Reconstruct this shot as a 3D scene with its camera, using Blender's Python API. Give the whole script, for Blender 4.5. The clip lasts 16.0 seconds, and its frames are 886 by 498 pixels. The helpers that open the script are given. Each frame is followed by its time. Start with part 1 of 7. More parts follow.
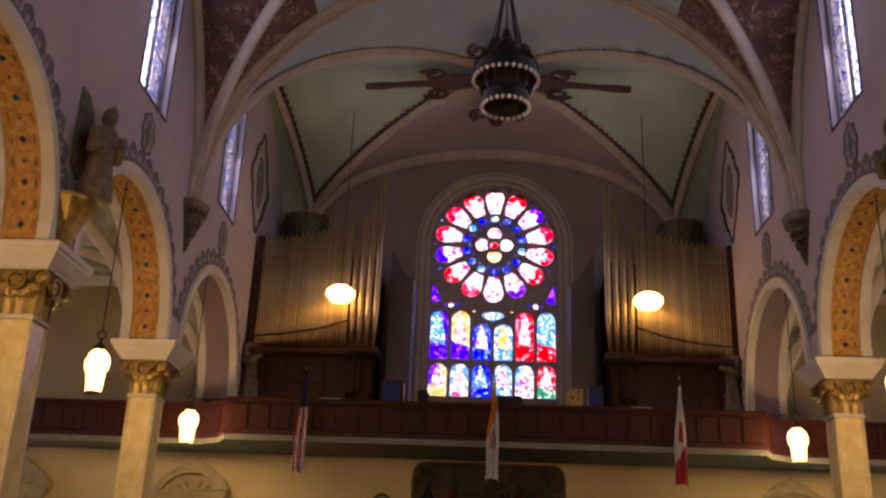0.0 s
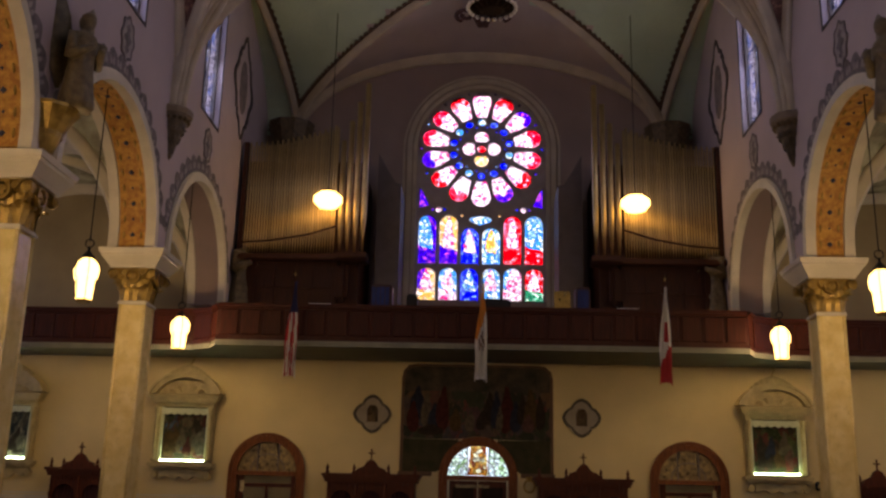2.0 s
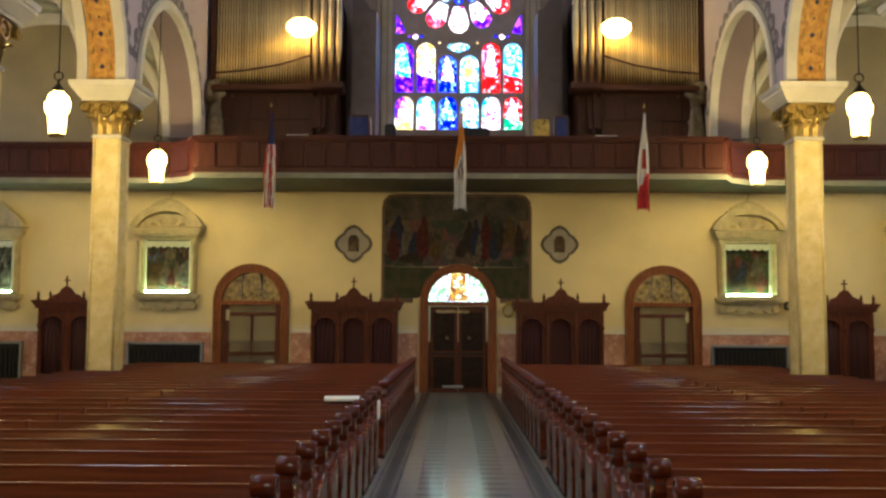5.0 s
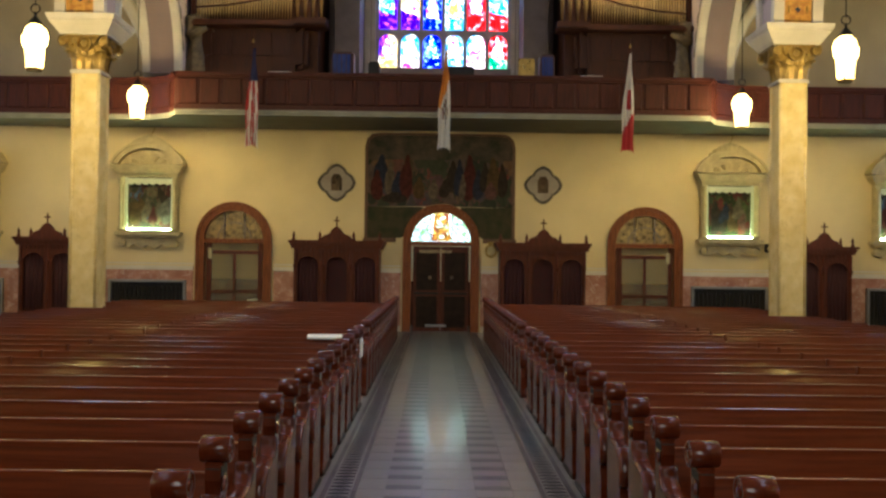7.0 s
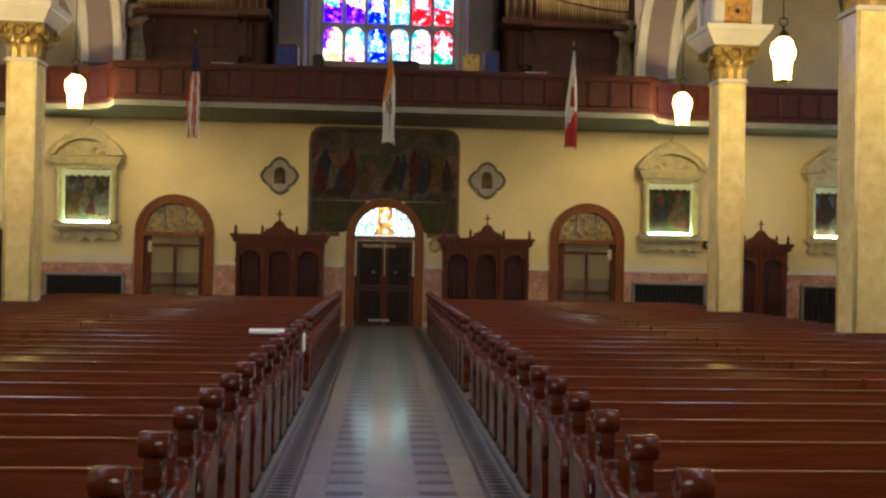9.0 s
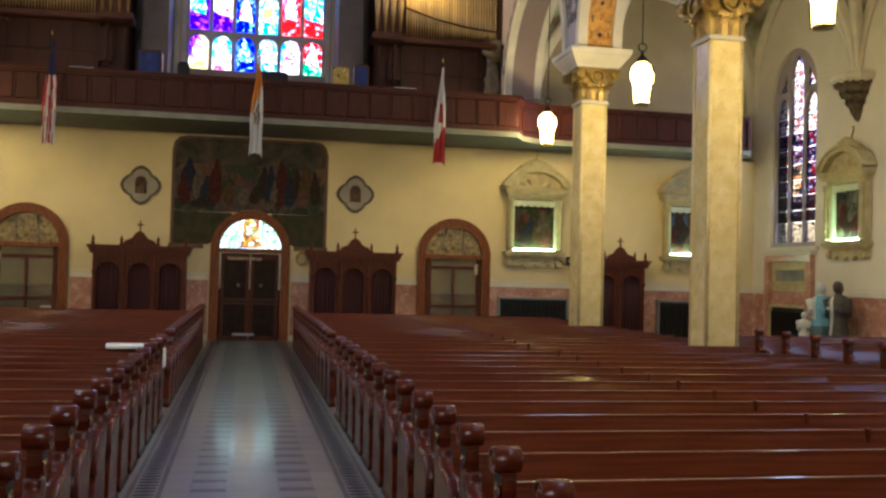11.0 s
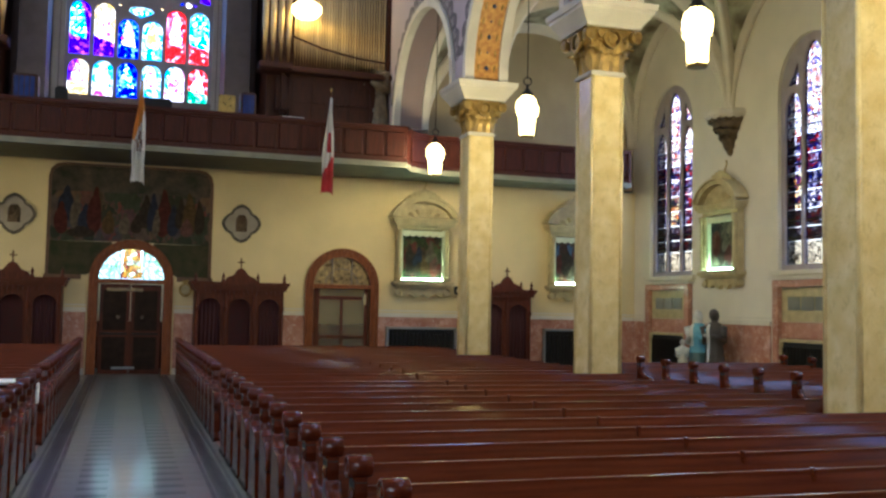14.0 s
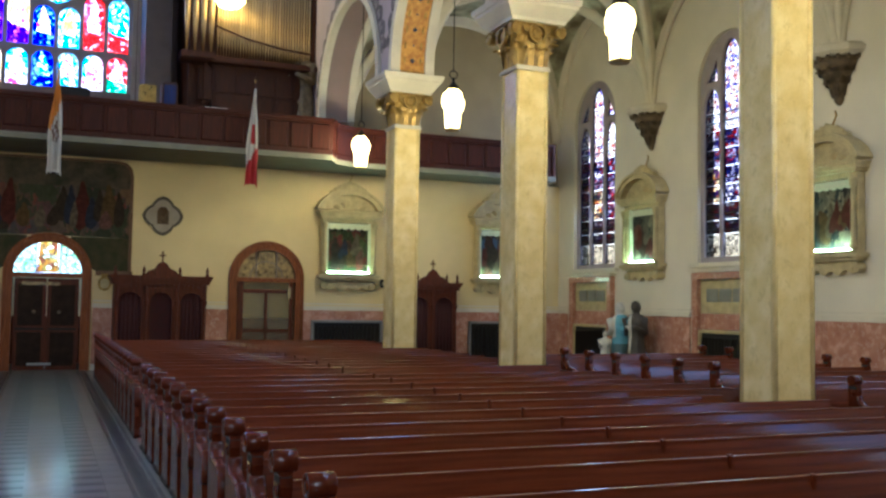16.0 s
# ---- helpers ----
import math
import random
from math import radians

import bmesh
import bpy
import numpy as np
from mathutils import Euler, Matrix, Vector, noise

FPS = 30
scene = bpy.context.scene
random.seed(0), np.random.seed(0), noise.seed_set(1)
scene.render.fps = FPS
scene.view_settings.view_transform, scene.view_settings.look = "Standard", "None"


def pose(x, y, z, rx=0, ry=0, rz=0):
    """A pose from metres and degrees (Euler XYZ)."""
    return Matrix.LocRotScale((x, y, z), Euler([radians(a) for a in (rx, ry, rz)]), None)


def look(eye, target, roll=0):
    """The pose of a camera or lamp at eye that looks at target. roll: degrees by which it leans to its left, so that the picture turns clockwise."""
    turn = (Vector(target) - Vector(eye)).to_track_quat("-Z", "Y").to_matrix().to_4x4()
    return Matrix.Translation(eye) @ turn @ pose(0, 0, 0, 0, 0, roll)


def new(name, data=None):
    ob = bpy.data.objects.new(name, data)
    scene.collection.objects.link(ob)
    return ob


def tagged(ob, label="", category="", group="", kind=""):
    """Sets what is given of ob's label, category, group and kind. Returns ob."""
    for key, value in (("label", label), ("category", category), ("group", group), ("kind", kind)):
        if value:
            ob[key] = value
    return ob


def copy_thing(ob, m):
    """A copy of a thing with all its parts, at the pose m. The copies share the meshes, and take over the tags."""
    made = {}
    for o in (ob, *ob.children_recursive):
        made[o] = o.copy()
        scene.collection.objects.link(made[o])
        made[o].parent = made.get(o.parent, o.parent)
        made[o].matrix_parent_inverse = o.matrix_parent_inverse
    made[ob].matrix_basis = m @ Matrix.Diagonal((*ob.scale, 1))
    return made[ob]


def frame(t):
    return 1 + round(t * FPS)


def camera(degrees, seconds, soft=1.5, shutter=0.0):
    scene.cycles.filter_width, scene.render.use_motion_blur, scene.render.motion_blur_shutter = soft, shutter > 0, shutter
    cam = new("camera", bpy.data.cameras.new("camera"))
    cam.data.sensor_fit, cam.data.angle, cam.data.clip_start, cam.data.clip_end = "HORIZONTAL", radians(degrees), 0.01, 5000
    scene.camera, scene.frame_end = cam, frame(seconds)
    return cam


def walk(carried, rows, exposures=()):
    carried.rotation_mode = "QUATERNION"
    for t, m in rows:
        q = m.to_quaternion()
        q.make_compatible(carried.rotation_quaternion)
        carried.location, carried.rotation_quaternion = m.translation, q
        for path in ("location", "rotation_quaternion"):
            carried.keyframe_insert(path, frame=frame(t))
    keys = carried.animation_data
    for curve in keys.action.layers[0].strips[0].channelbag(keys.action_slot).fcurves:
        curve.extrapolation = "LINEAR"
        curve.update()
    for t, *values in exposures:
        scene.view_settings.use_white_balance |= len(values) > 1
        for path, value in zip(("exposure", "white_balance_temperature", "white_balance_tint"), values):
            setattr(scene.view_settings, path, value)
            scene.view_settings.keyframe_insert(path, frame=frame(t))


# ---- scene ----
# the camera turns on the spot at the head of the main aisle
cam = camera(49.05, 16.0, soft=2.6)
EYE = 1.85
PATH = [
    (0.0, 110.09, -2.10, 2.23),
    (0.5, 108.27, -1.87, 1.87),
    (1.0, 107.08, -1.79, 1.66),
    (1.5, 105.84, -1.62, 1.42),
    (2.0, 104.49, -1.28, 1.72),
    (2.5, 102.53, -1.02, 1.50),
    (3.0, 101.65, -0.92, 1.42),
    (3.5, 99.54, -0.62, 1.02),
    (4.0, 97.05, -0.56, 0.34),
    (4.5, 96.28, -0.66, 0.36),
    (5.0, 94.48, -0.30, 0.63),
    (7.5, 90.30, -0.69, -0.64),
    (8.0, 89.69, -0.58, -0.95),
    (8.5, 90.21, -0.95, -2.06),
    (9.0, 90.68, -1.04, -3.70),
    (11.5, 92.15, -1.64, -13.01),
    (12.0, 92.70, -1.70, -14.28),
    (12.5, 92.87, -1.54, -15.76),
    (13.0, 93.33, -1.49, -16.33),
    (13.5, 93.41, -1.34, -16.96),
    (14.0, 93.59, -1.13, -18.07),
    (14.5, 93.63, -1.11, -19.30),
    (15.0, 94.03, -1.14, -20.15),
    (15.5, 93.71, -1.01, -21.02),
    (16.0, 93.25, -0.88, -22.43),
]
walk(cam, [(t, pose(0, 0, EYE, rx, ry, rz)) for t, rx, ry, rz in PATH],
     exposures=[(0.0, 0.98, 6550, 40), (1.0, 0.72, 6600, 39), (2.0, 0.64, 6350, 30), (2.8, 0.92, 6250, 20), (3.5, 1.6, 6150, 9),
                (5.0, 2.17, 5800, 3), (9.0, 2.15, 5600, 8), (12.5, 2.12, 4950, 7), (16.0, 2.12, 4550, 5)])

# ---- world and light ----
world = bpy.data.worlds.new("world")
scene.world = world
world.use_nodes = True
wn = world.node_tree
sky = wn.nodes.new("ShaderNodeTexSky")
sky.sky_type, sky.sun_disc = "NISHITA", False
sky.sun_elevation, sky.sun_rotation = radians(42), radians(8)
sky.dust_density = 5.0
wn.links.new(sky.outputs[0], wn.nodes["Background"].inputs[0])
wn.nodes["Background"].inputs[1].default_value = 0.15


def lamp(name, kind, m, energy, colour, size=0.2, size_y=None):
    data = bpy.data.lights.new(name, kind)
    data.energy, data.color = energy, colour
    if kind == "AREA":
        data.shape, data.size, data.size_y = "RECTANGLE", size, size_y or size
    else:
        data.shadow_soft_size = size
    ob = new(name, data)
    ob.matrix_world = m
    return ob


sun = lamp("sun", "SUN", look((3, 22, 20), (0, 0, 0)), 0.6, (1.0, 0.96, 0.9))
sun.data.angle = radians(25)

DAY = (0.76, 0.84, 1.0)

# ---- plan (metres) ----
COLS = (8.65, 14.75, 20.85)      # columns, along the nave
BAYS = (11.7, 17.8, 23.9)        # middles of the arcade's bays
NAVE = 7.1                       # nave face of the arcade wall
OUT = 8.0                        # aisle face of the arcade wall
XC = 7.55                        # column axis
SIDE = 15.0                      # outer wall of the aisle
BACK = 26.85                     # wall under the gallery
LOFT = 30.5                      # wall behind the organ, with the great window
SPRING = 7.0
MID = 0.12                       # middle of the main aisle
LANTERN = 66                    # watts of each lantern
CHANCEL = 80                    # watts of the added fill in the chancel

# daylight of the windows: the sky's light stands in their openings
for s in (-1, 1):
    for y in (-0.6, 5.5, 11.6, 17.7, 23.8):
        lamp("clerestory_daylight", "AREA", look((s * 7.3, y, 13.4), (0, y, 6.0)), 26, DAY, 1.0, 3.0)
    for y in (-2.6, 6.2, 12.0, 18.7, 24.75):
        lamp("aisle_daylight", "AREA", look((s * 14.9, y, 5.6), (0, y, 2.0)), (2 if y < 0 else 14 if y < 7 else 25), (0.20, 0.28, 1.0) if y < 0 else (0.60, 0.66, 1.0) if y < 7 else (0.86, 0.88, 1.0), 0.7 if y < 0 else 1.5, 2.0 if y < 0 else 4.4)
lamp("great_window_daylight", "AREA", look((0.1, 30.2, 12.0), (0, 10, 4)), 35, (0.50, 0.66, 1.0), 3.6, 6.0)
# added fill for the pews, set in an unseen window behind the camera
lamp("chancel_fill", "AREA", look((0, -6.9, 6.6), (0, 14, 2.5)), CHANCEL, (1.0, 0.84, 0.60), 2.8, 5.0)

# ---- materials ----


def mat(name, colour, rough=0.6, metal=0.0, vary=0.15, scale=3.0, fine=60.0, bump=0.15, other=None, spec=0.5, by_object=0.0, coat=0.0):
    """A procedural surface: broad stains and fine grain, with relief."""
    m = bpy.data.materials.new(name)
    m.use_nodes = True
    t = m.node_tree
    n, l = t.nodes, t.links
    b = n["Principled BSDF"]
    co = n.new("ShaderNodeTexCoord")
    big, small = n.new("ShaderNodeTexNoise"), n.new("ShaderNodeTexNoise")
    big.inputs["Scale"].default_value, big.inputs["Detail"].default_value = scale, 6
    small.inputs["Scale"].default_value, small.inputs["Detail"].default_value = fine, 3
    for q in (big, small):
        l.new(co.outputs["Object"], q.inputs["Vector"])
    ramp = n.new("ShaderNodeValToRGB")
    dark = other or tuple(c * (1 - vary * 2) for c in colour)
    ramp.color_ramp.elements[0].position, ramp.color_ramp.elements[1].position = 0.35, 0.68
    ramp.color_ramp.elements[0].color = (*dark, 1)
    ramp.color_ramp.elements[1].color = (*colour, 1)
    l.new(big.outputs["Fac"], ramp.inputs["Fac"])
    mix = n.new("ShaderNodeMix")
    mix.data_type, mix.blend_type = "RGBA", "MULTIPLY"
    mix.inputs[0].default_value = min(1.0, vary * 2)
    l.new(ramp.outputs["Color"], mix.inputs[6])
    l.new(small.outputs["Color"], mix.inputs[7])
    bright = n.new("ShaderNodeBrightContrast")
    l.new(small.outputs["Fac"], bright.inputs["Color"])
    bright.inputs["Bright"].default_value, bright.inputs["Contrast"].default_value = 0.3, 0.3
    l.new(bright.outputs[0], mix.inputs[7])
    last = mix.outputs[2]
    if by_object:
        info, hsv = n.new("ShaderNodeObjectInfo"), n.new("ShaderNodeHueSaturation")
        span = n.new("ShaderNodeMapRange")
        span.inputs[3].default_value, span.inputs[4].default_value = 1 - by_object, 1 + by_object
        l.new(info.outputs["Random"], span.inputs[0])
        l.new(span.outputs[0], hsv.inputs["Value"])
        l.new(last, hsv.inputs["Color"])
        last = hsv.outputs[0]
    l.new(last, b.inputs["Base Color"])
    b.inputs["Metallic"].default_value = metal
    b.inputs["Specular IOR Level"].default_value = spec
    b.inputs["Coat Weight"].default_value = coat
    b.inputs["Coat Roughness"].default_value = 0.085
    rr = n.new("ShaderNodeMapRange")
    rr.inputs[3].default_value, rr.inputs[4].default_value = max(0.03, rough - 0.12), min(1, rough + 0.12)
    l.new(big.outputs["Fac"], rr.inputs[0])
    l.new(rr.outputs[0], b.inputs["Roughness"])
    if bump:
        bp = n.new("ShaderNodeBump")
        bp.inputs["Strength"].default_value, bp.inputs["Distance"].default_value = bump, 0.01
        l.new(small.outputs["Fac"], bp.inputs["Height"])
        l.new(bp.outputs[0], b.inputs["Normal"])
    return m


def wood(name, colour, dark, rough=0.3, stretch=(1, 14, 14), coat=0.0, by_object=0.08, spec=0.3):
    m = mat(name, colour, rough, vary=0.16, scale=2.2, fine=30, bump=0.06, other=dark, by_object=by_object, coat=coat, spec=spec)
    n, l = m.node_tree.nodes, m.node_tree.links
    mp = n.new("ShaderNodeMapping")
    mp.inputs["Scale"].default_value = stretch
    co = [q for q in n if q.type == "TEX_COORD"][0]
    l.new(co.outputs["Object"], mp.inputs["Vector"])
    for q in n:
        if q.type == "TEX_NOISE":
            l.new(mp.outputs[0], q.inputs["Vector"])
    return m


def marble(name, colour, vein, rough=0.25, scale=1.6, stretch=(1, 1, 0.35), by_object=0.05, strength=0.38, blotch=None):
    """Stone with broken veins over soft clouds of a second colour."""
    m = mat(name, colour, rough, vary=0.08, scale=scale, fine=45, bump=0.03, other=blotch or tuple(0.8 * c for c in colour), by_object=by_object)
    n, l = m.node_tree.nodes, m.node_tree.links
    b = n["Principled BSDF"]
    co = [q for q in n if q.type == "TEX_COORD"][0]
    mp = n.new("ShaderNodeMapping")
    mp.inputs["Scale"].default_value, mp.inputs["Rotation"].default_value = stretch, (0.5, 0.3, 0.2)
    l.new(co.outputs["Object"], mp.inputs["Vector"])
    v = n.new("ShaderNodeTexNoise")
    v.inputs["Scale"].default_value, v.inputs["Detail"].default_value, v.inputs["Distortion"].default_value = scale * 1.8, 8, 1.6
    l.new(mp.outputs[0], v.inputs["Vector"])
    r = n.new("ShaderNodeValToRGB")
    e = r.color_ramp.elements
    e[0].position, e[0].color = 0.44, (0, 0, 0, 1)
    e[1].position, e[1].color = 0.56, (0, 0, 0, 1)
    k = e.new(0.5)
    k.color = (1, 1, 1, 1)
    l.new(v.outputs["Fac"], r.inputs["Fac"])
    mix = n.new("ShaderNodeMix")
    mix.data_type = "RGBA"
    src = b.inputs["Base Color"].links[0].from_socket
    sc = n.new("ShaderNodeMath")
    sc.operation = "MULTIPLY"
    patch, gate, cut = n.new("ShaderNodeTexNoise"), n.new("ShaderNodeMapRange"), n.new("ShaderNodeMath")
    patch.inputs["Scale"].default_value, patch.inputs["Detail"].default_value = scale * 2.3, 5
    l.new(co.outputs["Object"], patch.inputs["Vector"])
    gate.inputs[1].default_value, gate.inputs[2].default_value, gate.inputs[4].default_value = 0.46, 0.62, strength
    l.new(patch.outputs["Fac"], gate.inputs[0])
    cut.operation = "MULTIPLY"
    l.new(r.outputs[0], cut.inputs[0])
    l.new(gate.outputs[0], cut.inputs[1])
    sc.inputs[1].default_value = 1.0
    l.new(cut.outputs[0], sc.inputs[0])
    l.new(sc.outputs[0], mix.inputs[0])
    l.new(src, mix.inputs[6])
    mix.inputs[7].default_value = (*vein, 1)
    l.new(mix.outputs[2], b.inputs["Base Color"])
    return m


def glow(name, colour, strength):
    m = bpy.data.materials.new(name)
    m.use_nodes = True
    b = m.node_tree.nodes["Principled BSDF"]
    b.inputs["Base Color"].default_value = (*colour, 1)
    b.inputs["Emission Color"].default_value = (*colour, 1)
    b.inputs["Emission Strength"].default_value = strength
    return m


def stained(name, colour, other, scale=14.0, mess=0.5, lead=0.15, paint=0.5, more=()):
    """Coloured glass that daylight passes through, with painted detail and lead shadows."""
    m = bpy.data.materials.new(name)
    m.use_nodes = True
    n, l = m.node_tree.nodes, m.node_tree.links
    n.remove(n["Principled BSDF"])
    co, mp = n.new("ShaderNodeTexCoord"), n.new("ShaderNodeMapping")
    info = n.new("ShaderNodeObjectInfo")
    l.new(co.outputs["Object"], mp.inputs["Vector"])
    l.new(info.outputs["Random"], mp.inputs["Location"])
    vor = n.new("ShaderNodeTexVoronoi")
    vor.inputs["Scale"].default_value = scale
    l.new(mp.outputs[0], vor.inputs["Vector"])
    sep = n.new("ShaderNodeSeparateColor")
    l.new(vor.outputs["Color"], sep.inputs[0])
    ramp = n.new("ShaderNodeValToRGB")
    ramp.color_ramp.interpolation = "CONSTANT"
    e = ramp.color_ramp.elements
    e[0].position, e[0].color = 0.0, (*colour, 1)
    e[1].position, e[1].color = 1 - mess, (*other, 1)
    k = e.new(1 - mess * 0.45)
    k.color = (*[0.5 * (a + c) for a, c in zip(colour, other)], 1)
    for i, c in enumerate(more):
        e.new(0.15 + 0.55 * i / len(more)).color = (*c, 1)
    l.new(sep.outputs[0], ramp.inputs["Fac"])
    edge = n.new("ShaderNodeTexVoronoi")
    edge.feature = "DISTANCE_TO_EDGE"
    edge.inputs["Scale"].default_value = scale
    l.new(mp.outputs[0], edge.inputs["Vector"])
    er = n.new("ShaderNodeMapRange")
    er.inputs[1].default_value, er.inputs[2].default_value = 0.01, 0.06
    er.inputs[3].default_value = lead
    l.new(edge.outputs["Distance"], er.inputs[0])
    noi = n.new("ShaderNodeTexNoise")
    noi.inputs["Scale"].default_value, noi.inputs["Detail"].default_value = scale * 2.2, 4
    l.new(mp.outputs[0], noi.inputs["Vector"])
    nr = n.new("ShaderNodeMapRange")
    nr.inputs[1].default_value, nr.inputs[2].default_value = 0.35, 0.6
    nr.inputs[3].default_value = paint
    l.new(noi.outputs["Fac"], nr.inputs[0])
    mul = n.new("ShaderNodeMath")
    mul.operation = "MULTIPLY"
    l.new(er.outputs[0], mul.inputs[0])
    l.new(nr.outputs[0], mul.inputs[1])
    mix = n.new("ShaderNodeMix")
    mix.data_type, mix.blend_type = "RGBA", "MULTIPLY"
    mix.inputs[0].default_value = 1
    l.new(ramp.outputs[0], mix.inputs[6])
    l.new(mul.outputs[0], mix.inputs[7])
    tr, gl, ms = n.new("ShaderNodeBsdfTransparent"), n.new("ShaderNodeBsdfGlossy"), n.new("ShaderNodeMixShader")
    l.new(mix.outputs[2], tr.inputs["Color"])
    gl.inputs["Roughness"].default_value = 0.15
    ms.inputs[0].default_value = 0.04
    l.new(tr.outputs[0], ms.inputs[1])
    l.new(gl.outputs[0], ms.inputs[2])
    l.new(ms.outputs[0], n["Material Output"].inputs[0])
    return m


PLASTER = mat("cream_plaster", (0.70, 0.57, 0.29), 0.75, vary=0.07, scale=0.7, fine=40, bump=0.1)
NAVEWALL = mat("nave_plaster", (0.48, 0.39, 0.41), 0.8, vary=0.08, scale=0.6, fine=40, bump=0.1)
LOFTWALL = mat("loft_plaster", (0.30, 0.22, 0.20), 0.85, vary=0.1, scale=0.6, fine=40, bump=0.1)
AISLEWALL = mat("aisle_plaster", (0.70, 0.64, 0.52), 0.8, vary=0.07, scale=0.7, fine=40, bump=0.1)
VAULT = mat("vault_plaster", (0.36, 0.44, 0.50), 0.85, vary=0.1, scale=0.5, fine=30, bump=0.1)
VAULT_GREEN = mat("green_vault_plaster", (0.44, 0.56, 0.45), 0.85, vary=0.12, scale=0.5, fine=30, bump=0.1)
VAULT_ROSE = mat("rose_vault_plaster", (0.46, 0.38, 0.38), 0.85, vary=0.1, scale=0.5, fine=30, bump=0.1)
BORDER = mat("brown_leaf_border", (0.10, 0.055, 0.038), 0.8, vary=0.3, scale=6, fine=16, bump=0.05, other=(0.05, 0.03, 0.024))
VAULT_AISLE = mat("stencilled_vault", (0.50, 0.50, 0.36), 0.85, vary=0.12, scale=1.7, fine=12, bump=0.05, other=(0.13, 0.11, 0.07))
# lighter copy of the window tracery, glare from the great window in its colour
TRACERY = mat("glare_grey_stone", (0.36, 0.31, 0.33), 0.7, vary=0.1)
VAULT_RED = marble("painted_web", (0.17, 0.075, 0.065), (0.52, 0.31, 0.21), 0.85, scale=1.8, stretch=(1, 1, 1), strength=0.9, blotch=(0.08, 0.037, 0.032))
STONE = mat("white_moulding", (0.66, 0.60, 0.48), 0.55, vary=0.08, scale=2, fine=50, bump=0.1)
RIB = mat("rib_plaster", (0.50, 0.42, 0.33), 0.65, vary=0.1, scale=2, fine=40, bump=0.1)
STENCIL = mat("stencil_border", (0.10, 0.085, 0.095), 0.8, vary=0.2, scale=5, fine=14, bump=0.05, other=(0.19, 0.16, 0.17))
LINE = mat("dark_painted_line", (0.055, 0.042, 0.042), 0.8, vary=0.2)
GOLD = mat("gilded_plaster", (0.50, 0.33, 0.08), 0.42, 0.55, vary=0.25, scale=6, fine=50, bump=0.25)
GOLDBAND = mat("gold_ornament_band", (0.66, 0.36, 0.06), 0.5, 0.1, vary=0.2, scale=9, fine=25, bump=0.2, other=(0.40, 0.17, 0.03))
DARKGOLD = mat("dark_carving", (0.18, 0.125, 0.065), 0.55, 0.2, vary=0.3, scale=8, fine=40, bump=0.3)
SOFFIT = mat("grey_soffit_plaster", (0.20, 0.20, 0.16), 0.8, vary=0.1)
JEWEL = mat("dark_blue_lozenge", (0.03, 0.04, 0.09), 0.4, vary=0.1)
MARBLE_COL = marble("cream_marble", (0.86, 0.70, 0.33), (0.50, 0.35, 0.12), 0.2, scale=3.2, stretch=(1, 1, 0.5), strength=0.45, blotch=(0.74, 0.56, 0.21))
MARBLE_PINK = marble("pink_marble", (0.48, 0.26, 0.18), (0.66, 0.50, 0.42), 0.25, scale=3.2, stretch=(1, 1, 1), strength=0.6, blotch=(0.34, 0.15, 0.10))
FLOORSTONE = marble("floor_marble", (0.19, 0.19, 0.16), (0.11, 0.11, 0.10), 0.34, scale=1.2, stretch=(1, 1, 1), by_object=0.10)
FLOORDARK = marble("floor_slate", (0.016, 0.015, 0.018), (0.04, 0.038, 0.04), 0.34, scale=2.0, stretch=(1, 1, 1), by_object=0.15)
for m in (FLOORSTONE, FLOORDARK):
    q = m.node_tree.nodes["Principled BSDF"].inputs
    q["Coat Weight"].default_value, q["Coat Roughness"].default_value = 0.55, 0.13
FLOORRED = mat("floor_terracotta", (0.30, 0.10, 0.06), 0.35, vary=0.1, by_object=0.1)
PEW = wood("pew_wood", (0.150, 0.028, 0.005), (0.080, 0.013, 0.003), 0.32, (0.6, 14, 14), coat=0.55, spec=0.15)
PEWEND = wood("pew_end_wood", (0.115, 0.021, 0.006), (0.05, 0.009, 0.003), 0.2, (4, 4, 1.0), coat=0.15, spec=0.3)
PANEL = wood("gallery_wood", (0.062, 0.013, 0.007), (0.030, 0.007, 0.004), 0.5, (14, 14, 1.2), spec=0.2)
DARKWOOD = wood("confessional_wood", (0.105, 0.024, 0.009), (0.05, 0.012, 0.005), 0.5, (14, 14, 1.2), spec=0.2)
ORGANWOOD = wood("organ_wood", (0.07, 0.021, 0.008), (0.03, 0.010, 0.005), 0.5, (14, 14, 1.2), spec=0.2)
DOORWOOD = wood("door_wood", (0.22, 0.070, 0.018), (0.10, 0.028, 0.008), 0.45, (14, 14, 1.2), spec=0.2)
CURTAIN = mat("maroon_curtain", (0.045, 0.006, 0.008), 0.9, vary=0.2, scale=9, bump=0.2)
PIPE = mat("organ_pipe_metal", (0.60, 0.42, 0.18), 0.36, 0.85, vary=0.12, scale=3, by_object=0.2, bump=0.05)
IRON = mat("black_iron", (0.02, 0.018, 0.016), 0.5, 0.6, vary=0.2)
STEEL = mat("grey_metal", (0.32, 0.32, 0.31), 0.4, 0.7, vary=0.1)
# near-black; also stands for shade in radiator niches and beneath pew caps
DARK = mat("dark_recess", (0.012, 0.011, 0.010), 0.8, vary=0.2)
LEAD = mat("window_tracery", (0.16, 0.13, 0.12), 0.7, vary=0.1)
PALE = mat("pale_frame_stone", (0.54, 0.45, 0.23), 0.6, vary=0.14, scale=5, fine=40, bump=0.2)

# ---- mesh tools ----


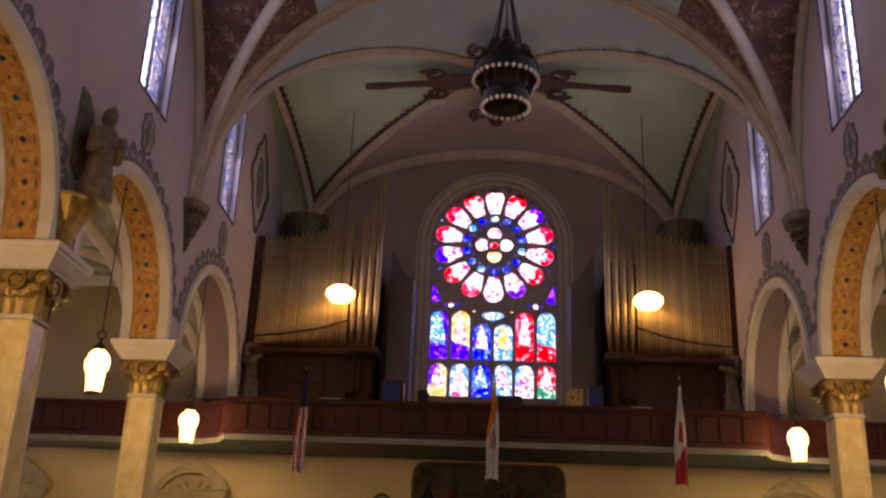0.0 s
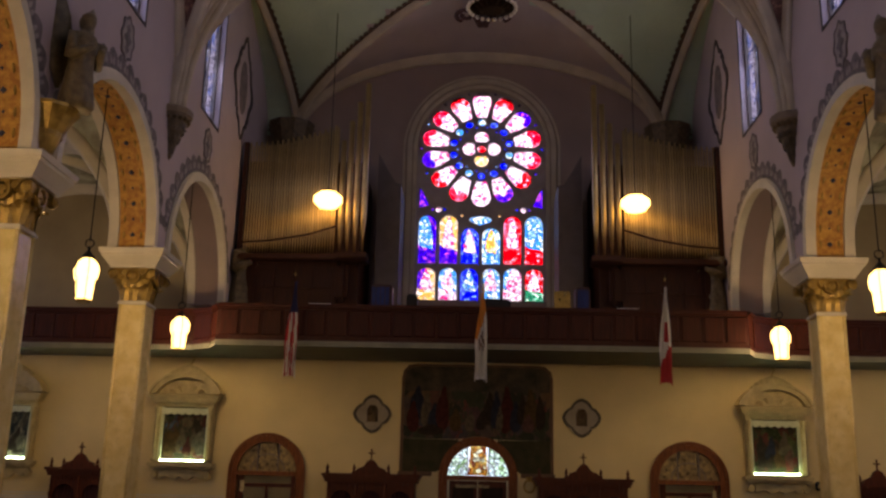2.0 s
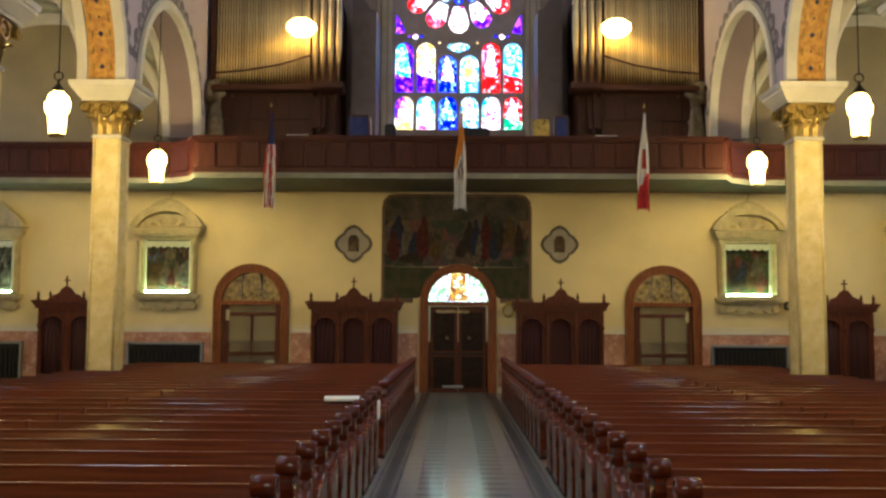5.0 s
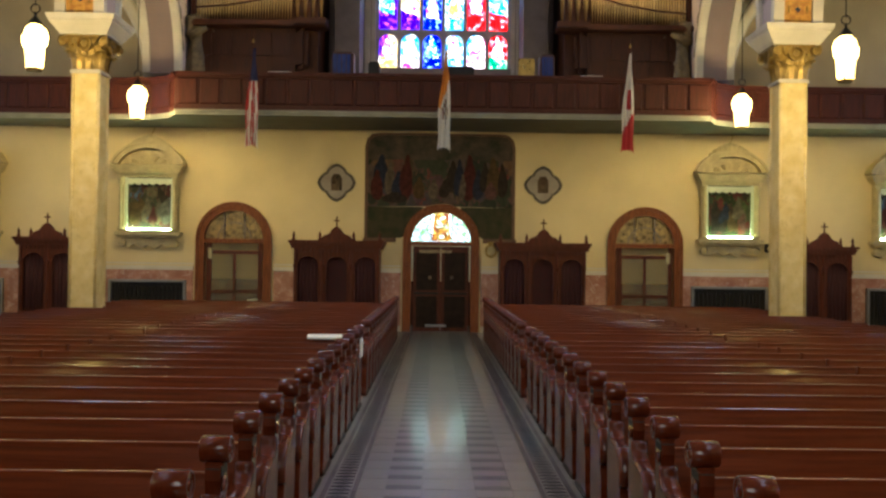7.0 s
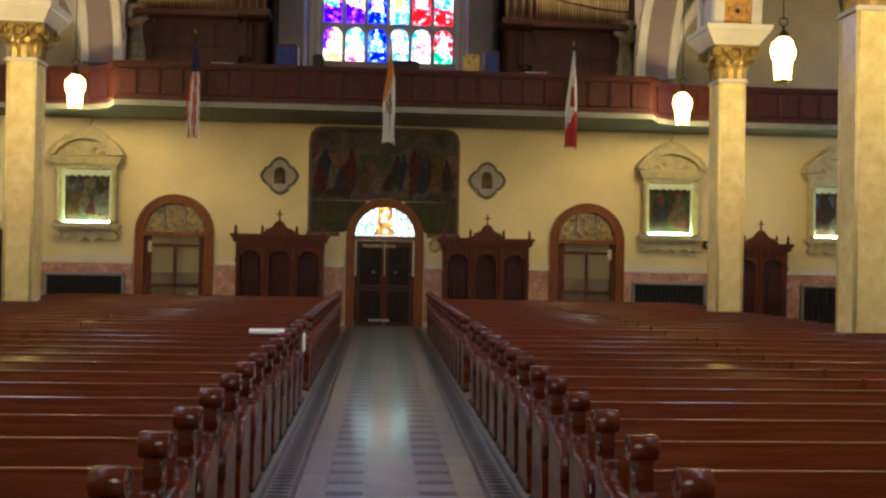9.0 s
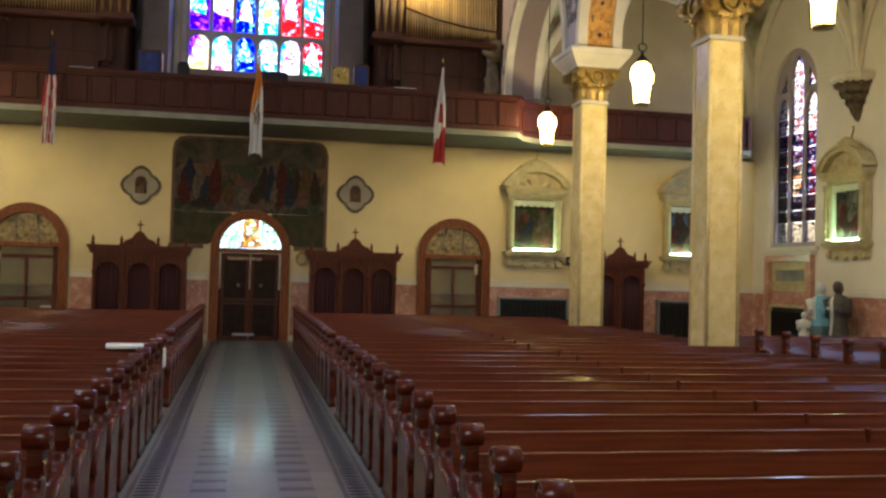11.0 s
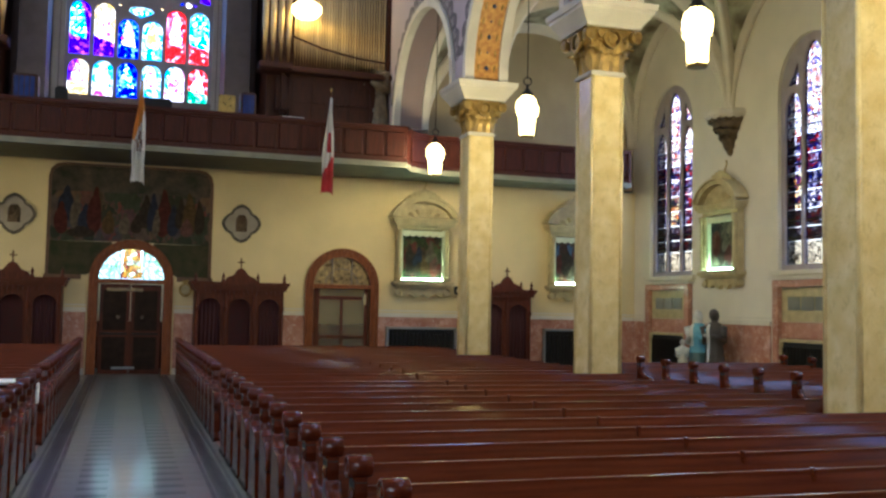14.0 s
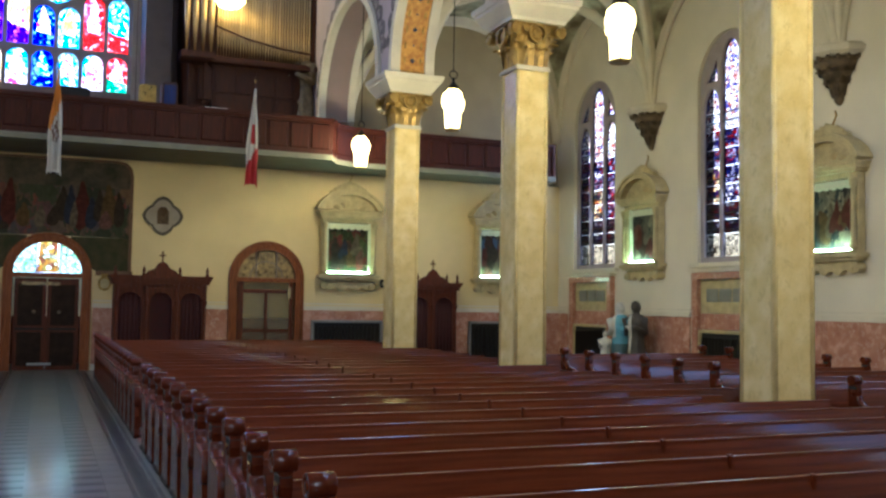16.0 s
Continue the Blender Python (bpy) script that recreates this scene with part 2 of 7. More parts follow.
def mesh_from(name, bm, material, smooth=False):
    bmesh.ops.recalc_face_normals(bm, faces=bm.faces)
    me = bpy.data.meshes.new(name)
    bm.to_mesh(me)
    bm.free()
    for m in (material if isinstance(material, (list, tuple)) else [material]):
        me.materials.append(m)
    if smooth:
        me.shade_smooth()
    return me


def part(name, bm, material, parent=None, label="", smooth=False):
    ob = new(name, mesh_from(name, bm, material, smooth))
    if parent:
        ob.parent = parent
    return tagged(ob, label)


def empty(name, label, category, at=(0, 0, 0), rz=0, group="", kind=""):
    ob = new(name)
    ob.matrix_basis = pose(*at, 0, 0, rz)
    return tagged(ob, label, category, group, kind)


def box(bm, x0, x1, y0, y1, z0, z1, bevel=0.0):
    r = bmesh.ops.create_cube(bm, size=1, matrix=Matrix.LocRotScale(((x0 + x1) / 2, (y0 + y1) / 2, (z0 + z1) / 2), None, (x1 - x0, y1 - y0, z1 - z0)))
    if bevel:
        es = list({e for v in r["verts"] for e in v.link_edges})
        bmesh.ops.bevel(bm, geom=es, offset=bevel, segments=2, affect="EDGES", clamp_overlap=True)
    return r["verts"]


def boxed(*a, **k):
    bm = bmesh.new()
    box(bm, *a, **k)
    return bm


def prism(bm, outline, f0, f1):
    """A solid between two copies of an outline; f0 and f1 place its (u, v) points."""
    a = [bm.verts.new(f0(u, v)) for u, v in outline]
    b = [bm.verts.new(f1(u, v)) for u, v in outline]
    n = len(outline)
    bm.faces.new(a)
    bm.faces.new(list(reversed(b)))
    for i in range(n):
        bm.faces.new((a[i], b[i], b[(i + 1) % n], a[(i + 1) % n]))


def strip(bm, inner, outer, f0, f1, closed=False):
    """A solid band between two lines of equal length."""
    n = len(inner)
    P = [[bm.verts.new(f(*p)) for p in line] for f in (f0, f1) for line in (inner, outer)]
    for i in range(n if closed else n - 1):
        j = (i + 1) % n
        for p, q in ((P[0], P[1]), (P[1], P[3]), (P[3], P[2]), (P[2], P[0])):
            bm.faces.new((p[i], p[j], q[j], q[i]))
    if not closed:
        for i in (0, n - 1):
            bm.faces.new((P[0][i], P[1][i], P[3][i], P[2][i]))


def sweep(bm, pts, profile, up=(0, 0, 1), side=None):
    """A solid along pts; the profile's (a, b) lie along the side and the up of the line."""
    rings = []
    pts = [Vector(p) for p in pts]
    for i, p in enumerate(pts):
        d = (pts[min(i + 1, len(pts) - 1)] - pts[max(i - 1, 0)]).normalized()
        s = Vector(side) if side else d.cross(Vector(up))
        s = (s - d * s.dot(d)).normalized()
        w = s.cross(d)
        rings.append([bm.verts.new(p + s * a + w * b) for a, b in profile])
    k = len(profile)
    for r, q in zip(rings, rings[1:]):
        for i in range(k):
            bm.faces.new((r[i], q[i], q[(i + 1) % k], r[(i + 1) % k]))
    bm.faces.new(rings[0])
    bm.faces.new(list(reversed(rings[-1])))


def lathe(bm, prof, n=16, at=(0, 0, 0), square=0.0):
    """Turned form from (radius, height) points."""
    rings = []
    for r, z in prof:
        rings.append([bm.verts.new((at[0] + r * math.cos(2 * math.pi * i / n), at[1] + r * math.sin(2 * math.pi * i / n), at[2] + z)) for i in range(n)])
    for a, b in zip(rings, rings[1:]):
        for i in range(n):
            bm.faces.new((a[i], a[(i + 1) % n], b[(i + 1) % n], b[i]))
    bm.faces.new(list(reversed(rings[0])))
    bm.faces.new(rings[-1])


def arc(c, z, r, n=24, a0=180.0, a1=0.0, rise=1.0):
    return [(c + r * math.cos(radians(a0 + (a1 - a0) * i / n)), z + rise * r * math.sin(radians(a0 + (a1 - a0) * i / n))) for i in range(n + 1)]


def wall(bm, u0, u1, v0, v1, P, w0, w1, openings):
    """A wall with openings (middle, half width, sill, springing, rise) right through it; P(u, v, w) places a point."""
    cuts = []
    last = u0
    for c, h, sill, spring, rise in sorted(openings):
        if c - h > last + 1e-6:
            cuts.append((last, c - h, None))
        cuts.append((c - h, c + h, (c, h, sill, spring, rise)))
        last = c + h
    if last < u1 - 1e-6:
        cuts.append((last, u1, None))

    def slab(a, b, low_a, low_b, top_a, top_b):
        for w in (w0, w1):
            bm.faces.new([bm.verts.new(P(u, v, w)) for u, v in ((a, low_a), (b, low_b), (b, top_b), (a, top_a))])

    def close(a, va, b, vb):
        bm.faces.new([bm.verts.new(P(u, v, w)) for u, v, w in ((a, va, w0), (b, vb, w0), (b, vb, w1), (a, va, w1))])

    for a, b, o in cuts:
        if not o:
            slab(a, b, v0, v0, v1, v1)
            close(a, v0, b, v0)
            close(a, v1, b, v1)
            continue
        c, h, sill, spring, rise = o
        if sill > v0:
            slab(a, b, v0, v0, sill, sill)
            close(a, sill, b, sill)
            close(a, v0, b, v0)
        pts = [(a, spring), (b, spring)] if rise == 0 else arc(c, spring, h, 28, rise=rise / h)
        for (ua, va), (ub, vb) in zip(pts, pts[1:]):
            slab(ua, ub, va, vb, v1, v1)
            close(ua, va, ub, vb)
        close(a, sill, a, spring)
        close(b, sill, b, spring)
        close(a, v1, b, v1)
    close(u0, v0, u0, v1)
    close(u1, v0, u1, v1)
    bmesh.ops.remove_doubles(bm, verts=bm.verts, dist=1e-4)


def structure(name, bm, material, label, category="wall", smooth=False):
    return tagged(part(name, bm, material, None, "", smooth), label, category, "", "structure")


def across(y0, y1):
    """Places for things that stand on a wall across the nave: u is x, v is z."""
    return (lambda u, v: Vector((u, y0, v))), (lambda u, v: Vector((u, y1, v)))

# ---- structure ----
bm = boxed(-15.4, 15.4, -7.0, 34.0, -0.3, 0.0)
structure("floor", bm, FLOORSTONE, "pale polished marble church floor", "floor")

# lower wall under the gallery
bm = bmesh.new()
wall(bm, -15.4, 15.4, 0.0, 5.6, lambda u, v, w: Vector((u, w, v)), BACK, BACK + 0.45,
     [(x, 0.86, 0.0, 2.49, 0.86) for x in (-5.6, MID, 5.76)])
structure("wall_back", bm, PLASTER, "cream painted plaster wall under the gallery")
bm = boxed(-15.4, 15.4, 29.6, 29.8, 0.0, 5.6)
structure("wall_vestibule", bm, PLASTER, "plain plaster wall of the vestibule")

# wall of the organ loft, with the great window
WIN_C, WIN_HW, WIN_Z0, WIN_SP = 0.12, 2.16, 8.05, 13.22
bm = bmesh.new()
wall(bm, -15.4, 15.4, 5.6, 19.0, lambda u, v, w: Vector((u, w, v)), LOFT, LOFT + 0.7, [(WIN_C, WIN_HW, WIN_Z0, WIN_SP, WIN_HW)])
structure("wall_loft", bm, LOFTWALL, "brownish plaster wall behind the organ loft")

# arcade walls
ARCH = [(y, 2.55, SPRING - 0.02, SPRING + 0.15, 2.55) for y in (-0.5, 5.6) + BAYS]
CLER = [(y - 0.1, 0.82, 11.5, 14.9, 0.82) for y in (-0.5, 5.6) + BAYS]
for s, side in ((-1, "left"), (1, "right")):
    P = lambda u, v, w: Vector((s * w, u, v))
    bm = bmesh.new()
    wall(bm, -7.0, LOFT, SPRING, 10.9, P, NAVE, OUT, ARCH)
    wall(bm, -7.0, LOFT, 10.9, 18.5, P, NAVE, NAVE + 0.45, CLER)
    bmesh.ops.remove_doubles(bm, verts=bm.verts, dist=1e-4)
    structure("wall_arcade_" + side, bm, NAVEWALL, "lilac-grey plaster arcade wall with clerestory windows")
    bm = bmesh.new()
    wall(bm, -7.0, LOFT, 0.0, 11.6, lambda u, v, w: Vector((s * w, u, v)), SIDE, SIDE + 0.5,
         [(y, 1.14, 2.95, 7.3, 1.25) for y in (-2.6, 6.2, 12.0, 18.7, 24.75)])
    structure("wall_aisle_" + side, bm, AISLEWALL, "cream plaster outer wall of the side aisle")
# unseen end wall; window added for fill, dark colour keeps pew reflections low
bm = bmesh.new()
wall(bm, -15.4, 15.4, 0.0, 18.5, lambda u, v, w: Vector((u, w, v)), -7.4, -7.0, [(0.0, 1.5, 4.0, 8.0, 1.5)])
structure("wall_chancel", bm, mat("dark_unseen_chancel", (0.17, 0.10, 0.045), 0.6, vary=0.2, scale=1.5), "unseen dark chancel wall with an added tall window")


def vault_point(u, v, x0, x1, y0, y1, z0, rise, lift=0.0, narrow=0.0):
    """A point of a quadripartite vault; u and v go from -1 to 1 across and along the bay."""
    k = max(0.0, v)
    a = (x1 - x0) / 2 * (1 - narrow * k)
    zz, rr = z0 + lift * k, rise - lift * k - (0.5 * k if lift else 0)
    h = max(math.sqrt(max(0, 1 - u * u)), math.sqrt(max(0, 1 - v * v)))
    return Vector(((x0 + x1) / 2 + a * u, (y0 + y1) / 2 + (y1 - y0) / 2 * v, zz + rr * h))


def groin(name, x0, x1, y0, y1, z0, rise, material, label, web=None, n=28, lift=0.0, narrow=0.0, bend=None, cells=()):
    """A quadripartite vault over one bay."""
    bm = bmesh.new()
    grid = []
    for i in range(n + 1):
        row = []
        for j in range(n + 1):
            u, v = -math.cos(math.pi * i / n), -math.cos(math.pi * j / n)
            row.append(bm.verts.new(vault_point(u, v, x0, x1, y0, y1, z0, rise, lift, narrow)))
        grid.append(row)
    if narrow:
        for x, end in ((x0, 0), (x1, -1)):
            row = [bm.verts.new((x, q.co.y, q.co.z + 0.01)) for q in grid[end]]
            grid = [row] + grid if end == 0 else grid + [row]
    for r, q in zip(grid, grid[1:]):
        for j in range(n):
            f = bm.faces.new((r[j], q[j], q[j + 1], r[j + 1]))
            c = f.calc_center_median()
            if web and c.z < z0 + 0.80 * rise:
                f.material_index = 1
            if cells:
                v = 2 * (c.y - y0) / (y1 - y0) - 1
                u = abs(2 * (c.x - x0) / (x1 - x0) - 1) / (1 - narrow * max(0.0, v))
                f.material_index = 1 if u > abs(v) else 2 if v > 0 else 0
    low = list(bm.verts)
    top = {v: bm.verts.new(v.co + Vector((0, 0, 0.15))) for v in low}
    for f in list(bm.faces):
        bm.faces.new([top[v] for v in reversed(f.verts)]).material_index = f.material_index
    if bend:
        for v in bm.verts:
            v.co = bend(v.co)
    return structure(name, bm, [material, web] if web else [material, *cells], label, "ceiling")


def half_ellipse(p, q, z0, rise, n=32):
    p, q = Vector(p), Vector(q)
    return [Vector((*(p + (q - p) * (0.5 - 0.5 * math.cos(math.pi * i / n))), z0 + rise * math.sin(math.pi * i / n))) for i in range(n + 1)]


def ribs(name, lines, profile, material, label):
    bm = bmesh.new()
    for pts in lines:
        mid = pts[0] - pts[-1]
        side = Vector((-mid.y, mid.x, 0)).normalized()
        sweep(bm, pts, profile, side=side)
    return structure(name, bm, material, label, "vault rib", True)


ROLL = [(0.09 * math.cos(radians(a)), -0.06 + 0.11 * math.sin(radians(a))) for a in range(180, 361, 30)] + [(0.14, 0.0), (0.14, 0.12), (-0.14, 0.12), (-0.14, 0.0)]
BIG = [(-0.30, 0.24), (-0.30, 0.02)]
for cx, cr, cz in ((-0.235, 0.065, 0.0), (-0.10, 0.05, -0.06), (0.0, 0.09, -0.14), (0.10, 0.05, -0.06), (0.235, 0.065, 0.0)):
    BIG += [(cx + cr * math.cos(radians(a)), cz + 1.1 * cr * math.sin(radians(a))) for a in range(170, 371, 40)]
BIG += [(0.30, 0.02), (0.30, 0.24)]
VZ, VR = 10.3, 6.75
X = NAVE - 0.05
LIFT, NARROW = 3.3, 0.13
for k, (y0, y1) in enumerate(((-3.55, 8.65), (8.65, 20.85), (20.85, LOFT))):
    far = y1 == LOFT
    lift, narrow = (LIFT, NARROW) if far else (0.0, 0.0)
    groin("vault_nave_%d" % (k + 1), -NAVE, NAVE, y0, y1, VZ, VR, VAULT, "grey-green painted plaster rib vault", None if far else VAULT_RED, 28, lift, narrow, None, (VAULT_GREEN, VAULT_ROSE) if far else ())
    ang = [math.pi * i / 40 for i in range(41)]
    for s in (-1, 1):
        pts = [vault_point(-s * math.cos(a), -math.cos(a), -X, X, y0, y1, VZ, VR - 0.02, lift, narrow) for a in ang]
        ribs("trim_rib_%d_%d" % (k + 1, s + 2), [pts], ROLL, RIB, "moulded plaster diagonal rib")
        pts = [vault_point(s, -math.cos(a), -X, X, y0, y1, VZ, VR - 0.03, lift, narrow) for a in ang]
        ribs("trim_wall_rib_%d_%d" % (k + 1, s + 2), [pts], ROLL, RIB, "moulded plaster wall rib")
    if y0 > 2:
        ribs("trim_arch_%d" % (k + 1), [half_ellipse((-X, y0), (X, y0), VZ, VR - 0.05)], BIG, RIB, "broad moulded plaster transverse arch")
pts = [vault_point(-math.cos(a), 1.0, -X, X, 20.85, LOFT - 0.08, VZ, VR, LIFT, NARROW) for a in ang]
ribs("trim_arch_loft", [pts], [(1.5 * a, 1.5 * b) for a, b in ROLL], RIB, "moulded plaster arch against the loft wall")


def leafy_border(name, place, length):
    """A flat painted border whose outer edge runs in leaf tips; place(t, d) lies d metres from the rib."""
    bm = bmesh.new()
    n = 6 * round(length / 0.22)
    rows = []
    for i in range(n + 1):
        tip = abs(math.sin(math.pi * i / 6))
        for d in (0.10, 0.24 + 0.08 * tip):
            p = place(i / n, d)
            rows += [bm.verts.new(p - Vector((0, 0, 0.035))), bm.verts.new(p - Vector((0, 0, 0.015)))]
    for i in range(n):
        p, q = rows[4 * i:4 * i + 4], rows[4 * i + 4:4 * i + 8]
        for j, k in ((0, 2), (2, 3), (3, 1), (1, 0)):
            bm.faces.new((p[j], p[k], q[k], q[j]))
    structure(name, bm, BORDER, "dark brown leaf-edged border painted along the rib", "wall painting")


def far_vault(u, v):
    return vault_point(u, v, -X, X, 20.85, LOFT, VZ, VR, LIFT, NARROW)


HALF = (LOFT - 20.85) / 2
for k, (su, sv) in enumerate(((-1, -1), (1, -1), (-1, 1), (1, 1))):
    run = lambda t: math.sin(radians(8 + 68 * (1 - t)))
    leafy_border("trim_leaf_border_%d" % (2 * k + 1), lambda t, d: far_vault(su * (run(t) - d / X), sv * run(t)), 8.0)
    leafy_border("trim_leaf_border_%d" % (2 * k + 2), lambda t, d: far_vault(su * run(t), sv * (run(t) - d / HALF)), 8.0)
for k, su in enumerate((-1, 1)):
    leafy_border("trim_leaf_border_%d" % (k + 9), lambda t, d: far_vault(su * (1 - d / X), -math.cos(radians(12 + 156 * t))), 11.0)
leafy_border("trim_leaf_border_11", lambda t, d: far_vault(-math.cos(radians(15 + 150 * t)), -1 + d / HALF), 17.0)
bm = boxed(-8.2, 8.2, -7.4, 31.4, 18.5, 18.8)
structure("ceiling", bm, DARK, "roof space over the vaults", "ceiling")
AZ, AR = 7.0, 3.6
WALL_Y = {2.55: 2.55, 8.65: 8.75, 14.75: 15.15, 20.85: 21.8, 26.95: 26.95}


def skew(y0, y1):
    """The aisle's ribs meet the outer wall a little further back than the columns stand."""
    def move(p):
        f = min(1.0, max(0.0, (abs(p.x) - OUT) / (SIDE - OUT)))
        t = (p.y - y0) / (y1 - y0)
        return Vector((p.x, p.y + f * ((WALL_Y[y0] - y0) * (1 - t) + (WALL_Y[y1] - y1) * t), p.z))
    return move


for s, side in ((-1, "left"), (1, "right")):
    for k, (y0, y1) in enumerate(((2.55, 8.65), (8.65, 14.75), (14.75, 20.85), (20.85, 26.95))):
        x0, x1 = sorted((s * OUT, s * SIDE))
        groin("vault_aisle_%s_%d" % (side, k + 1), x0, x1, y0, y1, AZ, AR, VAULT_AISLE, "pale green aisle vault with dark stencilled foliage", None, 20, 0.0, 0.0, skew(y0, y1))
        sk = skew(y0, y1)
        ribs("trim_aisle_rib_%s_%d" % (side, k + 1), [[sk(p) for p in half_ellipse(a, b, AZ, AR - 0.03)] for a, b in (((s * OUT, y0), (s * SIDE, y1)), ((s * OUT, y1), (s * SIDE, y0)), ((s * (SIDE - 0.05), y0), (s * (SIDE - 0.05), y1)))], ROLL, STONE, "cream moulded aisle ribs")
        ribs("trim_aisle_arch_%s_%d" % (side, k + 1), [[sk(p) for p in half_ellipse((s * OUT, y1), (s * SIDE, y1), AZ, AR - 0.05)]], [(1.3 * a, 1.3 * b) for a, b in ROLL], STONE, "cream moulded transverse aisle arch")

for s, side in ((-1, "left"), (1, "right")):
    bm = boxed(*sorted((s * OUT, s * SIDE)), 27.0, 27.3, 5.68, 11.6)
    structure("wall_aisle_end_" + side, bm, mat("aisle_end_plaster", (0.42, 0.34, 0.20), 0.8, vary=0.12, scale=0.8), "dull ochre plaster wall closing the aisle above the gallery")
    # added slab above the aisle vaults, unseen, keeps the sky's light out
    bm = boxed(*sorted((s * OUT, s * (SIDE + 0.5))), -7.4, LOFT + 0.7, 11.6, 11.8)
    structure("ceiling_aisle_" + side, bm, DARK, "unseen dark slab closing the aisle from sky", "ceiling")
bm = boxed(-14.0, 14.0, 29.5, 29.6, 0.0, 1.35)
structure("trim_vestibule_dado", bm, DARKWOOD, "dark wooden dado in the vestibule", "panelling")

# gallery
def gallery_line(inset, zz):
    return [(-14.0, 25.3 + inset), (-7.5, 25.3 + inset), (-6.9, 24.9 + inset), (-6.6, 24.3 + inset), (6.84, 24.3 + inset), (7.14, 24.9 + inset), (7.74, 25.3 + inset), (14.0, 25.3 + inset)]


bm = bmesh.new()
prism(bm, gallery_line(0.0, 0) + [(14.0, LOFT), (-14.0, LOFT)], lambda u, v: Vector((u, v, 5.55)), lambda u, v: Vector((u, v, 5.68)))
structure("gallery_floor", bm, SOFFIT, "grey plaster gallery slab with a pale edge", "floor")

# ---- columns ----


def leaf(bm, base, out, up, h, w, curl):
    """A carved leaf that curls outwards at its tip."""
    side = Vector(out).cross(Vector(up)).normalized()
    out, up, base = Vector(out), Vector(up), Vector(base)
    rows = []
    for i in range(6):
        t = i / 5
        c = base + up * h * math.sin(t * 1.9) / 0.95 + out * curl * t ** 2.2
        ww = w * (0.55 + 0.75 * math.sin(math.pi * min(1, t * 0.85 + 0.12))) * (1 - 0.45 * t ** 4)
        rows.append([bm.verts.new(c + side * ww * q + out * (0.035 * (1 - abs(q) * 1.6)) + up * (0.02 * math.cos(q * 9) if t > 0.5 else 0)) for q in (-0.5, -0.25, 0, 0.25, 0.5)])
    for a, b in zip(rows, rows[1:]):
        for i in range(4):
            bm.faces.new((a[i], a[i + 1], b[i + 1], b[i]))


def scroll(bm, at, axis, r, w, up=(0, 0, 1)):
    """A rolled volute: a short spiral drum."""
    axis = Vector(axis).normalized()
    a1 = Vector(up)
    a2 = axis.cross(a1)
    pts = [(r * (1 - 0.055 * i) * math.cos(i * 0.52), r * (1 - 0.055 * i) * math.sin(i * 0.52)) for i in range(16)]
    for p, q in zip(pts, pts[1:]):
        vs = []
        for (u, v), e in ((p, -1), (q, -1), (q, 1), (p, 1)):
            vs.append(bm.verts.new(Vector(at) + a1 * u + a2 * v + axis * (w / 2) * e))
        bm.faces.new(vs)
    prism(bm, [(r * 0.72 * math.cos(radians(a)), r * 0.72 * math.sin(radians(a))) for a in range(0, 360, 36)],
          lambda u, v: Vector(at) + a1 * u + a2 * v - axis * w * 0.42, lambda u, v: Vector(at) + a1 * u + a2 * v + axis * w * 0.42)


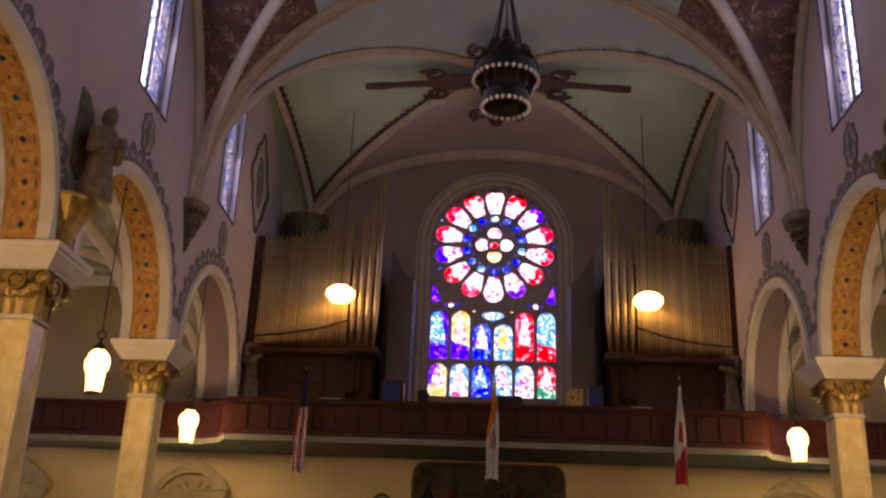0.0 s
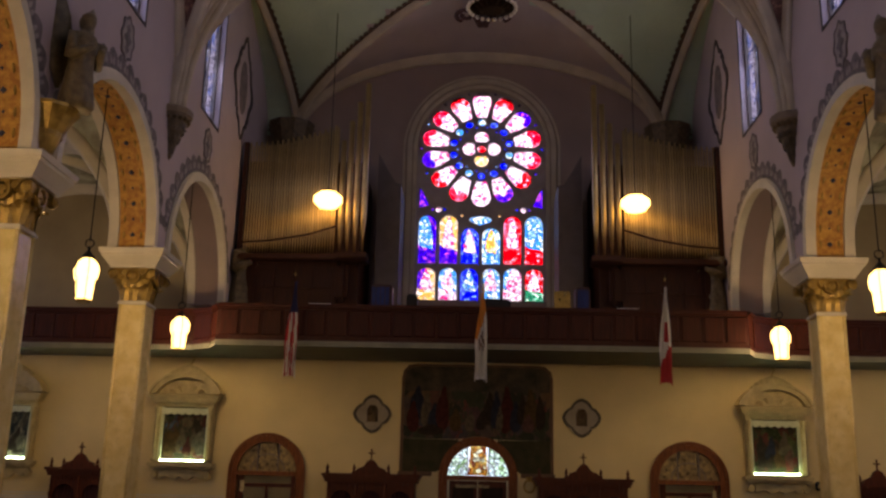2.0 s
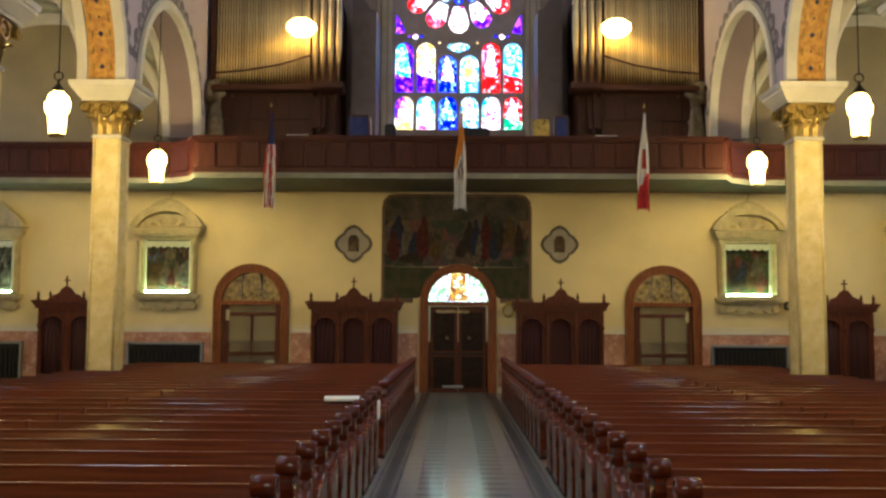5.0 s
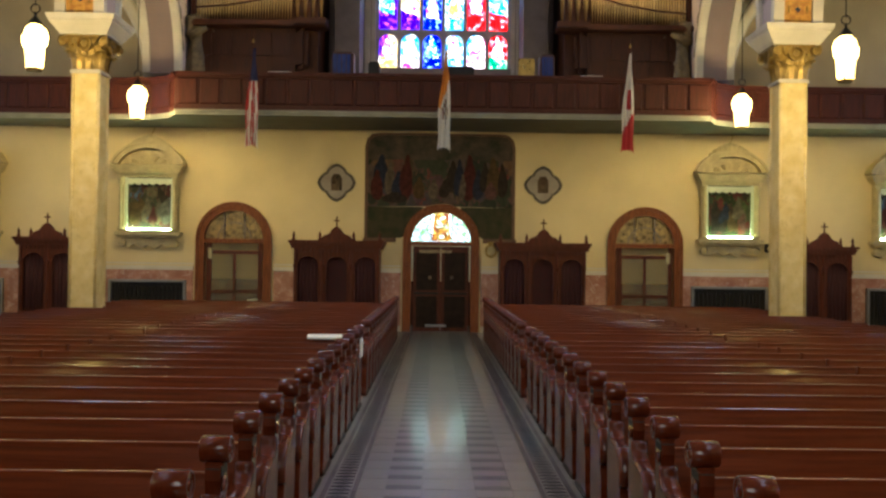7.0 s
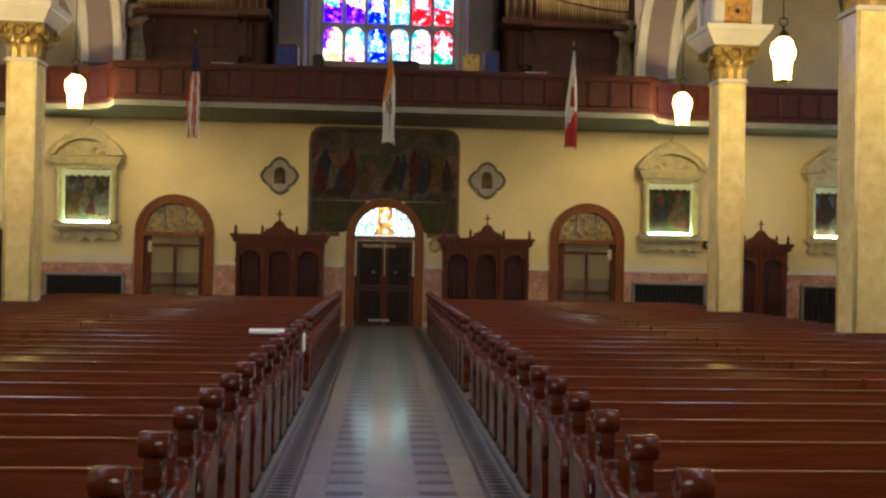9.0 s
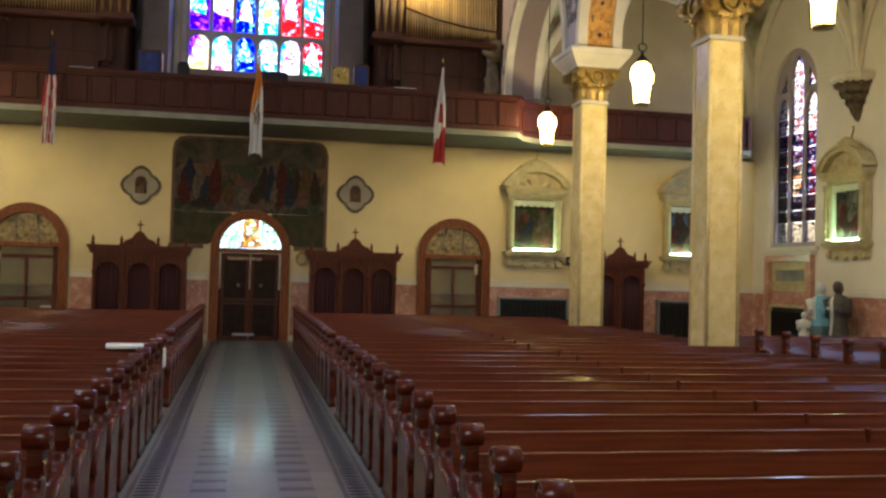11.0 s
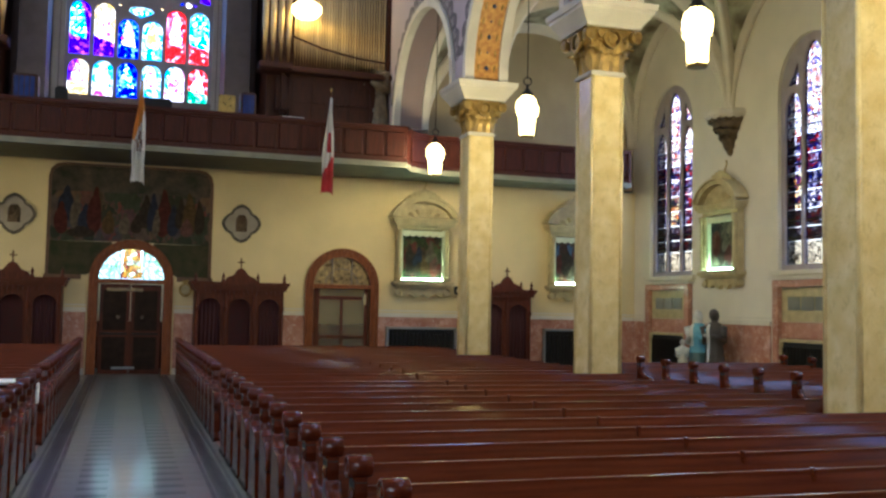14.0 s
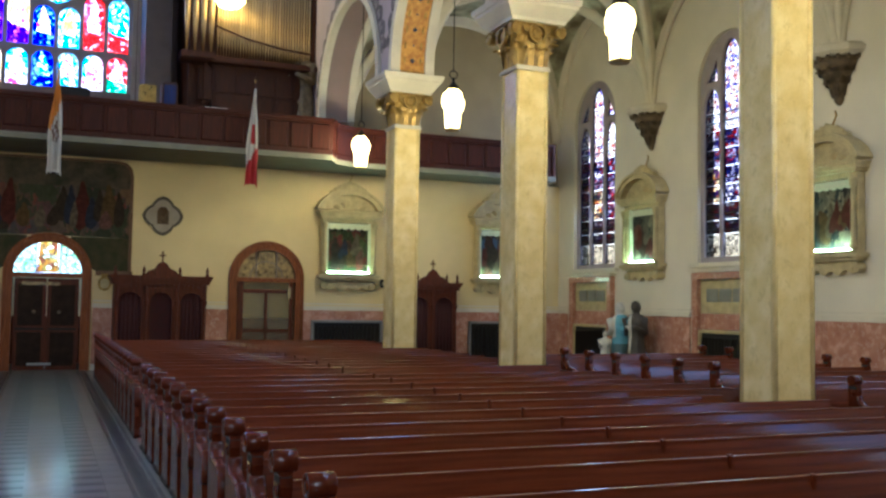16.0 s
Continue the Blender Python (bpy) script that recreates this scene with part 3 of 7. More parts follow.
def column():
    c = empty("column", "square cream marble column with a gilded leafy capital", "column", (0, 0, 0), 0, "nave columns")
    w, ch = 0.285, 0.045
    sq = [(w - ch, -w), (w, -w + ch), (w, w - ch), (w - ch, w), (-w + ch, w), (-w, w - ch), (-w, -w + ch), (-w + ch, -w)]
    bm = bmesh.new()
    prism(bm, sq, lambda u, v: Vector((u, v, 0.32)), lambda u, v: Vector((0.97 * u, 0.97 * v, 5.86)))
    part("shaft", bm, MARBLE_COL, c)
    bm = bmesh.new()
    for x in (-1, 1):
        for y in (-1, 1):
            lathe(bm, [(0.035, 0.34), (0.035, 5.84)], 8, (x * (w - 0.014), y * (w - 0.014), 0))
    part("corner_roll", bm, MARBLE_COL, c, "", True)
    bm = bmesh.new()
    for h0, h1, e in ((0, 0.16, 0.11), (0.16, 0.25, 0.075), (0.25, 0.33, 0.035)):
        box(bm, -w - e, w + e, -w - e, w + e, h0, h1, 0.02)
    part("base", bm, MARBLE_COL, c)
    bm = bmesh.new()
    for h0, h1, e in ((5.82, 5.87, 0.05), (5.87, 5.90, 0.03)):
        box(bm, -w - e, w + e, -w - e, w + e, h0, h1, 0.012)
    part("neck_moulding", bm, STONE, c)
    bm = bmesh.new()
    prev = None
    for t in range(7):
        z, r = 5.9 + 0.12 * t, 0.27 + 0.17 * (t / 6) ** 2.2
        ring = [bm.verts.new((r * x, r * y, z)) for x, y in ((-1, -1), (1, -1), (1, 1), (-1, 1))]
        if prev:
            for i in range(4):
                bm.faces.new((prev[i], prev[(i + 1) % 4], ring[(i + 1) % 4], ring[i]))
        prev = ring
    for d in range(4):
        o = Vector((math.cos(d * math.pi / 2), math.sin(d * math.pi / 2), 0))
        s = Vector((-o.y, o.x, 0))
        for k in (-1, 0, 1):
            leaf(bm, o * 0.275 + s * 0.19 * k + Vector((0, 0, 5.9)), o, (0, 0, 1), 0.28, 0.19, 0.13)
        for k in (-1.5, -0.5, 0.5, 1.5):
            leaf(bm, o * 0.29 + s * 0.155 * k + Vector((0, 0, 6.08)), o, (0, 0, 1), 0.30, 0.17, 0.17)
        dg = (o + s).normalized()
        leaf(bm, dg * 0.36 + Vector((0, 0, 5.92)), dg, (0, 0, 1), 0.34, 0.22, 0.2)
        leaf(bm, dg * 0.38 + Vector((0, 0, 6.16)), dg, (0, 0, 1), 0.36, 0.22, 0.26)
        for e in (-1, 1):
            scroll(bm, dg * 0.60 + Vector((0, 0, 6.46)) + (o if e > 0 else s) * 0.03, (o if e > 0 else s), 0.13, 0.1)
            scroll(bm, o * 0.40 + s * 0.2 * e + Vector((0, 0, 6.5)), o, 0.085, 0.08)
    part("capital", bm, GOLD, c, "gilded leafy capital")
    bm = bmesh.new()
    for d in range(4):
        o = Vector((math.cos(d * math.pi / 2), math.sin(d * math.pi / 2), 0))
        s = Vector((-o.y, o.x, 0))
        z = Vector((0, 0, 6.42))
        ring = [(0.165 * math.cos(radians(a)), 0.165 * math.sin(radians(a))) for a in range(0, 360, 20)]
        strip(bm, [(0.8 * u, 0.8 * v) for u, v in ring], ring, lambda u, v: o * 0.40 + s * u + z + Vector((0, 0, v)), lambda u, v: o * 0.475 + s * u + z + Vector((0, 0, v)), True)
        prism(bm, [(0.8 * u, 0.8 * v) for u, v in ring], lambda u, v: o * 0.40 + s * u + z + Vector((0, 0, v)), lambda u, v: o * 0.445 + s * 0.6 * u + z + Vector((0, 0, 0.6 * v)))
    part("medallion", bm, GOLD, c)
    bm = bmesh.new()
    for z0, z1, r0, r1 in ((6.6, 6.66, 0.50, 0.52), (6.66, 6.84, 0.53, 0.66), (6.84, 6.90, 0.67, 0.67), (6.90, 7.0, 0.70, 0.72)):
        prism(bm, [(-1, -1), (1, -1), (1, 1), (-1, 1)], lambda u, v: Vector((u * r0, v * r0, z0)), lambda u, v: Vector((u * r1, v * r1, z1)))
    part("abacus", bm, STONE, c, "cream moulded abacus")
    return c


first = column()
first.matrix_basis = pose(-XC + 0.07, COLS[0], 0)
for s in (-1, 1):
    for y in COLS:
        if (s, y) != (-1, COLS[0]):
            near = s > 0 and y == COLS[0]
            copy_thing(first, pose(s * XC + 0.037, y - 0.033, 0) @ Matrix.Diagonal((0.95, 0.95, 1, 1)) if near else pose(s * XC + (0.07 if s < 0 else 0), y, 0))

LEAFPAINT = mat("grey_leaf_paint", (0.36, 0.31, 0.31), 0.8, vary=0.12)

# ---- arcade mouldings ----
for s, side in ((-1, "left"), (1, "right")):
    for k, y in enumerate(BAYS):
        z, r = SPRING + 0.15, 2.55
        f = lambda w: (lambda u, v: Vector((s * w, u, v)))
        bm = bmesh.new()
        edge = 0.12 if k == 2 else 0.15
        for w0, w1 in ((NAVE - 0.07, NAVE + edge), (OUT - edge, OUT + 0.07)):
            for r0, r1, e in ((r - 0.06, r + 0.13, 0), (r - 0.03, r + 0.17, 0.03)):
                a, b = ([(y - q, SPRING)] + arc(y, z, q, 40) + [(y + q, SPRING)] for q in (r0, r1))
                strip(bm, a, b, f(w0 + e), f(w1 - e))
        structure("trim_archivolt_%s_%d" % (side, k + 1), bm, STONE, "cream moulded arch surround", "moulding")
        bm = bmesh.new()
        a, b = ([(y - q, SPRING)] + arc(y, z, q, 40) + [(y + q, SPRING)] for q in (r - 0.02, r + 0.02))
        strip(bm, a, b, f(NAVE + edge + 0.01), f(OUT - edge - 0.01))
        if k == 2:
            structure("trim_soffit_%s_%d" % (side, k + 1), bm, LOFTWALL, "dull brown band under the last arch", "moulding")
        band = None if k == 2 else structure("trim_soffit_%s_%d" % (side, k + 1), bm, GOLDBAND, "gold ornamented band under the arch", "moulding")
        loz, dot = bmesh.new(), bmesh.new()
        for i in range(0 if k == 2 else 23):
            t = radians(4 + i * 172 / 22)
            p = Vector((s * XC, y + (r - 0.02) * math.cos(t), z + (r - 0.02) * math.sin(t)))
            n, tan = Vector((0, -math.cos(t), -math.sin(t))), Vector((0, -math.sin(t), math.cos(t)))
            q = Vector((1, 0, 0))
            g = 0.065 if i % 2 == 0 else 0.032
            prism(loz, [(g, 0), (0, g), (-g, 0), (0, -g)], lambda u, v: p + q * u + tan * v, lambda u, v: p + n * 0.03 + q * u * 0.5 + tan * v * 0.5)
            for e in (-1, 1):
                c = p + q * 0.19 * e
                prism(dot, [(0.05 * math.cos(radians(a)), 0.05 * math.sin(radians(a))) for a in range(0, 360, 60)], lambda u, v: c + q * u * 0.6 + tan * v * 1.9, lambda u, v: c + n * 0.02 + q * u * 0.4 + tan * v * 1.5)
        if band:
            part("lozenge", loz, JEWEL, band, "dark blue lozenges")
            part("scrollwork", dot, GOLD, band)
        # stencilled border on the nave face, with a scalloped edge
        bm = bmesh.new()
        n = 144
        inner = arc(y, z, r + 0.17, n, 200, -20)
        outer = [(y + (r + 0.44 + 0.17 * abs(math.sin(i * math.pi * 24 / n))) * math.cos(radians(200 - 220 * i / n)), z + (r + 0.44 + 0.17 * abs(math.sin(i * math.pi * 24 / n))) * math.sin(radians(200 - 220 * i / n))) for i in range(n + 1)]
        keep = [i for i in range(n + 1) if inner[i][1] > SPRING + 0.6]
        strip(bm, [inner[i] for i in keep], [outer[i] for i in keep], f(NAVE - 0.006), f(NAVE + 0.01))
        trim = structure("trim_border_%s_%d" % (side, k + 1), bm, STENCIL, "dark grey stencilled border round the arch", "wall painting")
        bm = bmesh.new()
        for i in range(4, 26):
            t = radians(200 - 220 * (i + 0.5) / 30)
            c = Vector((0, y + (r + 0.34) * math.cos(t), z + (r + 0.34) * math.sin(t)))
            rad, tan = Vector((0, math.cos(t), math.sin(t))), Vector((0, -math.sin(t), math.cos(t)))
            lf = [(0.085 * math.cos(a), 0.035 * math.sin(a) * (1.3 - 0.5 * math.cos(a))) for a in [radians(q) for q in range(0, 360, 40)]]
            for off in (-0.12, 0.12):
                prism(bm, lf, lambda u, v: Vector((s * (NAVE - 0.014), 0, 0)) + c + rad * u + tan * (v + off), lambda u, v: Vector((s * (NAVE - 0.004), 0, 0)) + c + rad * u + tan * (v + off))
        part("leaf_stencil", bm, LEAFPAINT, trim)

# vault corbels on the nave wall, above the far columns
def corbel(name, label, r, h, top=None):
    c = empty(name, label, "corbel", (0, 0, 0), 0, "vault corbels")
    bm = bmesh.new()
    for z0, z1, a, b in ((-0.05, 0.06, 1.0, 1.06), (0.06, 0.12, 0.95, 0.95), (-0.13, -0.05, 0.82, 0.95)):
        o = [(math.cos(radians(q)), math.sin(radians(q))) for q in range(90, 271, 30)]
        prism(bm, o, lambda u, v: Vector((u * r * a, v * r * a, z0)), lambda u, v: Vector((u * r * b, v * r * b, z1)))
    part("shelf", bm, top or STONE, c)
    bm = bmesh.new()
    lathe(bm, [(0.03 * r, -h * 1.04), (0.12 * r, -h), (0.19 * r, -h * 0.93), (0.14 * r, -h * 0.86), (0.40 * r, -h * 0.58), (0.46 * r, -h * 0.5), (0.66 * r, -h * 0.32), (0.82 * r, -0.13)], 14)
    part("core", bm, DARKGOLD, c, "dark carved bell", True)
    for tier, (zz, rr, hh, ww) in enumerate(((-h * 0.88, 0.16, 0.30, 0.40), (-h * 0.64, 0.38, 0.30, 0.46), (-h * 0.42, 0.58, 0.30, 0.46))):
        for i in range(5 + tier):
            a = radians(95 + 170 * i / (4 + tier))
            o = Vector((math.cos(a), math.sin(a), 0))
            bm = bmesh.new()
            leaf(bm, o * rr * r + Vector((0, 0, zz)), o, (0, 0, 1), hh * h, ww * r, 0.30 * r)
            bmesh.ops.solidify(bm, geom=bm.faces[:], thickness=0.02)
            part("carved_leaf", bm, DARKGOLD, c)
    bm = bmesh.new()
    bmesh.ops.create_icosphere(bm, subdivisions=2, radius=0.055)
    me = mesh_from("bead", bm, DARKGOLD, True)
    for i in range(9):
        a = radians(96 + 168 * i / 8)
        ob = new("bead", me)
        ob.parent, ob.location = c, (0.82 * r * math.cos(a), 0.82 * r * math.sin(a), -0.15)
    return c


first = corbel("corbel", "dark carved foliage corbel under the nave ribs", 0.46, 1.05, mat("brown_shelf", (0.22, 0.16, 0.11), 0.6, vary=0.15))
first.matrix_basis = pose(NAVE, 20.85, 10.35)
copy_thing(first, pose(-NAVE, 20.85, 10.35, 0, 0, 180))
first = corbel("corbel", "dark carved corbel under the aisle ribs", 0.66, 1.02)
first.matrix_basis = pose(SIDE, 21.8, 7.1)
copy_thing(first, pose(SIDE, 15.15, 7.1))
for y in (15.15, 21.8):
    copy_thing(first, pose(-SIDE, y, 7.1, 0, 0, 180))
for s in (-1, 1):
    c = empty("corner_corbel", "dark carved corbel in the loft corner", "corbel", (s * 6.2, LOFT - 0.45, VZ + LIFT + 0.05))
    b2 = bmesh.new()
    lathe(b2, [(0.2, -1.2), (0.5, -0.8), (0.62, -0.4), (0.75, 0.0), (0.78, 0.15)], 10)
    for i in range(10):
        a = radians(36 * i)
        o = Vector((math.cos(a), math.sin(a), 0))
        b3 = bmesh.new()
        leaf(b3, o * 0.55 + Vector((0, 0, -0.6)), o, (0, 0, 1), 0.55, 0.35, 0.22)
        part("carved_leaf", b3, DARKGOLD, c)
    part("core", b2, DARKGOLD, c)


def statue(name, label, at, rz, h, material, wings, paint=None):
    """A plain robed form: one mesh; paint(x, y, z) picks the material of a face of the unit form."""
    bm = bmesh.new()
    lathe(bm, [(0.17, 0), (0.20, 0.02), (0.195, 0.1), (0.18, 0.2), (0.165, 0.32), (0.15, 0.42), (0.155, 0.5), (0.17, 0.58), (0.185, 0.66), (0.18, 0.71), (0.14, 0.765), (0.07, 0.79), (0.055, 0.81), (0.075, 0.835), (0.09, 0.87), (0.092, 0.91), (0.078, 0.955), (0.045, 0.985), (0.01, 0.995)], 28)
    for v in bm.verts:
        a, z = math.atan2(v.co.y, v.co.x), v.co.z
        if z < 0.62:
            k = 1 + 0.10 * math.cos(a * 7 + 3 * z) * (1 - z) + 0.04 * math.sin(a * 3 + 6 * z)
            v.co.x, v.co.y = v.co.x * k, v.co.y * k * 0.82
        elif z < 0.79:
            v.co.y *= 0.72
        v.co.y -= 0.05 * max(0.0, z - 0.75) * 4
    if wings:
        for s in (-1, 1):
            o = [(0.05, 0.72), (0.10, 0.95), (0.17, 1.12), (0.25, 1.19), (0.31, 1.16), (0.335, 1.05), (0.32, 0.85), (0.28, 0.62), (0.22, 0.40), (0.13, 0.2), (0.10, 0.35), (0.07, 0.5)]
            prism(bm, o, lambda u, v: Vector((s * u, 0.10 + 0.4 * u, v)), lambda u, v: Vector((s * u + 0.02 * s, 0.14 + 0.4 * u, v)))
    for s in (-1, 1):
        bmesh.ops.create_cone(bm, cap_ends=True, segments=10, radius1=0.05, radius2=0.062, depth=0.26, matrix=pose(s * 0.19, -0.03, 0.60, 18, s * 8, 0))
        bmesh.ops.create_cone(bm, cap_ends=True, segments=10, radius1=0.062, radius2=0.03, depth=0.26, matrix=pose(s * 0.13, -0.14, 0.54, 68, 0, s * -30))
    mats = material if isinstance(material, (list, tuple)) else [material]
    if paint:
        for f in bm.faces:
            f.material_index = paint(*f.calc_center_median())
    bmesh.ops.scale(bm, vec=(0.85 * h, 0.85 * h, h), verts=bm.verts)
    ob = part(name, bm, mats, None, label, True)
    ob.matrix_basis = pose(*at, 0, 0, rz)
    return tagged(ob, "", "statue")


ANGEL = mat("bronzed_plaster", (0.20, 0.15, 0.08), 0.55, 0.15, vary=0.25, scale=6, fine=40, bump=0.3, other=(0.09, 0.065, 0.035))
for s in (-1, 1):
    statue("angel_statue", "dark gilded angel statue on a wall bracket", (s * (NAVE - 0.45), 14.75, 7.95), -90 * s + 25 * s, 1.75, ANGEL, True)
    statue("angel_statue", "dull bronze angel statue beside the organ", (s * (NAVE - 0.3), 27.4, 7.0), -90 * s + 35 * s, 2.35, ANGEL, True)
    c = empty("statue_bracket", "gilded carved bracket under the angel statue", "bracket", (s * NAVE, 14.75, 7.9), 0 if s > 0 else 180)
    bm = bmesh.new()
    lathe(bm, [(0.08, -0.85), (0.2, -0.6), (0.26, -0.4), (0.42, -0.1), (0.5, 0.0), (0.5, 0.06)], 12)
    for i in range(7):
        a = radians(95 + 170 * i / 6)
        o = Vector((math.cos(a), math.sin(a), 0))
        b2 = bmesh.new()
        leaf(b2, o * 0.24 + Vector((0, 0, -0.45)), o, (0, 0, 1), 0.4, 0.2, 0.2)
        part("carved_leaf", b2, GOLD, c)
    part("core", bm, GOLD, c)

def plate(name, outlines, place, depth, material, parent, label=""):
    """A flat plate with holes: the first outline is its edge, the others are cut out."""
    cu = bpy.data.curves.new(name, "CURVE")
    cu.dimensions, cu.fill_mode, cu.extrude = "2D", "BOTH", depth / 2
    cu.bevel_depth, cu.bevel_resolution = min(0.012, depth / 5), 0
    for o in outlines:
        sp = cu.splines.new("POLY")
        sp.points.add(len(o) - 1)
        sp.use_cyclic_u = True
        for p, (u, v) in zip(sp.points, o):
            p.co = (u, v, 0, 1)
    tmp = new(name, cu)
    me = bpy.data.meshes.new_from_object(tmp.evaluated_get(bpy.context.evaluated_depsgraph_get()))
    bpy.data.objects.remove(tmp)
    bpy.data.curves.remove(cu)
    me.transform(place)
    me.materials.clear()
    me.materials.append(material)
    ob = new(name, me)
    ob.parent = parent
    return tagged(ob, label)


# ---- windows of the clerestory and the aisles ----
G_WHITE = stained("glass_clear", (0.92, 0.95, 1.0), (0.55, 0.68, 1.0), 6, 0.3, 0.2, 0.75)
SKYLIGHT = glow("pale_sky", (0.84, 0.90, 1.0), 1.8)
G_FIG = [stained("glass_red_blue", (0.50, 0.04, 0.05), (0.06, 0.06, 0.28), 12, 0.35, 0.08, 0.4, ((0.03, 0.03, 0.12), (0.55, 0.50, 0.62), (0.04, 0.04, 0.15))), stained("glass_blue_white", (0.07, 0.08, 0.28), (0.85, 0.78, 0.82), 12, 0.35, 0.08, 0.4, ((0.28, 0.24, 0.40), (0.05, 0.04, 0.10), (0.40, 0.06, 0.08))),
         stained("glass_gold", (0.80, 0.45, 0.12), (0.25, 0.10, 0.30), 12, 0.35, 0.08, 0.4, ((0.95, 0.85, 0.65), (0.05, 0.05, 0.16), (0.08, 0.14, 0.10)))]
G_TOP = stained("glass_pale_top", (1.0, 0.93, 0.86), (0.60, 0.24, 0.18), 13, 0.22, 0.08, 0.45, ((0.95, 0.80, 0.70), (0.30, 0.25, 0.55), (1.0, 0.95, 0.95)))
G_DARK = stained("glass_dark_base", (0.05, 0.045, 0.09), (0.20, 0.06, 0.06), 11, 0.3, 0.1, 0.4, ((0.10, 0.08, 0.16), (0.34, 0.32, 0.36), (0.03, 0.03, 0.05)))
G_FOOT = stained("glass_pale_foot", (0.85, 0.8, 0.72), (0.12, 0.08, 0.06), 16, 0.35)


def pane(name, outline, place, material, parent, thick=0.012):
    bm = bmesh.new()
    prism(bm, outline, lambda u, v: place(u, v, 0.0), lambda u, v: place(u, v, thick))
    ob = part(name, bm, material, parent)
    return ob


for s, side in ((-1, "left"), (1, "right")):
    for k, y in enumerate(BAYS):
        y -= 0.1
        w = tagged(new("window_clerestory_%s_%d" % (side, k + 1)), "tall clerestory window of pale leaded glass", "window", "clerestory windows", "structure")
        P = lambda u, v, t: Vector((s * (NAVE + 0.17 + t), u, v))
        for c, a0, a1 in ((y - 0.38, y - 0.73, y - 0.03), (y + 0.38, y + 0.03, y + 0.73)):
            for j in range(3):
                z0, z1 = 11.6 + j * 1.08, 11.6 + (j + 1) * 1.08 - 0.03
                pane("pane", [(a0, z0), (a1, z0), (a1, z1), (a0, z1)], P, G_WHITE, w)
            pane("pane", [(a0, 14.84), (a1, 14.84), (a1 if c < y else c, 15.48), (c if c < y else a0, 15.48)], P, G_WHITE, w)
        bm = bmesh.new()
        f = lambda q: (lambda u, v: Vector((s * q, u, v)))
        o2 = [(y - 0.83, 11.48), (y + 0.83, 11.48)] + list(reversed(arc(y, 14.9, 0.83, 14)))
        o1 = [(y - 0.73, 11.6), (y + 0.73, 11.6)] + list(reversed(arc(y, 14.85, 0.73, 14)))
        strip(bm, o1, o2, f(NAVE + 0.14), f(NAVE + 0.23), True)
        box(bm, *sorted((s * (NAVE + 0.15), s * (NAVE + 0.22))), y - 0.03, y + 0.03, 11.6, 15.5)
        part("window_frame", bm, LEAD, w)
        bm = boxed(*sorted((s * (NAVE + 0.62), s * (NAVE + 0.66))), y - 1.2, y + 1.2, 11.62, 16.2)
        structure("backdrop_sky_%s_%d" % (side, k + 1), bm, SKYLIGHT, "pale bright sky beyond the clerestory window", "backdrop")
        bm = bmesh.new()
        o3 = [(u + (0.06 if u > y else -0.06), v + (0.05 if v > 12 else -0.06)) for u, v in o2]
        strip(bm, o2, o3, f(NAVE - 0.015), f(NAVE + 0.01), True)
        part("painted_line", bm, LINE, w)
        med = empty("wall_medallion", "dark blue painted octagonal medallion under the window", "wall ornament", (s * NAVE, y - 0.02, 10.7), 0, "nave medallions")
        oc = [((0.34 + 0.03 * math.cos(radians(8 * a))) * math.cos(radians(a)), (0.47 + 0.04 * math.cos(radians(8 * a))) * math.sin(radians(a))) for a in range(0, 360, 6)]
        bm = bmesh.new()
        prism(bm, [(0.88 * u, 0.9 * v) for u, v in oc], lambda u, v: Vector((0, u, v)), lambda u, v: Vector((-s * 0.015, u, v)))
        part("field", bm, LEAFPAINT, med)
        for rr, zz in ((0.16, 0.0), (0.09, 0.22), (0.09, -0.22)):
            bm = bmesh.new()
            prism(bm, [(rr * math.cos(radians(a)) * (1 + 0.25 * math.cos(radians(4 * a))), zz + rr * math.sin(radians(a)) * (1 + 0.25 * math.cos(radians(4 * a)))) for a in range(0, 360, 15)], lambda u, v: Vector((-s * 0.015, u, v)), lambda u, v: Vector((-s * 0.022, u, v)))
            part("painted_flower", bm, STENCIL, med)
        bm = bmesh.new()
        strip(bm, [(0.88 * u, 0.9 * v) for u, v in oc], oc, lambda u, v: Vector((0, u, v)), lambda u, v: Vector((-s * 0.03, u, v)), True)
        part("rim", bm, STENCIL, med)
    # painted quatrefoil beside the organ
    q = empty("wall_quatrefoil", "dark painted quatrefoil panel on the nave wall", "wall ornament", (s * NAVE, 26.95, 13.75))
    ol = []
    for i in range(72):
        a = math.pi * 2 * i / 72
        rr = 0.78 + 0.30 * abs(math.cos(2 * a)) ** 0.55 + 0.10 * math.cos(8 * a)
        ol.append((1.0 * rr * math.cos(a), 1.42 * rr * math.sin(a)))
    bm = bmesh.new()
    strip(bm, [(0.84 * u, 0.92 * v) for u, v in ol], ol, lambda u, v: Vector((0, u, v)), lambda u, v: Vector((-s * 0.03, u, v)), True)
    part("rim", bm, LINE, q)
    bm = bmesh.new()
    prism(bm, [(0.42 * math.cos(a), 0.85 * math.sin(a)) for a in [k * math.pi / 10 for k in range(20)]], lambda u, v: Vector((0, u, v)), lambda u, v: Vector((-s * 0.012, u, v)))
    part("field", bm, STENCIL, q)
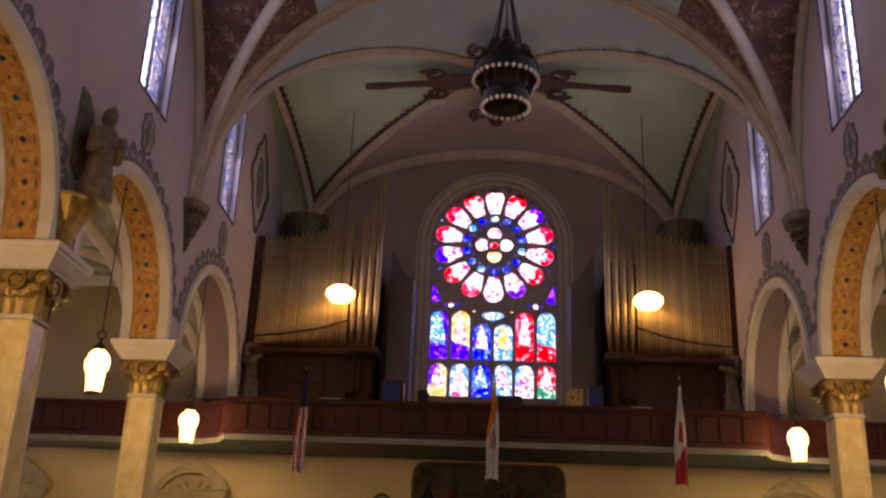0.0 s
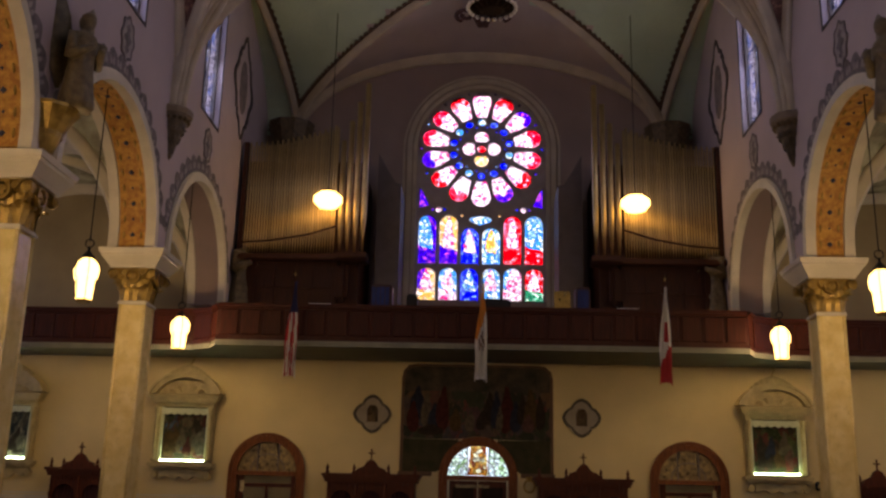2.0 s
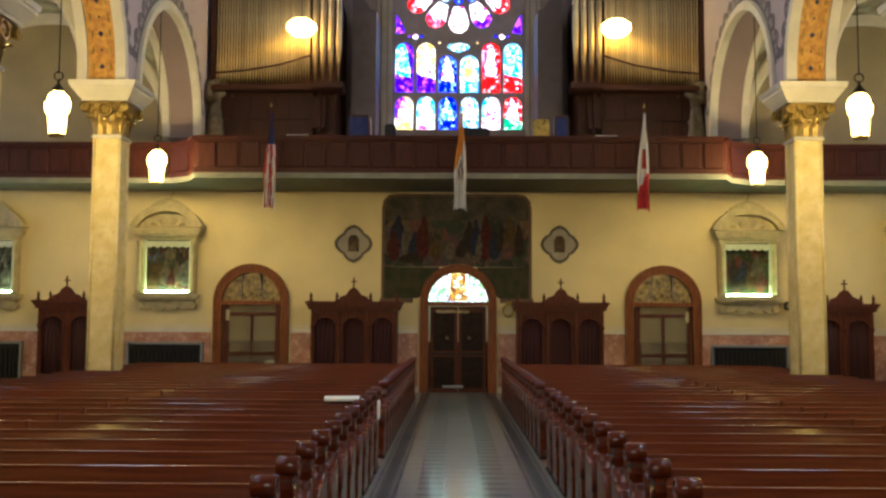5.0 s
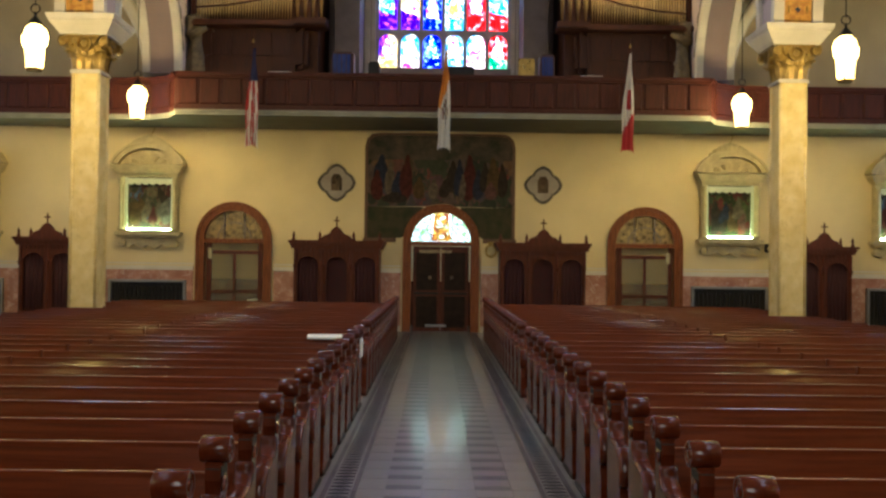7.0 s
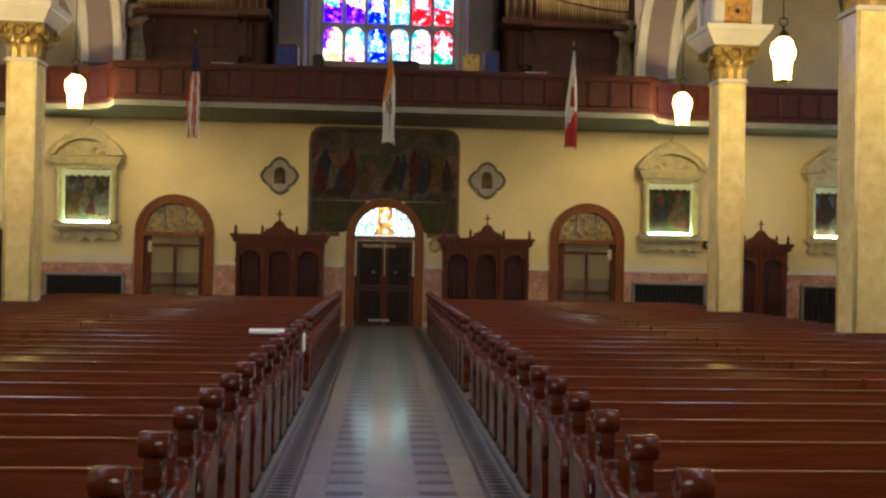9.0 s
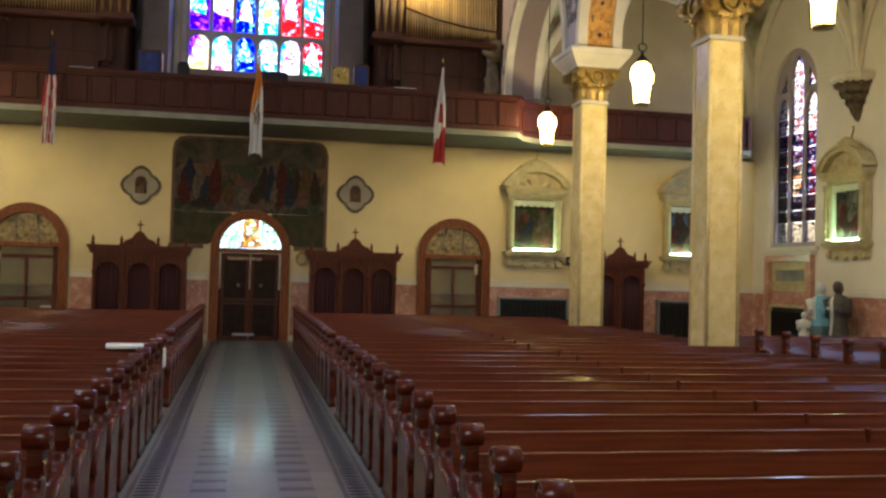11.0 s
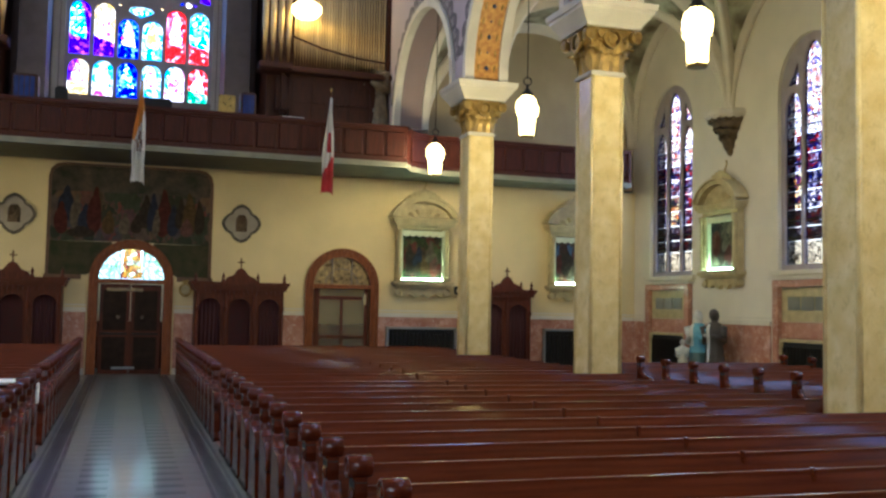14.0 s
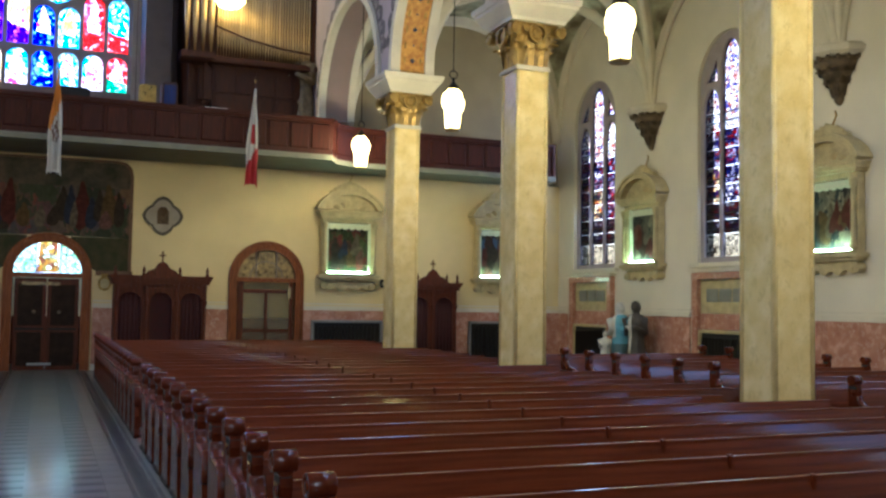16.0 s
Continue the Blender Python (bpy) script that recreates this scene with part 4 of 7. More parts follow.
    for k, y in enumerate((12.0, 18.7, 24.75)):
        w = tagged(new("window_aisle_%s_%d" % (side, k + 1)), "tall stained-glass aisle window with three lancet lights", "window", "aisle windows", "structure")
        P = lambda u, v, t: Vector((s * (SIDE + 0.16 + t), u, v))
        for i, (c, h) in enumerate(((-0.72, 0.31), (0, 0.34), (0.72, 0.31))):
            top = 8.25 if i == 1 else 7.15
            rise = (top - 0.5 - 6.2) / 2
            cuts = (3.09, 3.66, 4.0, 4.42, 4.86, 5.3, 5.74, 6.2, 6.2 + rise, top - 0.5)
            fig = G_FIG[0] if i != 1 and k != 1 else G_FIG[1 + (k + i) % 2]
            mats = (G_FOOT, G_DARK, G_DARK, fig, fig, G_FIG[(k + i + 1) % 3], G_FIG[(k + i) % 2], G_TOP, G_TOP)
            for z0, z1, m in zip(cuts, cuts[1:], mats):
                pane("pane", [(y + c - h, z0), (y + c + h, z0), (y + c + h, z1 - 0.015), (y + c - h, z1 - 0.015)], P, m, w)
            pane("pane", [(y + c + h, top - 0.49)] + [(y + c + h * math.cos(radians(a)), top - 0.49 + 0.6 * math.sin(radians(a))) for a in range(20, 180, 20)] + [(y + c - h, top - 0.49)], P, G_TOP, w)
            if i != 1:
                pane("pane", [(y + c - 0.22, 7.42), (y + c + 0.22, 7.42), (y + c * 0.72, 8.1)], P, G_TOP, w)
        f = lambda q: (lambda u, v: Vector((s * q, u, v)))
        mull = []
        for i, (c, h) in enumerate(((-0.72, 0.315), (0, 0.345), (0.72, 0.315))):
            top = 8.25 if i == 1 else 7.15
            mull.append([(c - h, 3.08), (c + h, 3.08), (c + h, top - 0.5)] + [(c + h * math.cos(radians(a)), top - 0.5 + 0.62 * math.sin(radians(a))) for a in range(20, 180, 20)] + [(c - h, top - 0.5)])
            if i != 1:
                mull.append([(c - 0.23, 7.41), (c + 0.23, 7.41), (c * 0.72, 8.12)])
        rim = [(-1.15, 2.96), (1.15, 2.96), (1.15, 7.3)] + [(1.15 * math.cos(radians(a)), 7.3 + 1.26 * math.sin(radians(a))) for a in range(10, 180, 10)] + [(-1.15, 7.3)]
        plate("window_frame", [rim] + mull, Matrix(((0, 0, s, s * (SIDE + 0.165)), (1, 0, 0, y), (0, 1, 0, 0), (0, 0, 0, 1))), 0.12, TRACERY, w)
        bm = bmesh.new()
        for z in (3.74, 4.15, 4.54, 5.0, 5.49, 5.95, 6.39, 6.6):
            box(bm, *sorted((s * (SIDE + 0.14), s * (SIDE + 0.18))), y - 0.95, y + 0.95, z - 0.012, z + 0.012)
        part("saddle_bar", bm, IRON, w)
        bm = bmesh.new()
        box(bm, *sorted((s * (SIDE - 0.12), s * (SIDE + 0.10))), y - 1.35, y + 1.35, 2.84, 2.956, 0.012)
        part("window_sill", bm, STONE, w)

# ---- great window ----


R_PINK = stained("glass_ruby", (0.98, 0.02, 0.14), (0.95, 0.6, 0.8), 13, 0.30, 0.22, 0.4)
R_WHITE = stained("glass_white_figure", (1.0, 0.95, 1.0), (0.85, 0.12, 0.50), 13, 0.22, 0.2, 0.5, ((0.95, 0.88, 1.0),))
R_BLUE = stained("glass_cobalt", (0.02, 0.06, 0.98), (0.45, 0.65, 1.0), 13, 0.35, 0.22, 0.4)
R_TEAL = stained("glass_sky_blue", (0.15, 0.55, 1.0), (0.9, 1.0, 1.0), 13, 0.5, 0.22, 0.4)
R_VIOLET = stained("glass_violet", (0.18, 0.02, 0.85), (0.75, 0.3, 0.9), 12, 0.3, 0.22, 0.4)
R_RED = stained("glass_red", (0.95, 0.01, 0.04), (1.0, 0.65, 0.75), 12, 0.25, 0.22, 0.4)
R_GOLD = stained("glass_amber", (1.0, 0.75, 0.30), (1.0, 0.97, 0.9), 12, 0.6, 0.22, 0.4)
R_GREEN = stained("glass_green", (0.05, 0.5, 0.35), (0.8, 1.0, 0.9), 12, 0.5, 0.22, 0.4)
gw = tagged(new("window_great"), "great round-headed stained-glass window with a rose", "window", "", "structure")
PL = Matrix(((1, 0, 0, WIN_C), (0, 0, 1, LOFT + 0.32), (0, 1, 0, 0), (0, 0, 0, 1)))
GP = lambda u, v, t: Vector((WIN_C + u, LOFT + 0.31 + t, v))
RC = 13.30
holes, cells = [], []


def cell(o, m):
    holes.append([(u, v) for u, v in o])
    cells.append((o, m))


def polar(r, a, c=(0, RC)):
    return (c[0] + r * math.sin(a), c[1] + r * math.cos(a))


def grow(o, k):
    cu, cv = sum(p[0] for p in o) / len(o), sum(p[1] for p in o) / len(o)
    return [(cu + (u - cu) * k, cv + (v - cv) * k) for u, v in o]


STEP = 2 * math.pi / 14
for i in range(14):
    a = i * STEP
    h = STEP * 0.5
    prof = ((1.13, 0.66), (1.45, 0.84), (1.74, 0.88), (1.93, 0.64), (2.04, 0.24))
    o = [polar(r, a - h * k) for r, k in prof] + [polar(r, a + h * k) for r, k in reversed(prof)]
    holes.append(o)
    # each petal: a ruby rim round a pale figure
    j = 0.05 * math.sin(i * 2.7)
    mid = [polar(1.66 + j, a + h * 0.45), polar(1.80 - j, a + 0.02), polar(1.64 - j, a - h * 0.5)]
    rim = (R_PINK, R_RED, R_VIOLET, R_PINK)[i % 4]
    cells.append(([o[2], o[3], o[4], o[5], o[6], o[7]] + mid, rim if i not in (0, 7) else R_WHITE))
    cells.append(([o[0], o[1], o[2]] + list(reversed(mid)) + [o[7], o[8], o[9]], R_WHITE))
    cell([polar(0.15, q, polar(0.955, a)) for q in [k * math.pi / 5 for k in range(10)]], R_BLUE if i % 4 else R_TEAL)
    cell([polar(0.06, q, polar(0.80, a + h)) for q in [k * math.pi / 4 for k in range(8)]], R_BLUE)
for i in range(4):
    a = i * math.pi / 2
    cell([polar(0.25, q + a, polar(0.40, a)) for q in [k * math.pi / 8 - math.pi * 0.75 for k in range(13)]], R_GOLD if i == 2 else R_WHITE)
cell([polar(0.16, q) for q in [k * math.pi / 5 for k in range(10)]], R_RED)
for s in (-1, 1):
    cell([(s * 1.70, 11.28), (s * 2.05, 11.2), (s * 2.05, 11.95), (s * 1.9, 11.75)], R_VIOLET)
    cell([polar(0.11, q, (s * 1.40, 11.16)) for q in [k * math.pi / 5 for k in range(10)]], R_WHITE)
    cell([(s * 1.08, 11.16), (s * 1.24, 11.07), (s * 1.24, 11.26)], R_BLUE)
    cell([(s * 1.72, 11.16), (s * 1.55, 11.07), (s * 1.55, 11.26)], R_VIOLET)
    cell([polar(0.06, q, (s * 0.62, 10.95)) for q in [k * math.pi / 3 for k in range(6)]], R_GOLD)
cell([(-0.40, 10.80), (-0.25, 10.70), (0, 10.60), (0.25, 10.70), (0.40, 10.80), (0.30, 10.93), (0, 10.98), (-0.30, 10.93)], R_TEAL)
UPPER = ((R_TEAL, R_TEAL, R_VIOLET), (R_GOLD, R_WHITE, R_VIOLET), (R_BLUE, R_WHITE, R_BLUE), (R_TEAL, R_GOLD, R_TEAL), (R_PINK, R_WHITE, R_RED), (R_TEAL, R_TEAL, R_RED))
LOWER = ((R_VIOLET, R_WHITE, R_GOLD), (R_TEAL, R_WHITE, R_WHITE), (R_BLUE, R_TEAL, R_BLUE), (R_TEAL, R_WHITE, R_TEAL), (R_TEAL, R_WHITE, R_WHITE), (R_RED, R_WHITE, R_GREEN))
for i in range(6):
    c, h = (i - 2.5) * 0.70, 0.305
    for (z0, z1), three in (((9.30, 10.98 if i in (0, 1, 4, 5) else 10.56), UPPER[i]), ((8.08, 9.20), LOWER[i])):
        head = [(c + h * math.cos(radians(a)), z1 - h + h * math.sin(radians(a))) for a in range(0, 181, 18)]
        holes.append([(c - h, z0), (c + h, z0)] + head)
        H = z1 - z0
        j = 0.03 * math.sin(i * 2.3)
        # a pale middle form between coloured grounds, over a coloured base
        mid_l = [(c - 0.16 + j, z0 + 0.34 * H), (c - 0.20, z0 + 0.52 * H), (c - 0.13 - j, z0 + 0.68 * H), (c - 0.09, z0 + 0.82 * H), (c - 0.02 + j, z1 - 0.04)]
        mid_r = [(c + 0.18 - j, z0 + 0.30 * H), (c + 0.19 + j, z0 + 0.50 * H), (c + 0.12, z0 + 0.68 * H), (c + 0.10 + j, z0 + 0.82 * H)]
        left = [q for q in head if q[0] < c - 0.04]
        right = [q for q in head if q[0] > c + 0.04]
        cells.append(([(c - h, z0), (c + h, z0), (c + h, z0 + 0.26 * H), mid_r[0], mid_l[0], (c - h, z0 + 0.40 * H)], three[2]))
        cells.append((mid_l[:-1] + [mid_l[-1]] + list(reversed(mid_r)), three[1]))
        cells.append(([(c - h, z0 + 0.40 * H)] + mid_l + left, three[0]))
        cells.append(([(c + h, z0 + 0.26 * H)] + right + [mid_l[-1]] + list(reversed(mid_r)), three[0] if i % 2 else three[2]))
for i in range(14):
    a = (i + 0.5) * STEP
    if not 4 < i < 9:
        cell([polar(1.93, a), polar(2.02, a - 0.04), polar(2.09, a), polar(2.02, a + 0.04)], R_BLUE if i % 2 else R_VIOLET)
edge = [(-WIN_HW - 0.02, WIN_Z0 - 0.02), (WIN_HW + 0.02, WIN_Z0 - 0.02)] + [(WIN_HW * 1.01 * math.cos(radians(a)), WIN_SP + WIN_HW * 1.01 * math.sin(radians(a))) for a in range(0, 181, 6)]
plate("tracery", [edge] + holes, PL, 0.13, TRACERY, gw, "stone tracery lightened for window glare")
for o, m in cells:
    pane("pane", grow(o, 1.01), GP, m, gw)
bm = bmesh.new()
f = lambda q: (lambda u, v: Vector((WIN_C + u, q, v)))
for r0, r1, y0, y1 in ((WIN_HW - 0.02, WIN_HW + 0.10, LOFT - 0.02, LOFT + 0.2), (WIN_HW + 0.14, WIN_HW + 0.30, LOFT - 0.10, LOFT + 0.02), (WIN_HW + 0.36, WIN_HW + 0.44, LOFT - 0.05, LOFT + 0.02)):
    a, b = ([(-q, 7.2)] + arc(0, WIN_SP, q, 40) + [(q, 7.2)] for q in (r0, r1))
    strip(bm, a, b, f(y0), f(y1))
part("surround", bm, RIB, gw, "grey-brown moulded plaster surround")

# ---- organ ----



def pipe_mesh(r, foot, body, top):
    bm = bmesh.new()
    lathe(bm, [(r * 0.25, 0), (r, foot), (r, foot + 0.03), (r * 0.96, foot + 0.05), (r, foot + 0.12), (r, foot + body), (r * 0.85, foot + body + 0.002), (r * 0.85, foot + body - 0.05)], 10)
    return mesh_from("pipe", bm, PIPE, True)


def organ_case(s, label):
    o = empty("organ_case", label, "pipe organ", (0, 0, 0), 0, "organ cases")
    X = lambda a: MID * 0.5 + s * a
    bx = lambda bm, a, b, *r, **k: box(bm, *sorted((X(a), X(b))), *r, **k)
    yf = 27.2
    bm = bmesh.new()
    bx(bm, 3.5, 7.0, yf + 0.3, 30.2, 5.68, 11.6)
    part("case_back", bm, ORGANWOOD, o)
    bm = bmesh.new()
    bx(bm, 4.1, 7.0, yf + 0.02, yf + 0.3, 5.68, 8.45, bevel=0.02)
    part("case_base", bm, ORGANWOOD, o, "dark stained panelled organ base")
    for i in range(5):
        bm = bmesh.new()
        a = 4.2 + i * 0.56
        bx(bm, a, a + 0.46, yf - 0.02, yf + 0.02, 6.9, 7.55, bevel=0.015)
        bx(bm, a, a + 0.46, yf - 0.02, yf + 0.02, 7.65, 8.3, bevel=0.015)
        part("panel", bm, ORGANWOOD, o)
    bm = bmesh.new()
    bx(bm, 3.2, 7.05, yf - 0.28, yf + 0.3, 8.45, 8.62, bevel=0.03)
    bx(bm, 3.2, 4.1, yf - 0.45, yf + 0.3, 8.47, 8.66, bevel=0.03)
    part("cornice", bm, ORGANWOOD, o)
    bm = bmesh.new()
    bx(bm, 3.75, 4.1, yf - 0.1, yf + 0.3, 7.3, 8.45, bevel=0.12)
    part("console_bracket", bm, ORGANWOOD, o)
    bm = bmesh.new()
    bx(bm, 6.9, 7.05, yf - 0.05, yf + 0.3, 8.6, 12.1, bevel=0.02)
    part("end_post", bm, ORGANWOOD, o)
    # long flat of narrow pipes
    n = 34
    for i in range(n):
        t = i / (n - 1)
        a = 4.22 + 2.62 * t
        r = 0.036 - 0.011 * t
        foot = 0.75 - 0.45 * t ** 0.6
        me = pipe_mesh(r, foot, 3.35 - foot + 0.55 * (1 - t) ** 2 + (0.12 if i % 2 else 0), 0)
        p = new("pipe", me)
        p.parent = o
        p.matrix_basis = pose(X(a), yf - 0.12 + 0.1 * t, 8.62)
    # tower of larger pipes at the window side
    for i, a in enumerate((3.36, 3.58, 3.80, 4.02)):
        me = pipe_mesh(0.085, 1.05 - 0.06 * i, 4.2 - 0.55 * i, 0)
        p = new("pipe", me)
        p.parent = o
        p.matrix_basis = pose(X(a), yf - 0.26 + 0.03 * abs(i - 1.5), 8.66)
    bm = bmesh.new()
    pts = [Vector((X(a), yf - 0.2, z)) for a, z in ((3.3, 9.85), (3.6, 9.8), (4.0, 9.55), (4.2, 9.45), (5.0, 9.2), (6.0, 9.02), (6.9, 8.95))]
    sweep(bm, pts, [(-0.02, -0.025), (0.02, -0.025), (0.02, 0.025), (-0.02, 0.025)])
    part("pipe_rail", bm, ORGANWOOD, o)
    # swell box wing towards the window, with a shaped top
    bm = bmesh.new()
    ol = [(3.15, 7.0), (2.42, 7.0), (2.42, 11.3), (2.6, 11.35), (2.85, 11.75), (3.15, 12.3)]
    prism(bm, ol, lambda u, v: Vector((X(u), 28.6, v)), lambda u, v: Vector((X(u), 30.2, v)))
    part("wing_case", bm, mat("dark_case_paint", (0.13, 0.10, 0.10), 0.7, vary=0.15), o, "grey-brown painted side case")
    return o


organ_case(-1, "tall organ case with gilded pipes on dark wood")
organ_case(1, "organ case of narrow gilded pipes over panelled wood")

WARM = (1.0, 0.72, 0.29)
BULB = glow("lit_frosted_glass", (1.0, 0.66, 0.16), 3.4)
for x in (-4.3, 4.5):
    o = empty("organ_lamp", "round frosted lamp glowing before the organ pipes", "lamp", (x, 26.6, 10.15), 0, "organ lamps")
    bm = bmesh.new()
    lathe(bm, [(0.05, -0.27), (0.28, -0.22), (0.42, -0.06), (0.41, 0.08), (0.26, 0.2), (0.05, 0.25)], 18)
    part("globe", bm, BULB, o, "", True).visible_shadow = False
    bm = bmesh.new()
    lathe(bm, [(0.02, 0.25), (0.09, 0.25), (0.07, 0.3), (0.012, 0.32), (0.012, 5.9)], 8)
    part("rod", bm, IRON, o)
    lamp("organ_light", "POINT", pose(x, 26.6, 10.15), 20, WARM, 0.3)

# ---- gallery front and what stands behind it ----
gf = empty("gallery_front", "dark stained panelled wooden gallery parapet", "parapet")
line = gallery_line(0.10, 0)
for (xa, ya), (xb, yb) in zip(line, line[1:]):
    d = Vector((xb - xa, yb - ya, 0))
    n = max(1, round(d.length / 0.56))
    d.normalize()
    out = Vector((d.y, -d.x, 0))
    Q = lambda a, z, w: Vector((xa, ya, 0)) + d * a + out * w + Vector((0, 0, z))
    L = math.hypot(xb - xa, yb - ya)
    for nm, z0, z1, w in (("base_rail", 5.68, 5.80, 0.05), ("backing", 5.80, 6.50, 0.0), ("upper_rail", 6.5, 6.56, 0.04), ("hand_rail", 6.56, 6.64, 0.09)):
        fr = bmesh.new()
        prism(fr, [(0, z0), (L, z0), (L, z1), (0, z1)], lambda u, v: Q(u, v, -0.06), lambda u, v: Q(u, v, w))
        part(nm, fr, PANEL, gf)
    for i in range(n):
        pb = bmesh.new()
        a0, a1 = L * i / n + 0.035, L * (i + 1) / n - 0.035
        prism(pb, [(a0, 5.83), (a1, 5.83), (a1, 6.48), (a0, 6.48)], lambda u, v: Q(u, v, 0.0), lambda u, v: Q(u + 0.02 * (1 if u < (a0 + a1) / 2 else -1), v + 0.02 * (1 if v < 6.1 else -1), 0.03))
        part("panel", pb, PANEL, gf)
for s in (-1, 1):
    bm = boxed(*sorted((s * 14.0, s * 13.92)), 25.3, 26.85, 5.68, 6.64)
    part("return", bm, PANEL, gf)
bm = bmesh.new()
f = lambda w: (lambda u, v: Vector((u, v, w)))
strip(bm, gallery_line(-0.05, 0), gallery_line(0.02, 0), f(5.615), f(5.67))
strip(bm, gallery_line(-0.02, 0), gallery_line(0.02, 0), f(5.54), f(5.61))
structure("trim_gallery_edge", bm, mat("gallery_edge_paint", (0.24, 0.24, 0.19), 0.7, vary=0.12), "dull grey-green moulded edge of the gallery floor", "moulding")
BLUEGLASS = mat("dark_gloss_blue", (0.03, 0.05, 0.2), 0.12, vary=0.2, scale=6)
BRASS = mat("brass_plate", (0.55, 0.38, 0.10), 0.3, 0.8, vary=0.2, scale=8)
for x0, x1, z, m, nm, lb in ((-2.9, -2.3, 7.55, BLUEGLASS, "music_cabinet", "dark glossy cabinet standing in the organ loft"), (2.72, 3.12, 7.55, BLUEGLASS, "music_cabinet", "dark glossy cabinet with a brass front"),
                             (-1.9, -1.6, 7.3, DARK, "loft_bench", "dark wooden bench in the organ loft"), (0.15, 0.95, 7.2, DARK, "organ_console", "dark organ console behind the parapet")):
    o = empty(nm, lb, "furniture", (0, 0, 5.68))
    bm = bmesh.new()
    box(bm, x0, x1, 26.0, 26.6, 0, z - 5.68, 0.04)
    part("body", bm, ORGANWOOD if m is not DARK else DARK, o)
    bm = bmesh.new()
    for i in range(4):
        w = (x1 - x0 - 0.1) / 4
        box(bm, x0 + 0.05 + i * w, x0 + 0.05 + (i + 0.8) * w, 25.97, 26.0, 0.5, z - 5.76)
    part("front", bm, m, o)
o = empty("brass_panel", "shiny brass panel leaning in the loft", "panel", (2.35, 26.0, 5.68))
bm = boxed(-0.22, 0.22, 0, 0.05, 0, 1.75, bevel=0.02)
part("sheet", bm, BRASS, o)
PAPER = mat("white_paper", (0.8, 0.8, 0.78), 0.7, vary=0.05)
for x in (-4.0, 3.85):
    o = tagged(part("sheet_music", boxed(-0.28, 0.28, -0.1, 0.1, 0, 0.015), PAPER), "white papers lying on the gallery rail", "papers")
    o.matrix_basis = pose(x, 24.42, 6.64)

# ---- flags ----
F_RED = mat("flag_red", (0.50, 0.03, 0.035), 0.8, vary=0.1)
F_WHITE = mat("flag_white", (0.72, 0.70, 0.66), 0.8, vary=0.06)
F_BLUE = mat("flag_blue", (0.02, 0.03, 0.12), 0.8, vary=0.1)
F_CREST = mat("flag_crest", (0.30, 0.17, 0.11), 0.8, vary=0.3, scale=12)
F_GOLD = mat("flag_gold", (0.75, 0.33, 0.04), 0.8, vary=0.1)


def flag(x, label, bands, crest):
    o = empty("flag", label, "flag", (x, 23.6, 0), 0, "gallery flags")
    bm = bmesh.new()
    sweep(bm, [(0, 0.75, 5.85), (0.0, 0.0, 7.2)], [(0.018 * math.cos(a), 0.018 * math.sin(a)) for a in [k * math.pi / 4 for k in range(8)]], up=(0, 1, 0))
    part("pole", bm, DARKWOOD, o)
    bm = bmesh.new()
    lathe(bm, [(0.01, 0), (0.03, 0.03), (0.02, 0.07), (0.005, 0.14)], 8, (0, -0.01, 7.2))
    part("finial", bm, BRASS, o)
    rows, n = 24, 17
    mats = []
    bm = bmesh.new()
    grid = []
    for i in range(rows + 1):
        t = i / rows
        z = 7.08 - t * 2.36
        w = 0.04 + 0.30 * min(1, t * 1.5) * (1 - 0.12 * t)
        row = []
        for j in range(n + 1):
            q = j / n - 0.5
            row.append(bm.verts.new((0.02 + q * w - 0.08 * t * (1 if crest else 0.6) * (1 if x < 3 else 0.8) + 0.015 * math.sin(9 * t + j), 0.05 - 0.028 * math.cos(j * 0.9 + t * 1.5) * min(1, 2 * t) + 0.02 * math.sin(6 * t), z - 0.10 * abs(q) * (j % 3) * t)))
        grid.append(row)
    for i in range(rows):
        for j in range(n):
            fc = bm.faces.new((grid[i][j], grid[i][j + 1], grid[i + 1][j + 1], grid[i + 1][j]))
            m = bands(i / rows, j / n)
            if m not in mats:
                mats.append(m)
            fc.material_index = mats.index(m)
    bmesh.ops.solidify(bm, geom=bm.faces[:], thickness=0.006)
    part("cloth", bm, mats, o, "", True)


flag(-4.53, "furled red and white striped flag with blue", lambda t, q: F_BLUE if t < 0.30 else (F_RED if int(q * 9 + t * 2.5) % 2 else F_WHITE), False)
flag(0.16, "hanging flag half gold and half white", lambda t, q: F_GOLD if t < 0.42 - 0.3 * (q - 0.5) else (F_CREST if ((t - 0.60) / 0.11) ** 2 + ((q - 0.5) / 0.24) ** 2 < 1 and (int(t * 40) + int(q * 17)) % 3 else F_WHITE), False)
flag(4.66, "hanging white and red flag with an emblem", lambda t, q: F_RED if (t > 0.80 - 0.25 * q) or (0.36 < t < 0.56 and 0.35 < q < 0.75) else F_WHITE, True)

# ---- lanterns ----


